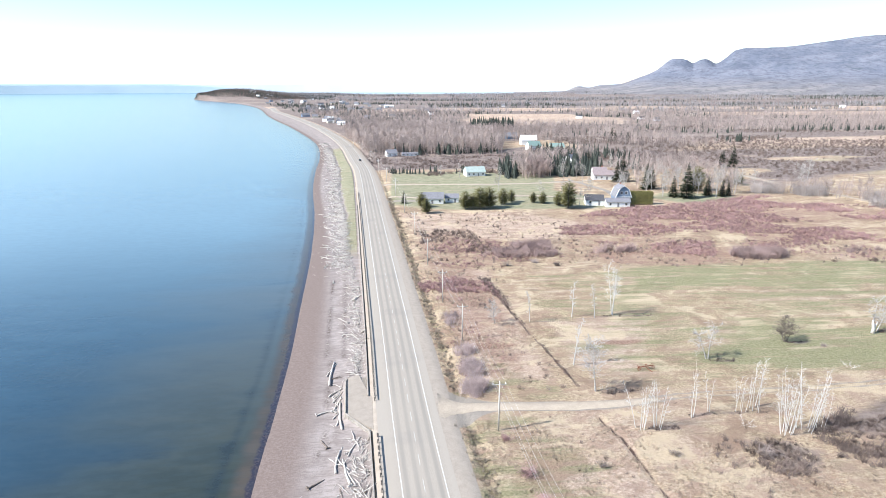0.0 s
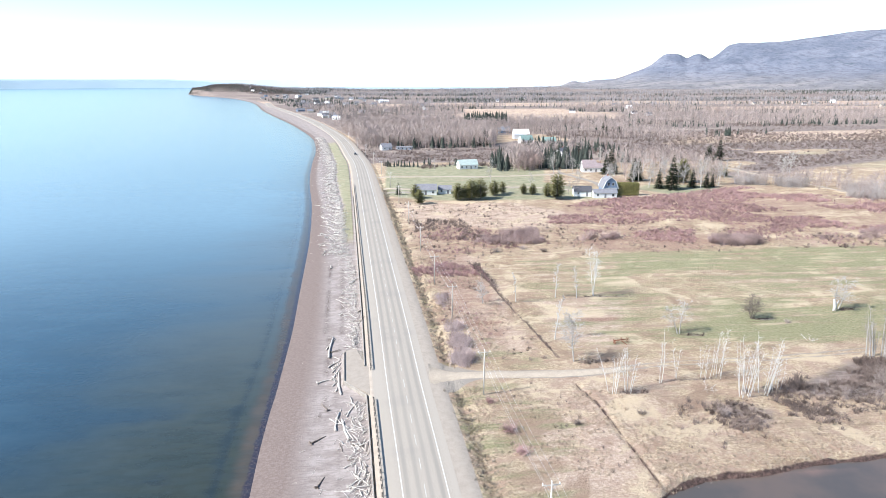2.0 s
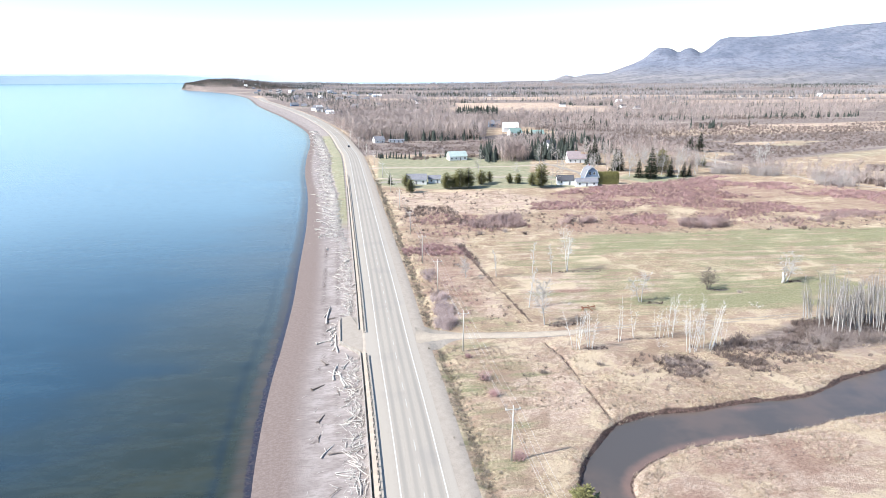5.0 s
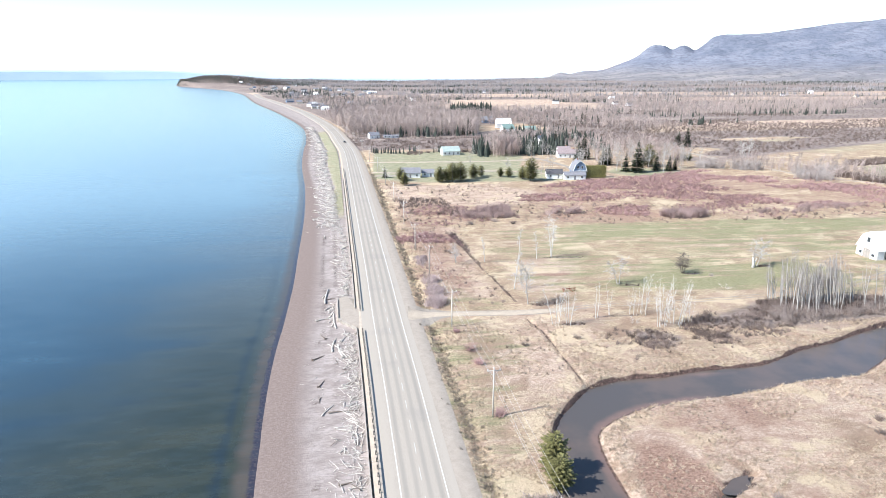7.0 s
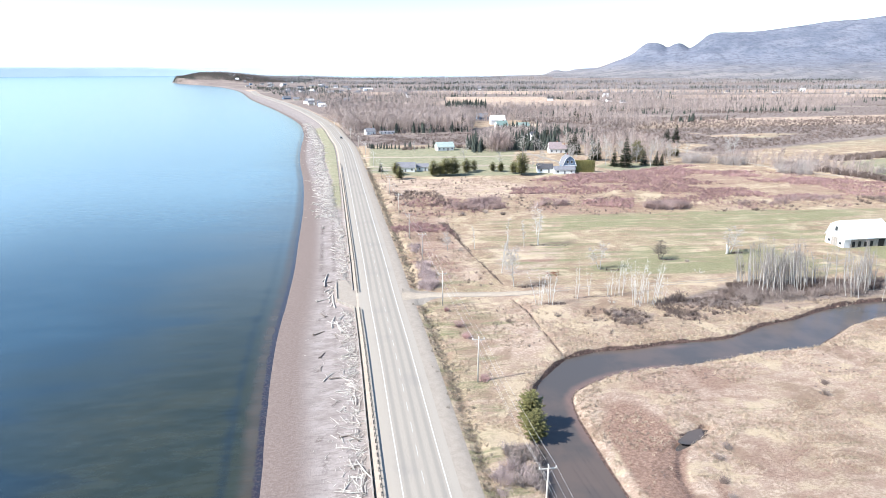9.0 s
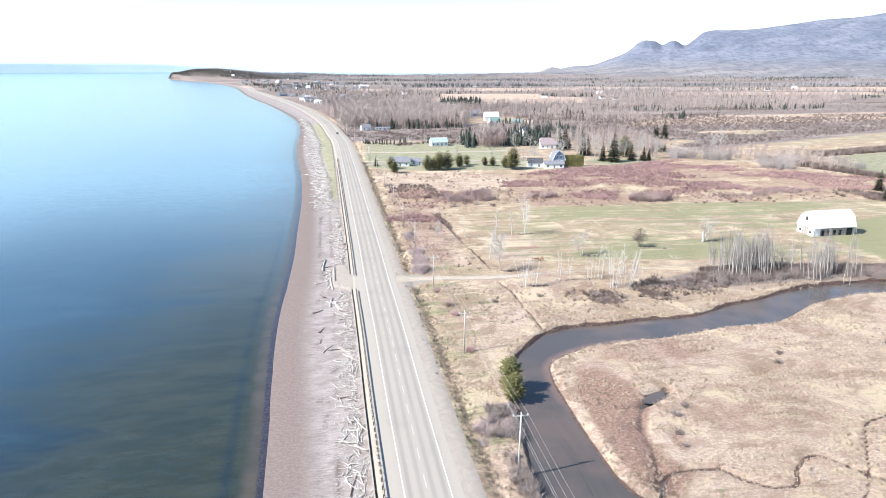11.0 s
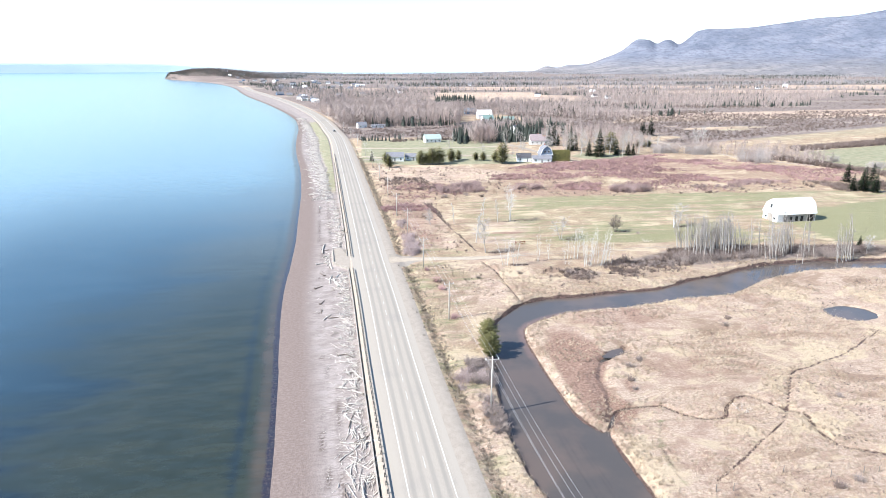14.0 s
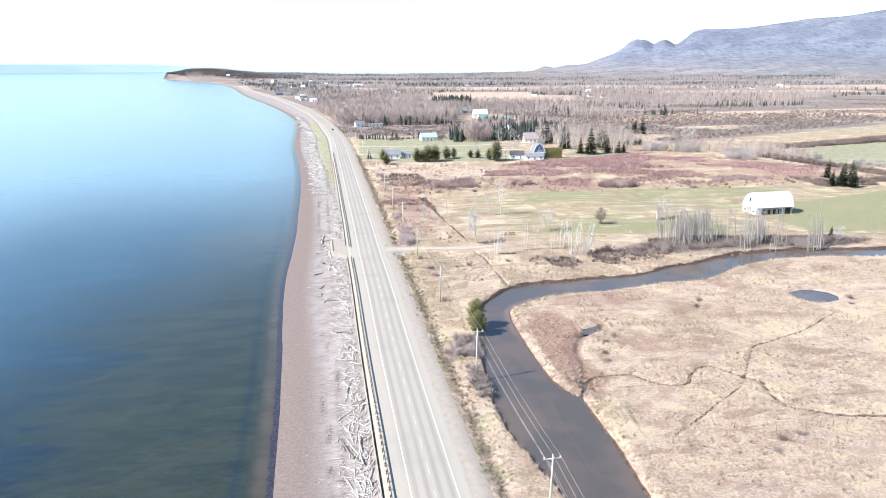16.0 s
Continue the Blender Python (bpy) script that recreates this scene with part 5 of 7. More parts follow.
BIRCH_A = bare_tree("birch", 3, 14.2, (22, 6, 3), 0.75, 0.16, 31, M_BIRCH, 0.35, 0.07, 0.25, 0.013, reach=0.24, twig_mat=M_BIRCH)
put_tree("birch_tree", BIRCH_A, 56.8, 149.8, "tall leafless white birch with a full twiggy crown", "tree")
TALL = [bare_tree("snag", 1, 10.8, (30, 5, 2), 1.0, 0.18, 40 + k, M_PALEBARK, 0.05, twig_w=0.026, reach=0.15) for k in range(2)]
for x, y, sc, yaw in ((37.7, 120.5, 1.03, 0), (45.4, 148.7, 0.92, 60), (51.3, 147.8, 0.85, 130), (33.6, 146.4, 0.8, 200)):
    put_tree("bare_tree", TALL[int(yaw) % 2], x, y, "slim grey leafless tree with short side branches", "tree", "slim bare trees in the field", sc, yaw)
ROUND = [bare_tree("tree", 1, 7.2, (26, 9, 5), 0.9, 0.15, 50 + k, M_GREYBARK, 0.35, twig_w=0.018, reach=0.5) for k in range(2)]
PALE = [bare_tree("tree", 2, 7.2, (18, 8, 4), 1.05, 0.15, 54 + k, M_GREYBARK, 0.2, 0.25, 0.3, 0.020, reach=0.42) for k in range(2)]
put_tree("bare_tree", ROUND[0], 38.9, 108.8, "leafless field tree with a wide fine crown", "tree", "", 1.45)
put_tree("bare_tree", PALE[0], 69.1, 121.7, "pale spreading leafless apple tree in the grass", "tree", "old orchard trees", 1.1)
put_tree("bare_tree", PALE[1], 119.1, 133.8, "pale broken leafless apple tree in the field", "tree", "old orchard trees", 1.25)
put_tree("bare_tree", PALE[0], 24.2, 146, "small pale leafless tree in rough grass", "tree", "old orchard trees", 0.85, 80)
put_tree("bare_tree", PALE[0], 253.8, 356.6, "tall white-barked leafless tree above the alder grove", "tree", "", 2.1)
DARKBUSH = bare_tree("shrub", 7, 4.6, (16, 7, 4), 0.8, 0.06, 60, M_DARKBARK, 0.3, 0.35, 0.3, 0.012, 5, reach=0.4)
put_tree("bare_tree", DARKBUSH, 92.5, 129.6, "dark dense leafless round-headed tree in the grass", "tree", "", 1.35)
put_tree("bare_tree", PALE[1], 164.5, 92.0, "small pale leafless tree by the river", "tree", "riverside trees", 0.85, 50)
put_tree("bare_tree", PALE[0], 196, 96, "small pale leafless tree by the river", "tree", "riverside trees", 0.9, 150)
CLUMPS = [bare_tree("birch", n, h, (20, 5), 0.7, 0.072, 70 + k, M_BIRCH, 0.3, ln, b, 0.010, reach=0.15)
          for k, (n, h, ln, b) in enumerate(((5, 9.8, 0.22, 0.9), (2, 11.4, 0.10, 0.4), (5, 11.6, 0.06, 1.4), (9, 12.8, 0.16, 1.0), (8, 13.0, 0.22, 1.6)))]
for k, x, y, sc, yaw, lab in ((0, 42.6, 94.2, 1.0, 0, "open clump of white birch stems leaning outwards"), (0, 45.6, 94.6, 0.95, 130, "forked clump of white birch stems"),
                              (1, 53.7, 97.6, 1.0, 40, "pair of tall straight white birch stems"), (1, 57.8, 99.3, 0.75, 100, "pair of slender white birch stems"),
                              (2, 64.0, 99.2, 0.75, 0, "row of thin white birch stems"), (2, 67.0, 99.8, 1.02, 70, "tight row of tall white birch stems"),
                              (3, 67.9, 91.2, 1.0, 20, "dense clump of white leafless birches"), (4, 72.5, 92.0, 1.0, 0, "spreading clump of white leafless birches"),
                              (2, 75.4, 92.8, 0.7, 10, "low clump of white leaning birch stems")):
    put_tree("birch_clump", CLUMPS[k], x, y, lab, "tree", "birch clumps along the lane", sc, yaw)
GROVE = [bare_tree("poplar", n, h, (18, 5, 2), 0.7, 0.12, 80 + k, M_GREYBARK, 0.35, 0.05, 1.3, 0.010, twig_mat=M_TWIG, reach=0.15)
         for k, (n, h) in enumerate(((2, 12.5), (3, 11.5), (4, 10.5), (3, 13.0)))]
rnd = random.Random(5)
for k in range(74):
    f = rnd.random()
    x, y = (rnd.uniform(104, 124), rnd.gauss(101.5, 3.0)) if f < 0.55 else (rnd.uniform(125, 146), rnd.gauss(96.0, 3.4)) if f < 0.95 else (rnd.uniform(148, 156), rnd.gauss(90, 1.2))
    put_tree("poplar_tree", GROVE[k % 4], x, y, "slender grey leafless poplar stems in the riverside grove", "tree", "riverside poplars", rnd.uniform(0.55, 1.35), rnd.uniform(0, 360), lean=rnd.gauss(-8, 2.5))


def conifer(height, width, seed, needle, layers=20, pine=False):
    """Drooping tiers of needled boughs round a straight trunk."""
    rnd = random.Random(seed)
    s, tw = Soup(), Soup()
    s.tube([(0, 0, -0.3), (0, 0, height * 0.6), (0, 0, height * 0.97)], [height * 0.018, height * 0.011, 0.02], 6)
    for k in range(layers):
        f = (k + rnd.uniform(-0.3, 0.3)) / layers
        z = height * (0.06 + 0.92 * f)
        reach = width * 0.5 * ((1 - f) ** 0.8 if not pine else math.sin(math.pi * min(1, 0.28 + 0.72 * f)) ** 0.7) * rnd.uniform(0.8, 1.1) + 0.12
        n = 9 if f < 0.7 else 6
        for j in range(n):
            w = 2 * math.pi * (j + rnd.uniform(-0.4, 0.4)) / n + k
            L = reach * rnd.uniform(0.65, 1.12)
            o = Vector((math.cos(w), math.sin(w), 0))
            side = Vector((-o.y, o.x, 0))
            tip = Vector((0, 0, z)) + o * L + Vector((0, 0, (0.28 if pine else -0.22) * L + rnd.uniform(-0.1, 0.1)))
            root_ = Vector((0, 0, z))
            for q in range(7):
                g = 0.25 + 0.75 * q / 6
                c = root_.lerp(tip, g) + Vector((0, 0, rnd.uniform(-0.08, 0.08)))
                wd = L * 0.30 * (1.15 - g * 0.8)
                for sgn in (-1, 1):
                    e = c + side * sgn * wd * rnd.uniform(0.7, 1.3) + o * wd * 0.6 + Vector((0, 0, rnd.uniform(-0.25, 0.18) * wd))
                    b = len(tw.v)
                    thick = Vector((0, 0, 0.14 * wd + 0.05))
                    tw.v += [tuple(c - o * wd * 0.45), tuple(c + o * wd * 0.45 + thick), tuple(e)]
                    tw.f.append((b, b + 1, b + 2))
            b = len(tw.v)
            tw.v += [tuple(tip - side * L * 0.1 - o * L * 0.25), tuple(tip + side * L * 0.1 - o * L * 0.25), tuple(tip + o * 0.12 * L)]
            tw.f.append((b, b + 1, b + 2))
    return s.mesh("trunk", M_DARKBARK), tw.mesh("crown", needle)


SPRUCE = [conifer(10, 5.4, 90 + k, M_NEEDLE, 26) for k in range(3)]
PINE = [conifer(10, 7.5, 95 + k, M_PINE, 18, True) for k in range(3)]
RIVERPINE = [conifer(8.6, 5.6, 98 + k, M_PINE, 24, True) for k in range(2)]
put_tree("pine_tree", RIVERPINE[0], 26.2, 39.6, "bushy yellow-green pine on the river bank", "tree", "riverbank pines", 0.86, 0)
put_tree("pine_tree", RIVERPINE[1], 26.0, 35.8, "bushy yellow-green pine leaning over the river", "tree", "riverbank pines", 0.74, 70)
for x, y, h, k in ((157, 316, 20, 0), (151, 319, 12, 1), (172, 322, 11.5, 2), (179, 319, 10, 0), (147, 346, 16, 1), (151, 349, 15, 2), (143, 375, 18.5, 0), (139, 373, 14, 1),
                   (184, 322, 8, 2), (249, 434, 17, 0), (249, 448, 12, 1), (243, 440, 11, 2), (3.7, 313, 7, 1), (87.5, 555, 17, 0), (91, 560, 13, 1), (82, 550, 9, 2),
                   (150, 386, 9, 0), (119, 421, 12, 0), (128, 426, 13, 1), (126, 462, 12, 1), (145, 452, 14, 2), (230, 640, 16, 0), (236, 648, 12, 2), (255, 660, 11, 1),
                   (246, 189, 13, 0), (249, 185, 11, 2), (255, 211, 11, 1), (241, 190, 9, 2), (252, 197, 10, 0), (260, 200, 12, 1), (168.5, 99.8, 4.4, 1)):
    put_tree("spruce_tree", SPRUCE[k], x, y, "dark green spruce with drooping boughs", "tree", "yard spruces", h / 10, x * 7)
for x, y, h, k in ((174, 339, 15, 1), (204.4, 360, 6, 0), (209, 359, 5, 2), (212.5, 359, 6, 1), (14, 287.5, 8, 0), (12.5, 302.5, 8, 1), (41, 295, 11.5, 0), (34, 295.5, 9.5, 2), (46, 298, 11.5, 1), (54.5, 306, 9, 2), (85.4, 294, 14, 0), (75.5, 307, 6.5, 1),
                   (71, 309, 6, 2), (82, 300, 8, 1), (38, 298, 8, 1), (60, 312, 7, 0)):
    put_tree("pine_tree", PINE[k], x, y, "rounded olive-green pine on a mown lawn", "tree", "yard pines", h / 10, y * 5)
BARE = [bare_tree("maple", 1, 10, (20, 8, 4), 0.8, 0.16, 110 + k, M_GREYBARK, 0.45, twig_w=0.016, sides=5, reach=0.36) for k in range(3)]
for x, y, h, k in ((93, 300, 9, 0), (97, 303, 8, 1), (150, 330, 12, 2), (157, 340, 11, 0), (164, 333, 12, 1), (178, 340, 10, 2), (186, 335, 12, 0), (190, 326, 13, 1),
                   (59, 345, 10, 2), (104, 322, 10, 1), (109, 333, 11, 0), (88, 318, 9, 2), (116, 370, 11, 1), (140, 360, 12, 0), (152, 362, 12, 2), (168, 350, 11, 1), (200, 342, 10, 0), (208, 352, 11, 2), (66, 385, 9, 1), (42, 400, 9, 0), (30, 402, 8, 2), (128, 330, 9, 1), (132, 345, 10, 0), (143, 336, 12, 1), (169, 327, 12, 2), (236, 335, 13, 0), (121, 318, 12, 1), (126, 336, 13, 2), (134, 316, 14, 0), (146, 321, 15, 1), (149, 343, 14, 2), (162, 318, 15, 0), (166, 344, 13, 1), (174, 316, 14, 2), (181, 329, 15, 0), (187, 345, 13, 1), (193, 333, 14, 2),
                   (118, 390, 12, 0), (111, 398, 11, 1), (106, 378, 12, 2), (139, 376, 13, 0), (154, 385, 13, 1), (162, 370, 14, 2), (171, 362, 13, 0), (147, 410, 13, 1), (96, 330, 10, 2), (78, 322, 9, 0), (202, 360, 12, 1), (213, 345, 11, 2)):
    put_tree("bare_tree", BARE[k], x, y, "grey leafless broad tree beside the houses", "tree", "leafless yard trees", h / 10, x * 9)

# clipped cedar hedge beside the blue house: many small leafy blades
rnd = random.Random(8)
for hx, hy, L in ((124.6, 300.5, 12.5),):
    s, tw = Soup(), Soup()
    for k in range(8):
        x = -L / 2 + L * (k + 0.5) / 8
        s.tube([(x, 0, -0.2), (x, 0, 5.5)], [0.12, 0.03], 5)
        for j in range(900):
            w, z = rnd.uniform(0, 2 * math.pi), rnd.uniform(0.2, 6.8)
            rad = 1.15 * (1 - max(0, (z - 4.2) / 3.2) ** 2) * rnd.uniform(0.75, 1.05)
            c = Vector((x + rnd.uniform(-0.7, 0.7) + math.cos(w) * rad, math.sin(w) * rad * 1.5, z))
            side_, out_ = Vector((-math.sin(w), math.cos(w), 0)) * rnd.uniform(0.14, 0.26), Vector((math.cos(w), math.sin(w), 0))
            b = len(tw.v)
            tw.v += [tuple(c - side_), tuple(c + side_), tuple(c + out_ * rnd.uniform(-0.05, 0.3) + Vector((0, 0, rnd.uniform(0.35, 0.7))))]
            tw.f.append((b, b + 1, b + 2))
    hedge = anchor("cedar_hedge", pose(hx, hy, 0, 0, 0, -5), "dense clipped olive-green cedar hedge beside the house", "hedge")
    for nm, m_ in (("trunk", s.mesh("trunk", M_DARKBARK)), ("crown", tw.mesh("crown", M_HEDGE))):
        ob = new(nm, m_)
        ob.parent = hedge


# ---------------------------------------------------------------- brush, woods and grass
def bush_template(n, seed, spread=0.9, w=0.035):
    rnd = random.Random(seed)
    s = Soup()
    for k in range(n):
        a, t = rnd.uniform(0, 2 * math.pi), rnd.random() ** 0.7 * spread
        b = Vector((rnd.gauss(0, 0.2), rnd.gauss(0, 0.2), 0))
        e = b + Vector((math.cos(a) * t * 0.75, math.sin(a) * t * 0.75, rnd.uniform(0.55, 1.0)))
        s.spike(b, e, w)
        m = b.lerp(e, rnd.uniform(0.35, 0.7))
        s.spike(m, m + Vector((rnd.gauss(0, 0.25), rnd.gauss(0, 0.25), rnd.uniform(0.15, 0.4))), w * 0.7)
    return s.arrays()


def tuft_template(seed):
    rnd = random.Random(seed)
    s = Soup()
    for k in range(13):
        a, t = rnd.uniform(0, 2 * math.pi), rnd.uniform(0.2, 0.6)
        s.spike((rnd.gauss(0, 0.16), rnd.gauss(0, 0.16), -0.05), (math.cos(a) * t, math.sin(a) * t, rnd.uniform(0.35, 0.9)), 0.03)
    return s.arrays()


def far_tree_template(seed):
    """A leafless tree as it shows from afar: stem, limbs and fine spray."""
    rnd = random.Random(seed)
    s = Soup()
    s.tube([(0, 0, -0.05), (rnd.gauss(0, 0.02), rnd.gauss(0, 0.02), 0.6), (rnd.gauss(0, 0.04), rnd.gauss(0, 0.04), 1.0)], [0.016, 0.010, 0.003], 3)
    for k in range(19):
        z = rnd.uniform(0.2, 0.85)
        a, L = rnd.uniform(0, 2 * math.pi), rnd.uniform(0.15, 0.31) * (1.2 - 0.6 * z)
        p = Vector((0, 0, z))
        e = p + Vector((math.cos(a) * L, math.sin(a) * L, rnd.uniform(0.08, 0.3)))
        s.spike(p, e, 0.007)
        for j in range(2):
            m = p.lerp(e, rnd.uniform(0.3, 0.8))
            s.spike(m, m + Vector((rnd.gauss(0, 0.07), rnd.gauss(0, 0.07), rnd.uniform(0.05, 0.16))), 0.008)
    return s.arrays()


def far_conifer_template(seed):
    rnd = random.Random(seed)
    s = Soup()
    for k in range(8):
        z, w0 = 0.04 + 0.9 * k / 8, 0.19 * (1 - k / 8.6)
        n = 7
        for j in range(n):
            a = 2 * math.pi * (j + rnd.uniform(-0.3, 0.3)) / n
            b = len(s.v)
            w = w0 * rnd.uniform(0.75, 1.2)
            o = (math.cos(a), math.sin(a))
            s.v += [(o[0] * w - o[1] * w * 0.4, o[1] * w + o[0] * w * 0.4, z - 0.05), (o[0] * w + o[1] * w * 0.4, o[1] * w - o[0] * w * 0.4, z - 0.05), (0, 0, z + 0.15)]
            s.f.append((b, b + 1, b + 2))
    return s.arrays()


BUSHES = [bush_template(16, 200 + k) for k in range(5)]
FINE = [bush_template(70, 210 + k, 0.9, 0.005) for k in range(4)]
MIDDLE = [bush_template(34, 280 + k, 0.95, 0.013) for k in range(5)]
TUFTS = [tuft_template(220 + k) for k in range(4)]
FAR = [far_tree_template(230 + k) for k in range(8)]
def faint_tree_template(seed):
    rnd = random.Random(seed)
    s = Soup()
    s.spike((0, 0, 0), (rnd.gauss(0, 0.04), rnd.gauss(0, 0.04), 1.0), 0.02)
    for k in range(11):
        z, a = rnd.uniform(0.1, 0.7), rnd.uniform(0, 2 * math.pi)
        L = rnd.uniform(0.15, 0.34)
        s.spike((0, 0, z), (math.cos(a) * L, math.sin(a) * L, z + rnd.uniform(0.1, 0.32)), 0.022)
    return s.arrays()


FAINT = [faint_tree_template(260 + k) for k in range(6)]
FARCON = [far_conifer_template(240 + k) for k in range(4)]


def sow(poly, spacing, seed, density=None):
    """Random places inside an outline, thinned by a density function."""
    r = np.random.RandomState(seed)
    p = np.array(poly, float)
    lo, hi = p.min(0), p.max(0)
    n = int((hi[0] - lo[0]) * (hi[1] - lo[1]) / spacing ** 2)
    x, y = r.uniform(lo[0], hi[0], n), r.uniform(lo[1], hi[1], n)
    keep = inside_poly(x, y, poly)
    if density is not None:
        keep &= r.uniform(0, 1, n) < density(x, y)
    return x[keep], y[keep]


def patchy(size, seed, lo=0.45, hi=0.62):
    return lambda x, y: step(fractal(x, y, size, seed), lo, hi)


def stuff(name, templates, spots, sizes, material, label, category, seed, sink=0.05):
    x = np.concatenate([s[0] for s in spots])
    y = np.concatenate([s[1] for s in spots])
    r = np.random.RandomState(seed)
    if isinstance(sizes, tuple):
        sz = r.uniform(*sizes, len(x))
    else:
        sz = np.concatenate([r.uniform(a, b, len(s[0])) for (a, b), s in zip(sizes, spots)])
    z = ground_height(x, y) - sink
    me = fast_mesh(name, *scatter(templates, x, y, z, sz, seed), material)
    return tagged(new(name, me), label, category, kind="stuff")


RED_FIELD = [(58, 212), (74, 268), (100, 286), (122, 295), (147, 301), (177, 312), (203, 322), (212, 303), (236, 285), (280, 242), (274, 204), (169, 191), (147, 194), (140, 198), (109, 203), (90, 214)]


# red and purple brush over the old field, in drifts that leave pale grass between
def stripes(x, y):
    edge = step(-signed(x, y, RED_FIELD), -2, 18)
    f = fractal(x * 0.4 + y * 0.12, y, 10, 41) * 0.68 + fractal(x * 0.7, y, 36, 42) * 0.32
    core = np.exp(-(((x - 122) / 34) ** 2 + ((y - 262) / 24) ** 2)) + np.exp(-(((x - 185) / 40) ** 2 + ((y - 268) / 26) ** 2))
    open_ = step(-signed(x, y, PATH_GAP), -2, 2) + step(-signed(x, y, PALE_GAP), -6, 6) * 0.8
    return np.clip(step(f + 0.03 * edge + 0.05 * core, 0.49, 0.575) - open_, 0, 1)


def around(cx, cy, rx, ry):
    """An oval outline."""
    return [(cx + rx * math.cos(w), cy + ry * math.sin(w)) for w in np.linspace(0, 2 * math.pi, 15)[:-1]]


stuff("red_brush", BUSHES, [sow(RED_FIELD, 0.92, 1, stripes), sow([(234, 196), (234, 262), (178, 304), (258, 286), (290, 240), (286, 206)], 1.2, 68, patchy(16, 93, 0.46, 0.58)),
                            sow([(5, 186), (27, 184), (30, 160), (20, 163), (8, 166)], 0.72, 2, patchy(8, 43, 0.34, 0.5)), sow([(8, 240), (12, 196), (30, 196), (60, 206), (56, 224), (24, 236)], 1.2, 5, patchy(13, 47, 0.42, 0.58)),
                            sow([(8, 160), (13, 112), (20, 108), (24, 130), (19, 160)], 1.2, 6, patchy(8, 44, 0.45, 0.6))],
      [(0.5, 1.5), (0.5, 1.4), (0.5, 1.5), (0.5, 1.3), (0.3, 0.8)], M_REDTWIG, "thickets of red and purple leafless brush", "brush", 1)
stuff("plum_thicket", MIDDLE, [sow(around(130, 203, 10, 4.6), 0.8, 72), sow([(30, 207), (58, 206), (88, 212), (92, 222), (70, 228), (32, 222)], 1.3, 73, patchy(13, 97, 0.40, 0.54)),
                             sow(around(180, 205, 16, 3), 1.4, 74, patchy(7, 98, 0.4, 0.5)), sow(around(205, 212, 18, 4), 1.4, 75, patchy(9, 99, 0.4, 0.5))],
      [(2.0, 4.2), (1.5, 3.8), (1.2, 2.6), (1.2, 3.0)], M_PLUM, "rounded plum-grey leafless thickets in the old field", "brush", 15)
stuff("lilac_brush", MIDDLE, [sow(around(14.2, 129.5, 2.2, 3.0), 0.75, 76), sow(around(14.6, 120, 2.4, 3.4), 0.75, 77), sow(around(14.4, 111.5, 2.6, 3.4), 0.7, 78), sow(around(13.0, 149, 2, 5), 1.0, 79),
                            sow([(16, 28), (22.6, 29), (23.2, 14), (19, 13)], 0.8, 80, patchy(4, 52, 0.36, 0.5))], [(1.4, 2.8), (1.4, 2.8), (1.4, 2.8), (1.2, 2.4), (1.0, 2.3)], M_LILAC, "pale lilac-grey twiggy shrubs by the ditch", "brush", 16)
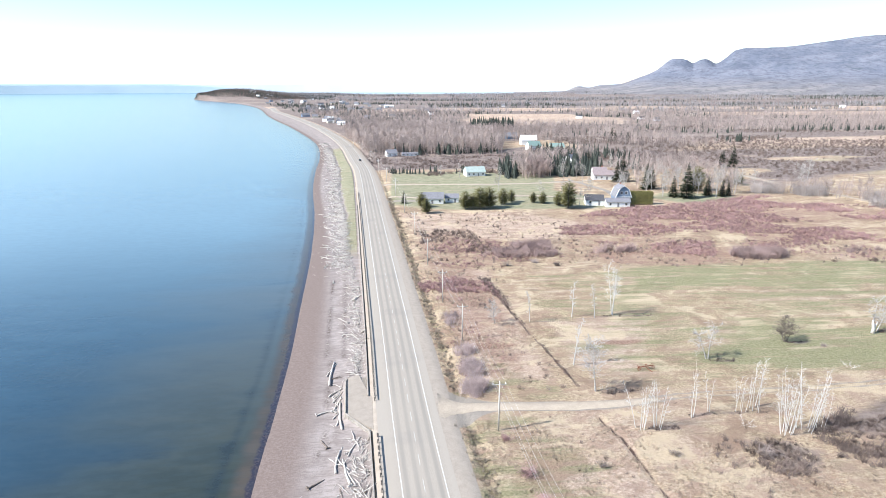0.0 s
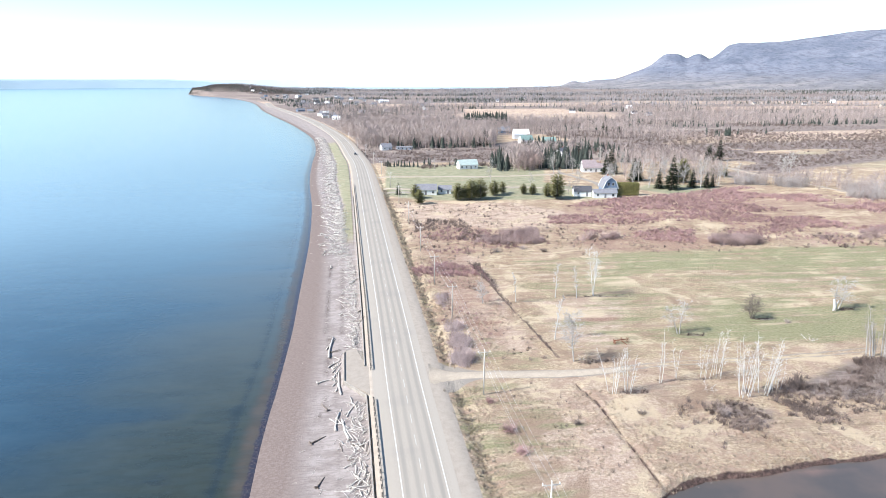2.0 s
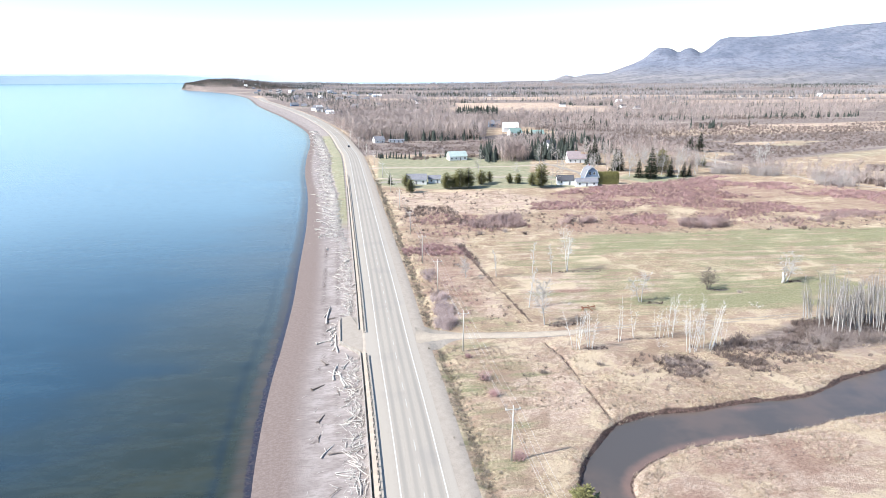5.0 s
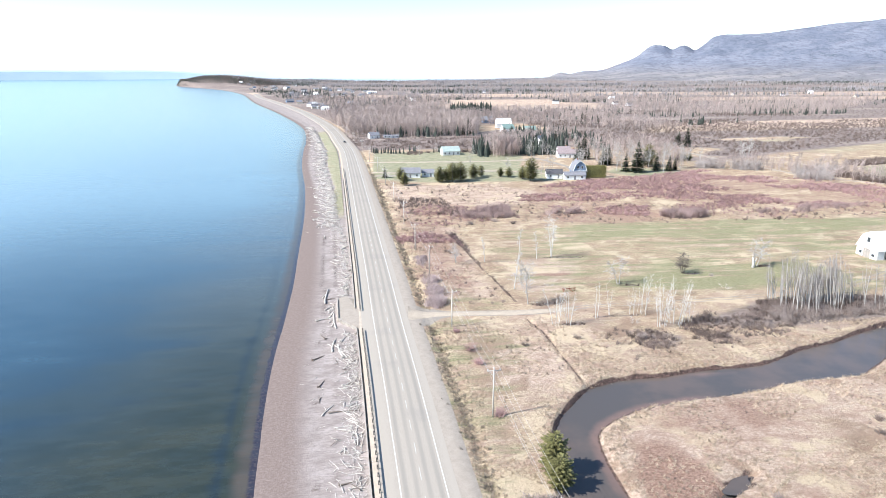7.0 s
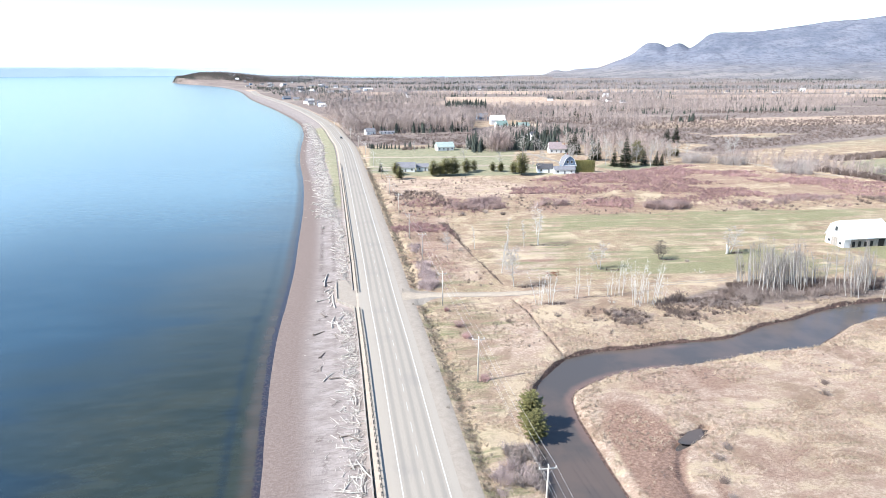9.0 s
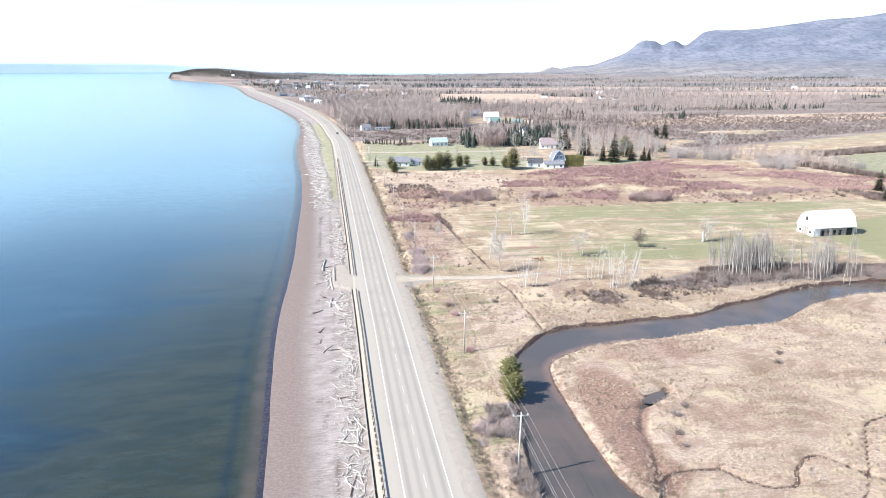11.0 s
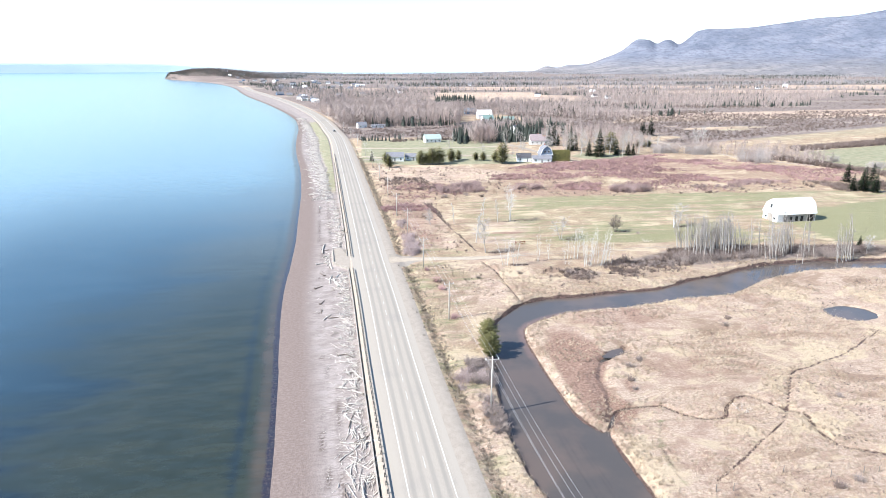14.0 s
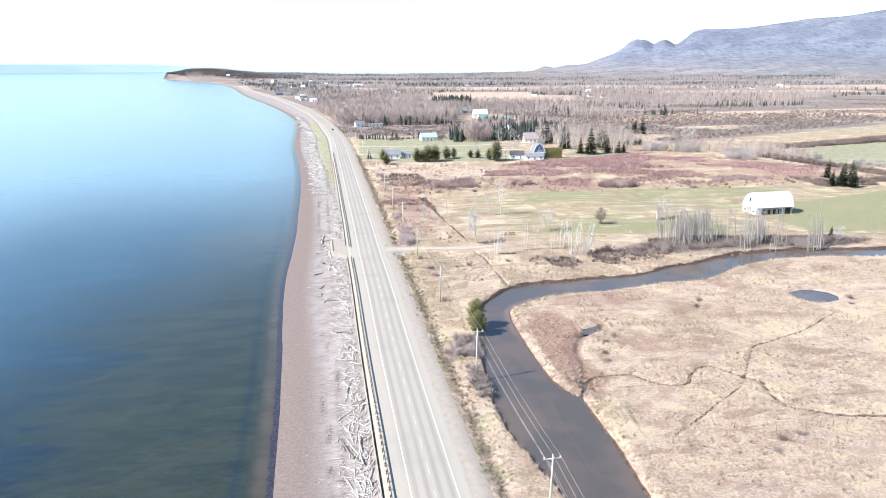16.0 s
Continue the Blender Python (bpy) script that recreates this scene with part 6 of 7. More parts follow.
stuff("grey_brush", BUSHES, [sow([(6, 250), (12, 200), (40, 212), (30, 250)], 1.5, 6, patchy(16, 48)),
                             sow([(25, 184), (28, 183), (31, 158), (29, 158)], 0.9, 7, patchy(8, 49, 0.35, 0.5)), sow([(28.6, 162), (29.8, 162), (36.4, 111), (35.4, 111)], 0.75, 17, patchy(5, 100, 0.42, 0.55)),
                             sow([(74, 92), (100, 92), (135, 92), (180, 94), (165, 99), (110, 102), (80, 96)], 0.85, 8, patchy(9, 50, 0.38, 0.52)),
                             sow([(52, 87), (60, 79), (85, 80), (95, 88), (75, 91)], 0.9, 9, patchy(7, 51, 0.5, 0.6)),
                             sow([(262, 300), (285, 240), (292, 212), (300, 215), (282, 300)], 1.3, 12), sow([(310, 324), (440, 362), (520, 395), (500, 402), (310, 336)], 1.4, 13),
                             sow([(225, 215), (290, 205), (300, 190), (235, 188)], 1.2, 28, patchy(12, 55, 0.35, 0.5)),
                             sow([(10, 420), (70, 440), (130, 420), (135, 405), (20, 410)], 2.0, 14, patchy(14, 54)), sow([(-14, 448), (150, 442), (150, 522), (-26, 532)], 2.1, 71, patchy(16, 96, 0.4, 0.55)),
                             sow([(0, 290), (8, 190), (30, 190), (236, 192), (236, 205), (100, 232), (60, 290)], 3.2, 48, patchy(10, 57, 0.45, 0.6)), sow([(10, 190), (13, 108), (34, 110), (31, 190)], 3.0, 49, patchy(8, 58, 0.42, 0.55)),
                             sow([(42, 90), (50, 72), (110, 84), (130, 90), (60, 92)], 2.0, 51, patchy(7, 59, 0.48, 0.58)), sow([(22, 100), (36, 100), (38, 70), (24, 66)], 3.0, 52, patchy(6, 60, 0.5, 0.6)),
                             sow([(180, 400), (260, 380), (520, 500), (1100, 760), (1100, 930), (220, 860), (150, 560)], 3.4, 3, lambda x, y: step(fractal(x * 0.35, y, 60, 91, 5), 0.46, 0.58) * 0.8 + 0.04), sow([(100, 96), (124, 97), (150, 95), (172, 93), (172, 99), (124, 104), (100, 104)], 0.62, 45),
                             sow([(70, 91), (76, 82), (96, 84), (105, 92), (90, 95)], 0.9, 46, patchy(6, 56, 0.45, 0.58))],
      [(0.8, 1.8), (0.6, 1.7), (0.3, 0.9), (0.8, 2.3), (0.6, 1.5), (1.5, 3.5), (2, 4), (1, 2.4), (1.5, 3), (0.7, 2.0), (0.5, 1.5), (0.4, 1.2), (0.4, 1.1), (0.3, 0.8), (1.0, 2.6), (0.8, 2.0), (0.5, 1.3)], M_GREYBRUSH, "tangled grey-brown leafless brush", "brush", 2)
stuff("dark_thicket", BUSHES, [sow([(100, 95), (124, 96), (150, 94), (172, 92), (172, 98), (124, 103), (100, 103)], 0.66, 61, patchy(7, 81, 0.4, 0.55)), sow([(70, 90), (78, 83), (100, 86), (104, 93), (88, 95)], 1.0, 62, patchy(5, 82, 0.46, 0.58)),
                               sow([(120, 200), (126, 196), (170, 190), (168, 197)], 1.0, 64, patchy(8, 84, 0.46, 0.55)), sow([(225, 200), (270, 192), (272, 200), (228, 208)], 1.1, 65, patchy(8, 85, 0.44, 0.54))],
      [(0.8, 2.2), (0.5, 1.4), (0.8, 1.8), (0.8, 2.0)], M_THICKET, "dark leafless thicket at the wood's edge", "brush", 13)
# real brush at tree feet, laid out dark to strengthen the shadow streaks
stuff("foot_brush", BUSHES, [sow(around(43.5, 108.2, 5, 1.0), 0.6, 81), sow(around(61, 148.8, 8, 0.8), 0.7, 82), sow(around(72.5, 120.6, 3.6, 0.8), 0.6, 83), sow(around(95.5, 129.2, 3.4, 0.8), 0.6, 84),
                              sow(around(121.5, 133.2, 3.6, 0.9), 0.6, 85), sow(around(47, 94.1, 3.4, 0.7), 0.6, 86), sow(around(61, 98.4, 8, 0.6), 0.7, 87), sow([(58, 90), (67, 90), (72.5, 85), (67, 79.5), (60, 80)], 0.7, 88, patchy(5, 101, 0.38, 0.52))],
      [(0.3, 0.8), (0.2, 0.6), (0.3, 0.7), (0.3, 0.7), (0.3, 0.8), (0.3, 0.8), (0.2, 0.6), (0.25, 0.65)], M_THICKET, "dark tangled scrub, mostly drawn along tree shadow streaks", "brush", 17)
stuff("marsh_sedge", BUSHES, [sow([(80, 20), (88, 26), (128, 38), (150, 20), (125, -20), (70, -28), (48, -24), (52, -14), (74, -6), (80, 6)], 1.25, 96, patchy(7, 108, 0.44, 0.6)), sow([(46, 52), (60, 55), (100, 61), (140, 78), (150, 66), (120, 52), (80, 44), (58, 42)], 1.5, 97, patchy(6, 109, 0.48, 0.62)),
                              sow([(42, 12), (45, 14), (47, 26), (50, 40), (44, 42), (39, 28)], 1.1, 98, patchy(4, 110, 0.4, 0.55))],
      [(0.2, 0.6), (0.2, 0.65), (0.2, 0.5)], M_GREYBRUSH, "low brown sedge stubble over the dry marsh", "sedge", 21)
stuff("misty_thicket", FINE, [sow([(98, 89), (124, 92), (150, 90), (176, 90), (172, 96), (124, 98), (98, 98)], 1.2, 69, patchy(9, 94, 0.36, 0.5)), sow([(76, 86), (98, 86), (100, 92), (82, 94)], 1.6, 70, patchy(7, 95, 0.42, 0.55))], [(1.8, 3.4), (1.2, 2.4)], M_MAUVE, "misty mauve-grey thicket along the river", "brush", 14)
stuff("bank_brush", BUSHES, [sow([(20.6, 6), (23.2, 6), (25.2, 33), (20, 33)], 0.42, 10, patchy(4, 52, 0.35, 0.5))], (0.6, 1.8), M_MAUVE, "pale mauve-grey leafless brush on the bank", "brush", 11)
stuff("ditch_weeds", BUSHES, [(lambda yy, o: (road_x(yy) + o - 0.4, yy))(np.concatenate([np.random.RandomState(3).uniform(-40, 98, 1000), np.random.RandomState(9).uniform(111, 330, 1600)]), np.random.RandomState(6).normal(10.7, 0.9, 2600))],
      (0.3, 0.85), M_WEED, "rough brown and olive weeds in the roadside ditch", "weeds", 10)
FUZZ = [bush_template(60, 270 + k, 0.55, 0.0065) for k in range(5)]
GROVE_A = [(204, 338), (212, 322), (228, 316), (246, 300), (238, 272), (256, 268), (290, 262), (300, 290), (272, 330), (244, 350)]
stuff("bare_grove", FUZZ, [sow(around(213, 331, 9, 5), 2.3, 66), sow(around(232, 322, 8, 6), 2.3, 16), sow(around(262, 300, 14, 7), 2.6, 19), sow(around(250, 284, 9, 8), 2.6, 20), sow([(285, 262), (330, 225), (360, 235), (300, 282)], 3.0, 67, patchy(14, 92, 0.42, 0.52))],
      [(4, 9.5), (4, 9), (3, 9), (3, 8), (2.5, 6)], M_PALETWIG, "pale misty clumps of fine leafless alders", "grove", 3)
stuff("grove_trees", FAR, [sow(GROVE_A, 4.2, 15, patchy(22, 90, 0.38, 0.52)), sow(GROVE_A, 6.5, 18)], [(4, 9), (6, 12)], M_WOODS, "grey leafless alders standing in a loose grove", "grove", 19)

# single shrubs that stand apart
SHRUB = [fast_mesh("shrub", *bush_template(90, 250 + k, 1.0, 0.02), M_MAUVE if k < 2 else M_GREYBRUSH) for k in range(3)] + [fast_mesh("shrub", *bush_template(90, 255, 1.0, 0.02), M_REDTWIG)]
for x, y, sc, k in ((20.6, 55.6, 2.0, 3), (17.6, 93, 1.6, 3), (19, 83, 2.6, 3), (20, 76, 2.2, 3), (32, 84, 1.5, 0), (45, 86, 1.4, 1), (60, 85, 2.2, 0), (69, 93, 1.3, 2), (36.5, 197, 2.4, 0), (47, 200, 2.2, 1), (54, 196, 2, 2), (100, 126, 1.2, 0), (85, 43, 1.6, 1), (88, 47, 1.4, 2), (130, 44, 1.8, 0), (127, 40, 1.4, 1),
                    (57, 29, 1.5, 0), (54, 26.5, 1.5, 1), (51.6, 21, 1.4, 2), (50.8, 17.5, 1.2, 0), (88.5, 10, 1.2, 1), (69, -14, 1.6, 2), (73, -13, 1.4, 0), (66, -17, 1.3, 1)):
    z = float(ground_height(np.array([x]), np.array([y]))[0])
    ob = new("shrub", SHRUB[k])
    ob.matrix_world = pose(x, y, z - 0.05, 0, 0, x * 40) @ Matrix.Diagonal((sc * 1.1, sc * 1.1, sc * 0.85, 1))
    tagged(ob, "low reddish leafless shrub in dry grass" if k == 3 else "low grey-brown leafless shrub in dry grass", "shrub", "scattered shrubs")

# bare woods and conifers, near to far
W_A = [(-22, 538), (95, 540), (118, 660), (60, 800), (-40, 900), (-60, 760)]
W_B = [(80, 396), (104, 398), (112, 440), (150, 470), (176, 500), (100, 486), (82, 440)]
W_C = [(140, 345), (192, 325), (215, 360), (225, 450), (175, 470), (150, 420)]
W_D = [(120, 640), (330, 560), (300, 720), (330, 850), (110, 860)]


def far_density(x, y):
    f = fractal(x * 0.45, y, 260, 61, 4)
    band = step(y + 0.12 * x, 880, 960) * step(-(y + 0.05 * x), -1650, -1450) * step(x, 300, 420)
    return np.clip(0.12 + 0.88 * step(f, 0.40, 0.52) + 0.6 * band, 0, 1) * (1 - zone_far(x, y)) * step(x - road_x(y), 12, 30)


def zone_far(x, y):
    out = np.zeros(x.shape)
    for poly in ([(110, 900), (380, 930), (430, 1120), (170, 1180), (100, 1060)], [(230, 520), (900, 620), (1100, 820), (300, 740), (200, 660)], [(500, 1500), (1400, 1300), (1500, 1450), (600, 1700)]):
        out = np.maximum(out, step(-signed(x, y, poly), -10, 20))
    for fx, fy, fw, fd in FIELDS:
        out = np.maximum(out, step(-np.maximum(np.abs(x - fx) / fw, np.abs(y - fy) / fd), -1.05, -0.98))
    return out


FAR_LAND = [(-60, 680), (-80, 900), (-130, 1100), (-270, 1650), (-420, 2150), (-620, 2600), (-780, 3000), (-850, 3600), (3300, 3600), (1500, 1500), (560, 700), (240, 640)]
MID_LAND = [(-60, 680), (-80, 900), (-130, 1100), (-200, 1350), (1250, 1350), (560, 700), (240, 640)]
stuff("far_woods", FAINT, [sow(FAR_LAND, 12.5, 44, lambda x, y: far_density(x, y) * (y > 1300))], (7, 14), M_FARWOODS, "leafless woods on the distant plain greyed by painted haze", "woods", 9)
stuff("larch_woods", FAR, [sow([(84, 390), (104, 396), (106, 428), (90, 430)], 2.6, 90), sow([(-10, 408), (40, 430), (130, 470), (96, 530), (-24, 524), (-14, 440)], 6.0, 91, patchy(24, 104, 0.44, 0.58)), sow([(150, 405), (230, 380), (236, 420), (225, 470), (160, 440)], 5.0, 92, patchy(18, 105, 0.4, 0.55))],
      [(8, 13), (2.5, 5.5), (5, 9)], M_LARCH, "reddish-brown leafless larches and saplings", "woods", 18)
stuff("bare_woods", FAR, [sow(W_A, 3.3, 20), sow(W_B, 4.0, 21), sow(W_C, 6.5, 22), sow(W_D, 6.0, 23, patchy(60, 62, 0.3, 0.5)), sow(MID_LAND, 8.5, 24, far_density)],
      [(9, 16), (9, 14), (8, 14), (6, 11), (6, 12)], M_WOODS, "grey-brown leafless woods across the plain", "woods", 4)
BANDS = [(715, 1055, 62, 14), (595, 795, 95, 12), (640, 900, 60, 10), (190, 1650, 100, 24), (450, 1735, 120, 20), (500, 1150, 160, 18), (850, 1450, 260, 26), (100, 1260, 90, 20), (1300, 1720, 380, 32), (300, 1760, 210, 26), (-90, 1900, 120, 24), (600, 2380, 380, 36), (60, 2250, 260, 30), (1100, 1080, 180, 18), (1900, 2350, 420, 40)]
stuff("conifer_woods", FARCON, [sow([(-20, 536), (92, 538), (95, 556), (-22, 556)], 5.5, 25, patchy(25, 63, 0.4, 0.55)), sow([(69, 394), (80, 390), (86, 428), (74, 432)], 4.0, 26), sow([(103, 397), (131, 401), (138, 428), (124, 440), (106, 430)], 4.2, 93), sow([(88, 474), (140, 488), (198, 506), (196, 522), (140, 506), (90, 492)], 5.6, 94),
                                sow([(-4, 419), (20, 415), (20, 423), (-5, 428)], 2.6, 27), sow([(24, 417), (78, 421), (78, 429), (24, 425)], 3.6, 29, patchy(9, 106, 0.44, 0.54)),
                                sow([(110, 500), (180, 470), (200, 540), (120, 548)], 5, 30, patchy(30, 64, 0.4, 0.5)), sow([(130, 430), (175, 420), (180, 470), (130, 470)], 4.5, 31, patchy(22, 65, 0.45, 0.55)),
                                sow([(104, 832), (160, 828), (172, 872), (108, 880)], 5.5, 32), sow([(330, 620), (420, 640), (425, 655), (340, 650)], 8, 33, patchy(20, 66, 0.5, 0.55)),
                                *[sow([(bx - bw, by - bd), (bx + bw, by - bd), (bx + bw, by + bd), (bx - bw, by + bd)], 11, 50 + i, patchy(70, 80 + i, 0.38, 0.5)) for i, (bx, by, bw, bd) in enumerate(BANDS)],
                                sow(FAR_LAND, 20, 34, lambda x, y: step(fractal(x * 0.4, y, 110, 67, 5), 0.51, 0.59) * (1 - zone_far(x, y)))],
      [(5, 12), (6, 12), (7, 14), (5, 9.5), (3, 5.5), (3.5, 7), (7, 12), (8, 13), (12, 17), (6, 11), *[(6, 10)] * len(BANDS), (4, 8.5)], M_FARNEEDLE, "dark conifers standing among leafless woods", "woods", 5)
BLUFF = [(-860, 2560), (-720, 2420), (-560, 2300), (-380, 2250), (-250, 2400), (-250, 2800), (-860, 2950)]
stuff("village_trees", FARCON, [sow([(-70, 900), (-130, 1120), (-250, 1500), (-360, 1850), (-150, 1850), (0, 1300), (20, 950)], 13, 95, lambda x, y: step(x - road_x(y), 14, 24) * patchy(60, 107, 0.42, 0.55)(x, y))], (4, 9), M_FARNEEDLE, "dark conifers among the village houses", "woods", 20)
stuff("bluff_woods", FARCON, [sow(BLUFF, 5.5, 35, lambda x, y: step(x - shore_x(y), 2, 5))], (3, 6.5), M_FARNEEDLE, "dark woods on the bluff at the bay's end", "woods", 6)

stuff("bluff_thicket", FAR, [sow([(-830, 2640), (-700, 2450), (-560, 2330), (-400, 2150), (-300, 2300), (-400, 2700)], 5.5, 47, lambda x, y: step(x - shore_x(y), 2, 5))], (4, 8), M_GREYBRUSH, "grey thicket on the steep bluff", "woods", 12)
# dry grass standing proud of the ground
stuff("dry_grass", TUFTS, [sow([(41, 2), (36, 30), (37, 47), (60, 57), (100, 62), (130, 76), (190, 74), (150, 30), (125, -15), (80, -40), (43, -40)], 0.60, 36, patchy(9, 71, 0.40, 0.56)),
                           sow([(24, 72), (41, 65), (70, 71), (110, 82), (135, 90), (100, 90), (60, 84), (40, 96), (22, 98)], 0.66, 37, patchy(6, 72, 0.38, 0.55)),
                           sow([(12, 100), (15, 40), (20, -10), (26, -50), (31, -40), (23.5, 0), (24, 40), (22, 98)], 0.56, 38, patchy(5, 73, 0.38, 0.56)),
                           sow([(12, 108), (32, 110), (30, 195), (8, 195)], 0.72, 39, patchy(9, 74, 0.4, 0.56)),
                           sow([(10, 200), (50, 198), (235, 192), (235, 205), (120, 230), (60, 285), (0, 285)], 1.3, 40, patchy(9, 75, 0.42, 0.6))],
      [(0.35, 0.95), (0.35, 0.9), (0.3, 0.8), (0.35, 0.9), (0.5, 1.2)], M_STRAW, "standing tufts of dry straw-coloured grass", "grass", 7)
rc = rounded(RIVER_INNER, 30)
ro = rounded(RIVER_OUTER, 30)
r_ = np.random.RandomState(4)
bankpts = np.concatenate([rc + r_.normal(0, 1.2, rc.shape) + [1.6, -1.2], ro + r_.normal(0, 0.8, ro.shape) + [-1.0, 1.2],
                          rc + r_.normal(0, 1.8, rc.shape) + [2.2, -2.0], rc + r_.normal(0, 1.4, rc.shape) + [2.0, -1.8]])
ok = signed(bankpts[:, 0], bankpts[:, 1], river_poly) > 0.5
ok &= (bankpts[:, 1] > -60)
stuff("bank_grass", TUFTS, [(bankpts[ok, 0], bankpts[ok, 1])], (0.5, 1.1), M_STRAW, "pale rank grass along the river banks", "grass", 8)


# ---------------------------------------------------------------- buildings
def window(parent, x, y, z, w, h, yaw):
    """A framed pane set on a wall that faces -y when yaw is 0."""
    bm = bmesh.new()
    f = 0.09
    for b in ((-w / 2, w / 2, h / 2 - f, h / 2), (-w / 2, w / 2, -h / 2, -h / 2 + f), (-w / 2, -w / 2 + f, -h / 2 + f, h / 2 - f), (w / 2 - f, w / 2, -h / 2 + f, h / 2 - f)):
        box(bm, b[0], b[1], -0.06, 0.03, b[2], b[3])
    ob = part("window", bm, M_WHITE, parent)
    ob.matrix_basis = pose(x, y, z, 0, 0, yaw)
    part("pane", boxed(-w / 2 + f, w / 2 - f, -0.03, 0.02, -h / 2 + f, h / 2 - f), M_GLASS, ob)
    return ob


def house(name, x, y, yaw, w, d, eave, ridge, wall, roof, label, category="house", group="", gambrel=False, windows=True, storeys=1, chimney=True, door=True):
    """A house of width w along its front (facing -y), with a ridge along the width."""
    z = float(ground_height(np.array([x]), np.array([y]))[0])
    root = anchor(name, pose(x, y, z, 0, 0, yaw), label, category, group)
    hw, hd = w / 2, d / 2
    if gambrel:
        prof = [(-hd, eave), (-hd * 0.66, eave + (ridge - eave) * 0.68), (0, ridge), (hd * 0.66, eave + (ridge - eave) * 0.68), (hd, eave)]
    else:
        prof = [(-hd, eave), (0, ridge), (hd, eave)]
    out = [(-hd, -0.4)] + prof + [(hd, -0.4)]
    vs = [(sx * hw, a, b) for sx in (-1, 1) for a, b in out]
    n = len(out)
    fs = [tuple(range(n))[::-1], tuple(range(n, 2 * n))] + [(i, (i + 1) % n, n + (i + 1) % n, n + i) for i in range(n)]
    body = mesh_object("wall", vs, fs, wall, root)
    # roof shell with thickness and overhang
    ov, th = 0.35, 0.14
    ext = list(prof)
    s0 = (prof[1][1] - prof[0][1]) / (prof[1][0] - prof[0][0])
    ext[0] = (prof[0][0] - ov, prof[0][1] - ov * min(s0, 1.2))
    ext[-1] = (prof[-1][0] + ov, prof[-1][1] - ov * min(s0, 1.2))
    lo = [(a, b + 0.02) for a, b in ext]
    hi = [(a * 1.01, b + 0.02 + th) for a, b in ext]
    ring = lo + hi[::-1]
    m = len(ring)
    vs = [(sx * (hw + ov), a, b) for sx in (-1, 1) for a, b in ring]
    fs = [(i, (i + 1) % m, m + (i + 1) % m, m + i) for i in range(m)]
    k = len(lo)
    fs += [(i, i + 1, m - 2 - i, m - 1 - i)[::-1] for i in range(k - 1)] + [(m + i, m + i + 1, 2 * m - 2 - i, 2 * m - 1 - i) for i in range(k - 1)]
    rf = mesh_object("roof", vs, fs, roof, root)
    if chimney:
        ch = part("chimney", bevel_all(boxed(-0.35, 0.35, -0.3, 0.3, -1.2, 0.9), 0.03), M_BRICK, rf)
        ch.matrix_basis = pose(hw * 0.4, 0.2, ridge)
    if windows:
        count = max(2, int(w / 3.2))
        for st in range(storeys):
            for i in range(count):
                wx = -hw + w * (i + 0.5) / count
                if door and st == 0 and i == count // 2:
                    continue
                window(root, wx, -hd - 0.02, 1.5 + 2.7 * st, 1.15, 1.25, 0)
        for i in range(max(1, int(d / 4))):
            for st in range(storeys):
                wy = -hd + d * (i + 0.5) / max(1, int(d / 4))
                window(root, -hw - 0.02, wy, 1.5 + 2.7 * st, 1.0, 1.2, -90)
                window(root, hw + 0.02, wy, 1.5 + 2.7 * st, 1.0, 1.2, 90)
    if door:
        wx = -hw + w * (max(2, int(w / 3.2)) // 2 + 0.5) / max(2, int(w / 3.2))
        dr = part("door", boxed(wx - 0.48, wx + 0.48, -hd - 0.05, -hd + 0.02, 0.0, 2.05), M_GREYROOF, root)
        part("door_handle", boxed(wx + 0.34, wx + 0.40, -hd - 0.10, -hd - 0.05, 0.95, 1.08), M_STEEL, dr)
    return root


# the big white barn in the field
barn = house("barn", 170.7, 139.9, 4, 17.5, 8.4, 3.4, 8.7, M_WHITE, M_WHITEROOF, "large white gambrel barn with grey board side", "barn", gambrel=True, windows=False, chimney=False, door=False)
side = part("side_wall", boxed(-6.0, 8.5, -4.27, -4.21, -0.2, 3.2), M_BARNWOOD, barn, "weathered grey boards")
# dark slabs on the boards stand in for the shade inside the stalls
for k, (a, b) in enumerate(((-5.5, -4.3), (-3.0, -1.9), (-0.6, 0.6), (1.8, 3.0), (5.2, 7.6))):
    part("stall_opening", boxed(a, b, -4.33, -4.26, 0.2 if k < 4 else -0.1, 2.2 if k < 4 else 2.7), M_DARK, side)
for y_, z_, w_, h_ in ((-2.6, 1.3, 1.3, 1.1), (2.4, 1.3, 1.3, 1.1), (0.0, 6.0, 1.4, 1.8)):
    window(barn, -8.77, y_, z_, w_, h_, -90)
dr = part("barn_door", boxed(-8.83, -8.76, -1.4, 1.4, -0.1, 3.0), M_BARNWOOD, barn)

# houses among the trees
house("house", 115.8, 303.5, 86, 9.0, 7.6, 4.2, 9.8, M_BLUE, M_GREYROOF, "tall blue gambrel house with white trim", gambrel=True, storeys=2)
blue_house = bpy.data.objects["house"]
for sx_ in (-4.9, 4.9):
    s = Soup()
    s.tube([(sx_, -4.15, 3.9), (sx_, -2.5, 8.05), (sx_, 0, 9.9), (sx_, 2.5, 8.05), (sx_, 4.15, 3.9)], [0.2] * 5, 4)
    ob = new("roof_trim", s.mesh("roof_trim", M_WHITE))
    ob.parent = blue_house
    s = Soup()
    s.tube([(sx_ * 0.94, -3.8, 4.2), (sx_ * 0.94, 3.8, 4.2)], [0.2, 0.2], 4)
    ob = new("gable_trim", s.mesh("gable_trim", M_WHITE))
    ob.parent = blue_house
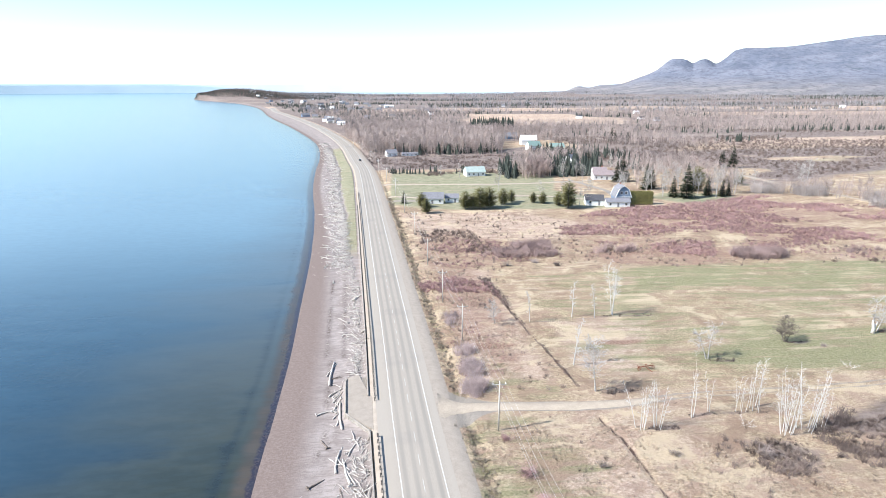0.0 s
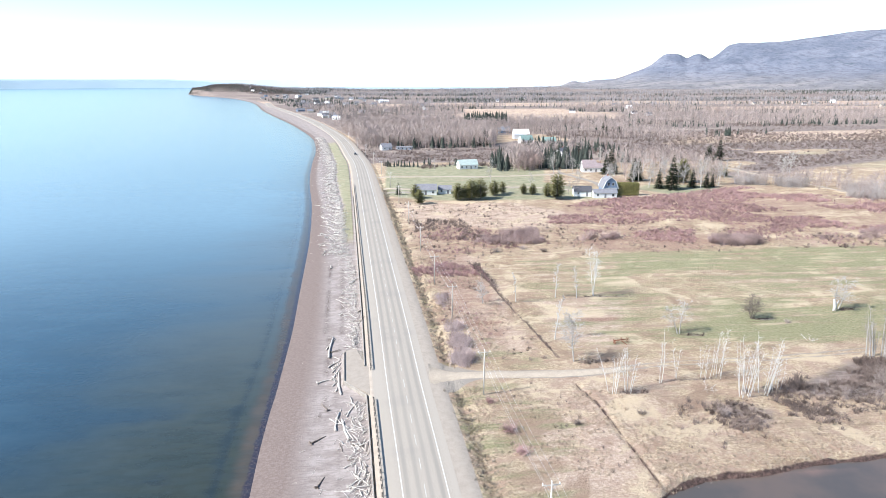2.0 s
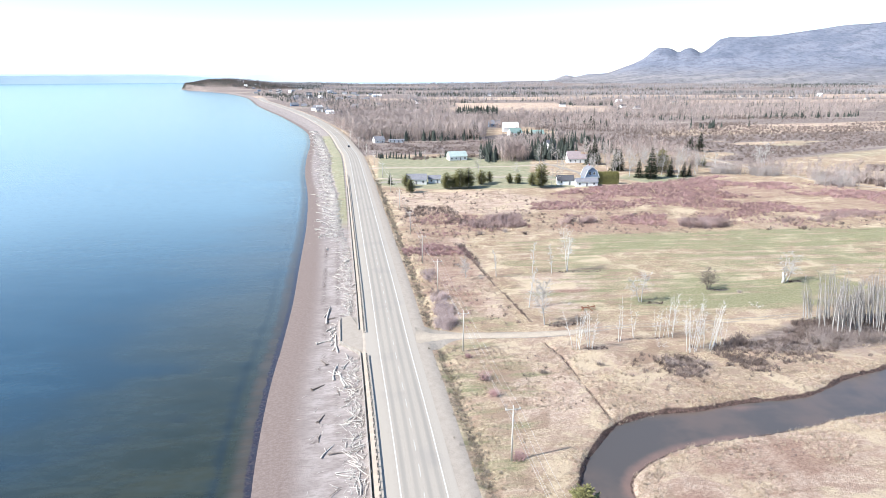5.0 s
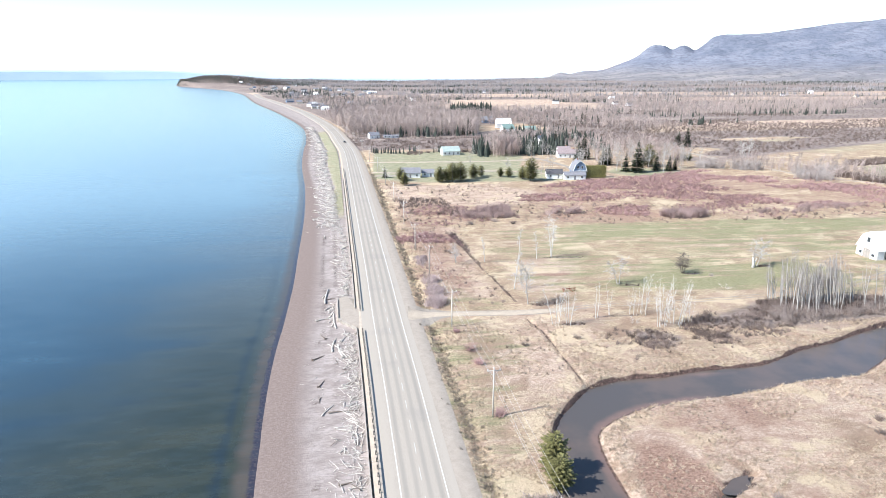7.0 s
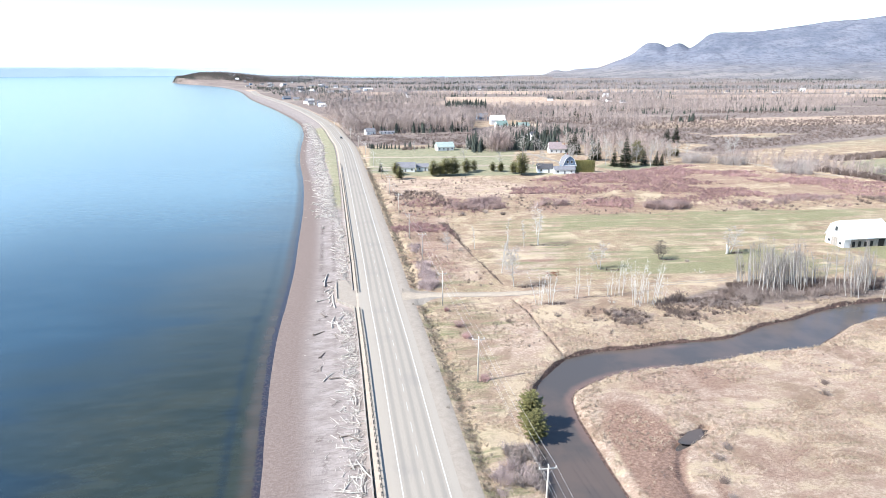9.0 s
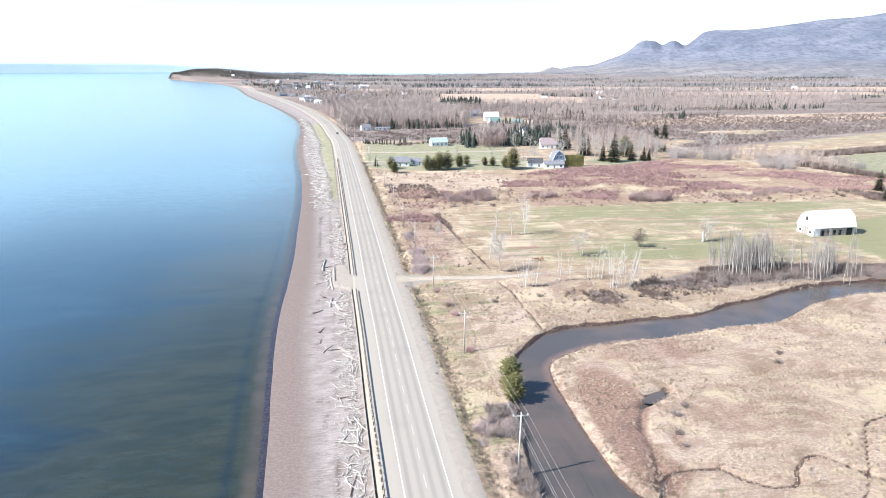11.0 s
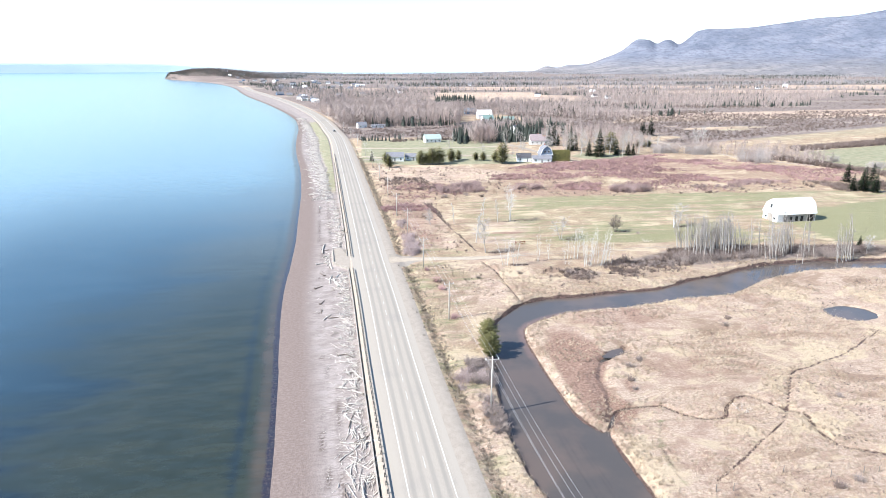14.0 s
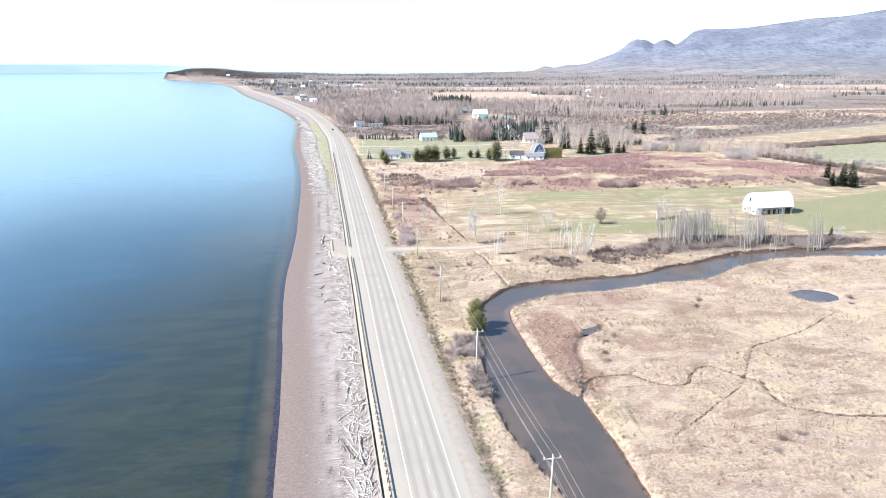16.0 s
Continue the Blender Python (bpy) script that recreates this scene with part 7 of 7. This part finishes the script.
for wy_, wz_ in ((-1.2, 6.3), (1.2, 6.3), (-2.0, 2.1), (2.0, 2.1)):
    window(blue_house, -4.56, wy_, wz_, 1.3, 1.6, -90)
house("garage", 111.5, 296.8, -4, 12.0, 4.6, 2.7, 4.3, M_WHITE, M_GREYROOF, "long low white wing before the blue house", "garage", chimney=False)
house("garage", 101.5, 303.5, -10, 9, 8, 2.6, 4.8, M_WHITE, M_DARKROOF, "dark-roofed garage beside the blue house", "garage", chimney=False)
house("house", 18.6, 314.5, -4, 11.5, 7.5, 2.8, 5.4, M_WHITE, M_GREYROOF, "low white bungalow with a grey roof", chimney=False)
house("shed", 29.0, 317.0, -4, 7.0, 5.5, 2.5, 4.2, M_WHITE, M_GREYROOF, "small white shed with a grey roof", "shed", chimney=False)
house("house", 53.0, 409.0, 10, 13, 8, 3.0, 6.0, M_WHITE, M_PALEGREEN, "white house with a pale green roof")
house("house", 136.0, 386.0, -4, 17, 8, 3.0, 5.6, M_WHITE, M_PALEROOF, "wide white house with a raised centre", storeys=1)
house("house", 134.0, 393.0, -4, 9, 7, 4.6, 6.8, M_WHITE, M_PALEROOF, "white two-storey house with a pale pinkish roof", storeys=2)
house("house", 132.5, 455.0, 50, 11, 9, 4.6, 8.6, M_WHITE, M_GREYROOF, "white gabled house among conifers", storeys=2)
house("barn", 136.0, 622.0, 0, 16, 10, 5.0, 9.6, M_WHITE, M_WHITEROOF, "big white barn on a far rise", "barn", windows=False, chimney=False)
house("house", 129.5, 569.0, 15, 12, 9, 4.0, 8.0, M_WHITE, M_GREENROOF, "white house with a green metal roof")
house("house", 152.0, 570.0, 0, 13, 9, 2.8, 6.0, M_CREAM, M_GREENROOF, "cream house with a green metal roof")
house("house", 130.0, 688.0, 10, 14, 9, 3.0, 7.0, M_BLUE, M_GREYROOF, "grey-blue house far off among bare trees")
house("house", -3.5, 529.0, 20, 9, 7, 3.0, 5.6, M_WHITE, M_GREYROOF, "white gabled house at the wood's edge")
house("trailer", 12.5, 529.5, 3, 14, 3.6, 2.3, 3.0, M_WHITE, M_GREYROOF, "long low white trailer by the wood", "trailer", chimney=False)
rnd = random.Random(21)
styles = [(M_WHITE, M_GREYROOF, "small white house with a grey roof in the far village"), (M_WHITE, M_DARKROOF, "small white house with a dark roof in the far village"),
          (M_CREAM, M_GREYROOF, "small cream house with a grey roof in the far village"), (M_WHITE, M_WHITEROOF, "small white house with a pale metal roof in the far village"),
          (M_BLUE, M_GREYROOF, "small blue-grey house in the far village")]
for k in range(74):
    y = rnd.uniform(760, 2550) if k < 62 else rnd.uniform(800, 2600)
    x = float(road_x(y)) + (rnd.choice((1, 1, 1, 1)) * rnd.uniform(24, 60) if y < 1100 else rnd.uniform(25, 330)) if k < 62 else y * rnd.uniform(0.15, 0.85)
    wl, rf, lab = rnd.choice(styles)
    big = rnd.random() < 0.15
    house("house", x, y, rnd.uniform(-30, 30), rnd.uniform(8.5, 12) * (1.6 if big else 1), rnd.uniform(7, 8.5), rnd.choice((2.6, 3.0, 4.6)), rnd.choice((5.4, 6.2, 7.4)), wl, rf, lab,
          group="far village houses", windows=y < 1000, chimney=False, door=False)


# ---------------------------------------------------------------- small things
# a rusting hay rake left in the field
rake = anchor("hay_rake", pose(52.8, 117.3, float(ground_height(np.array([52.8]), np.array([117.3]))[0]), 0, 0, 12), "rusty abandoned hay rake in the grass", "farm machine")
part("frame_bar", bevel_all(boxed(-1.9, 1.9, -0.08, 0.08, 0.75, 0.9), 0.02), M_RUST, rake)
part("drawbar", bevel_all(boxed(-0.07, 0.07, -2.4, 0.0, 0.55, 0.68), 0.02), M_RUST, rake)
part("seat", bevel_all(boxed(-0.25, 0.25, -0.15, 0.25, 1.25, 1.32), 0.02), M_RUST, rake)
part("seat_post", boxed(-0.04, 0.04, -0.04, 0.04, 0.88, 1.26), M_RUST, rake)
for sx_ in (-1.75, 1.75):
    s = Soup()
    ring = [(sx_, math.cos(a) * 0.62, 0.64 + math.sin(a) * 0.62) for a in np.linspace(0, 2 * math.pi, 17)]
    s.tube(ring, [0.05] * 17, 5)
    for a in np.linspace(0, 2 * math.pi, 9)[:-1]:
        s.tube([(sx_, 0, 0.64), (sx_, math.cos(a) * 0.6, 0.64 + math.sin(a) * 0.6)], [0.03, 0.02], 4)
    ob = new("wheel", s.mesh("wheel", M_RUST))
    ob.parent = rake
for k in range(18):
    xx = -1.6 + 3.2 * k / 17
    s = Soup()
    s.tube([(xx, 0.05, 0.8), (xx, 0.55, 0.75), (xx, 0.75, 0.35), (xx, 0.5, 0.03)], [0.025, 0.022, 0.02, 0.015], 4)
    ob = new("tine", s.mesh("tine", M_RUST))
    ob.parent = rake


# old fence posts in the marsh
for px_, py_ in ((50.2, -12.6), (52.9, -12.7), (62.9, -9.7), (69.5, -11.6), (75.3, -11.3), (77.9, -11.3), (80.7, -11.0), (83.6, -10.9)):
    s = Soup()
    s.tube([(0, 0, -0.4), (0.02, 0, 0.6), (0.05, 0.02, 1.25)], [0.08, 0.075, 0.06], 6, True)
    ob = new("fence_post", s.mesh("fence_post", M_POST))
    ob.matrix_world = pose(px_, py_, float(ground_height(np.array([px_]), np.array([py_]))[0]), random.uniform(-6, 6), random.uniform(-6, 6), 0)
    tagged(ob, "leaning weathered fence post in the marsh", "fence post", "old marsh fence posts")

# a stout white stump of a broken tree in the field
s = Soup()
s.tube([(0, 0, -0.3), (0.1, 0, 1.2), (-0.25, 0.1, 2.6), (-0.5, 0.1, 3.4)], [0.5, 0.42, 0.33, 0.12], 8, True)
s.tube([(0.1, 0, 1.3), (0.7, 0.1, 2.2), (0.9, 0.1, 2.9)], [0.3, 0.2, 0.08], 6, True)
ob = new("tree_stump", s.mesh("tree_stump", M_BIRCH))
ob.matrix_world = pose(117.6, 132.6, float(ground_height(np.array([117.6]), np.array([132.6]))[0]))
tagged(ob, "stout bleached stump of a broken tree", "tree stump")

# bleached dead branches lying in the grass
DEAD = bare_tree("branch", 4, 2.6, (10, 4), 1.0, 0.07, 320, M_DRIFT, 0.0, 1.6, 0.3, 0.02, reach=0.35)
for bx_, by_, sc_, yaw_ in ((67, 7.4, 0.7, 70), (62.3, 94.3, 0.8, 20), (48.4, 121.8, 0.6, 100), (98.3, 115.0, 0.8, 60), (41.0, 109.5, 0.6, 200)):
    put_tree("dead_branch", DEAD, bx_, by_, "bleached fallen branch heap in the grass", "branches", "fallen branches", sc_, yaw_)


# a car far down the road
def car(x, y, yaw):
    p, t, n = frame_at(y)
    root = anchor("car", Matrix.Translation(p + n * 1.8 + Vector((0, 0, 0.33))) @ pose(0, 0, 0, 0, 0, yaw), "small dark car on the road far off", "car")
    bm = boxed(-0.88, 0.88, -2.15, 2.15, 0.32, 0.92)
    bevel_all(bm, 0.12)
    part("body", bm, M_CAR, root)
    bm = boxed(-0.78, 0.78, -1.2, 1.1, 0.9, 1.46)
    for v in bm.verts:
        if v.co.z > 1.2:
            v.co.x *= 0.8
            v.co.y *= 0.7
    part("cabin", bevel_all(bm, 0.06), M_GLASS, root)
    for wx in (-0.82, 0.82):
        for wy in (-1.35, 1.35):
            s = Soup()
            s.tube([(wx - 0.1, wy, 0.32), (wx + 0.1, wy, 0.32)], [0.32, 0.32], 14, True)
            wh = new("wheel", s.mesh("wheel", M_TYRE))
            wh.parent = root
            s = Soup()
            s.tube([(wx - 0.11, wy, 0.32), (wx + 0.11, wy, 0.32)], [0.18, 0.18], 10, True)
            rim = new("rim", s.mesh("rim", M_STEEL))
            rim.parent = wh
    for lx in (-0.6, 0.6):
        part("headlight", boxed(lx - 0.16, lx + 0.16, -2.17, -2.10, 0.62, 0.76), M_CERAMIC, root)


car(-31.5, 494.0, 6)
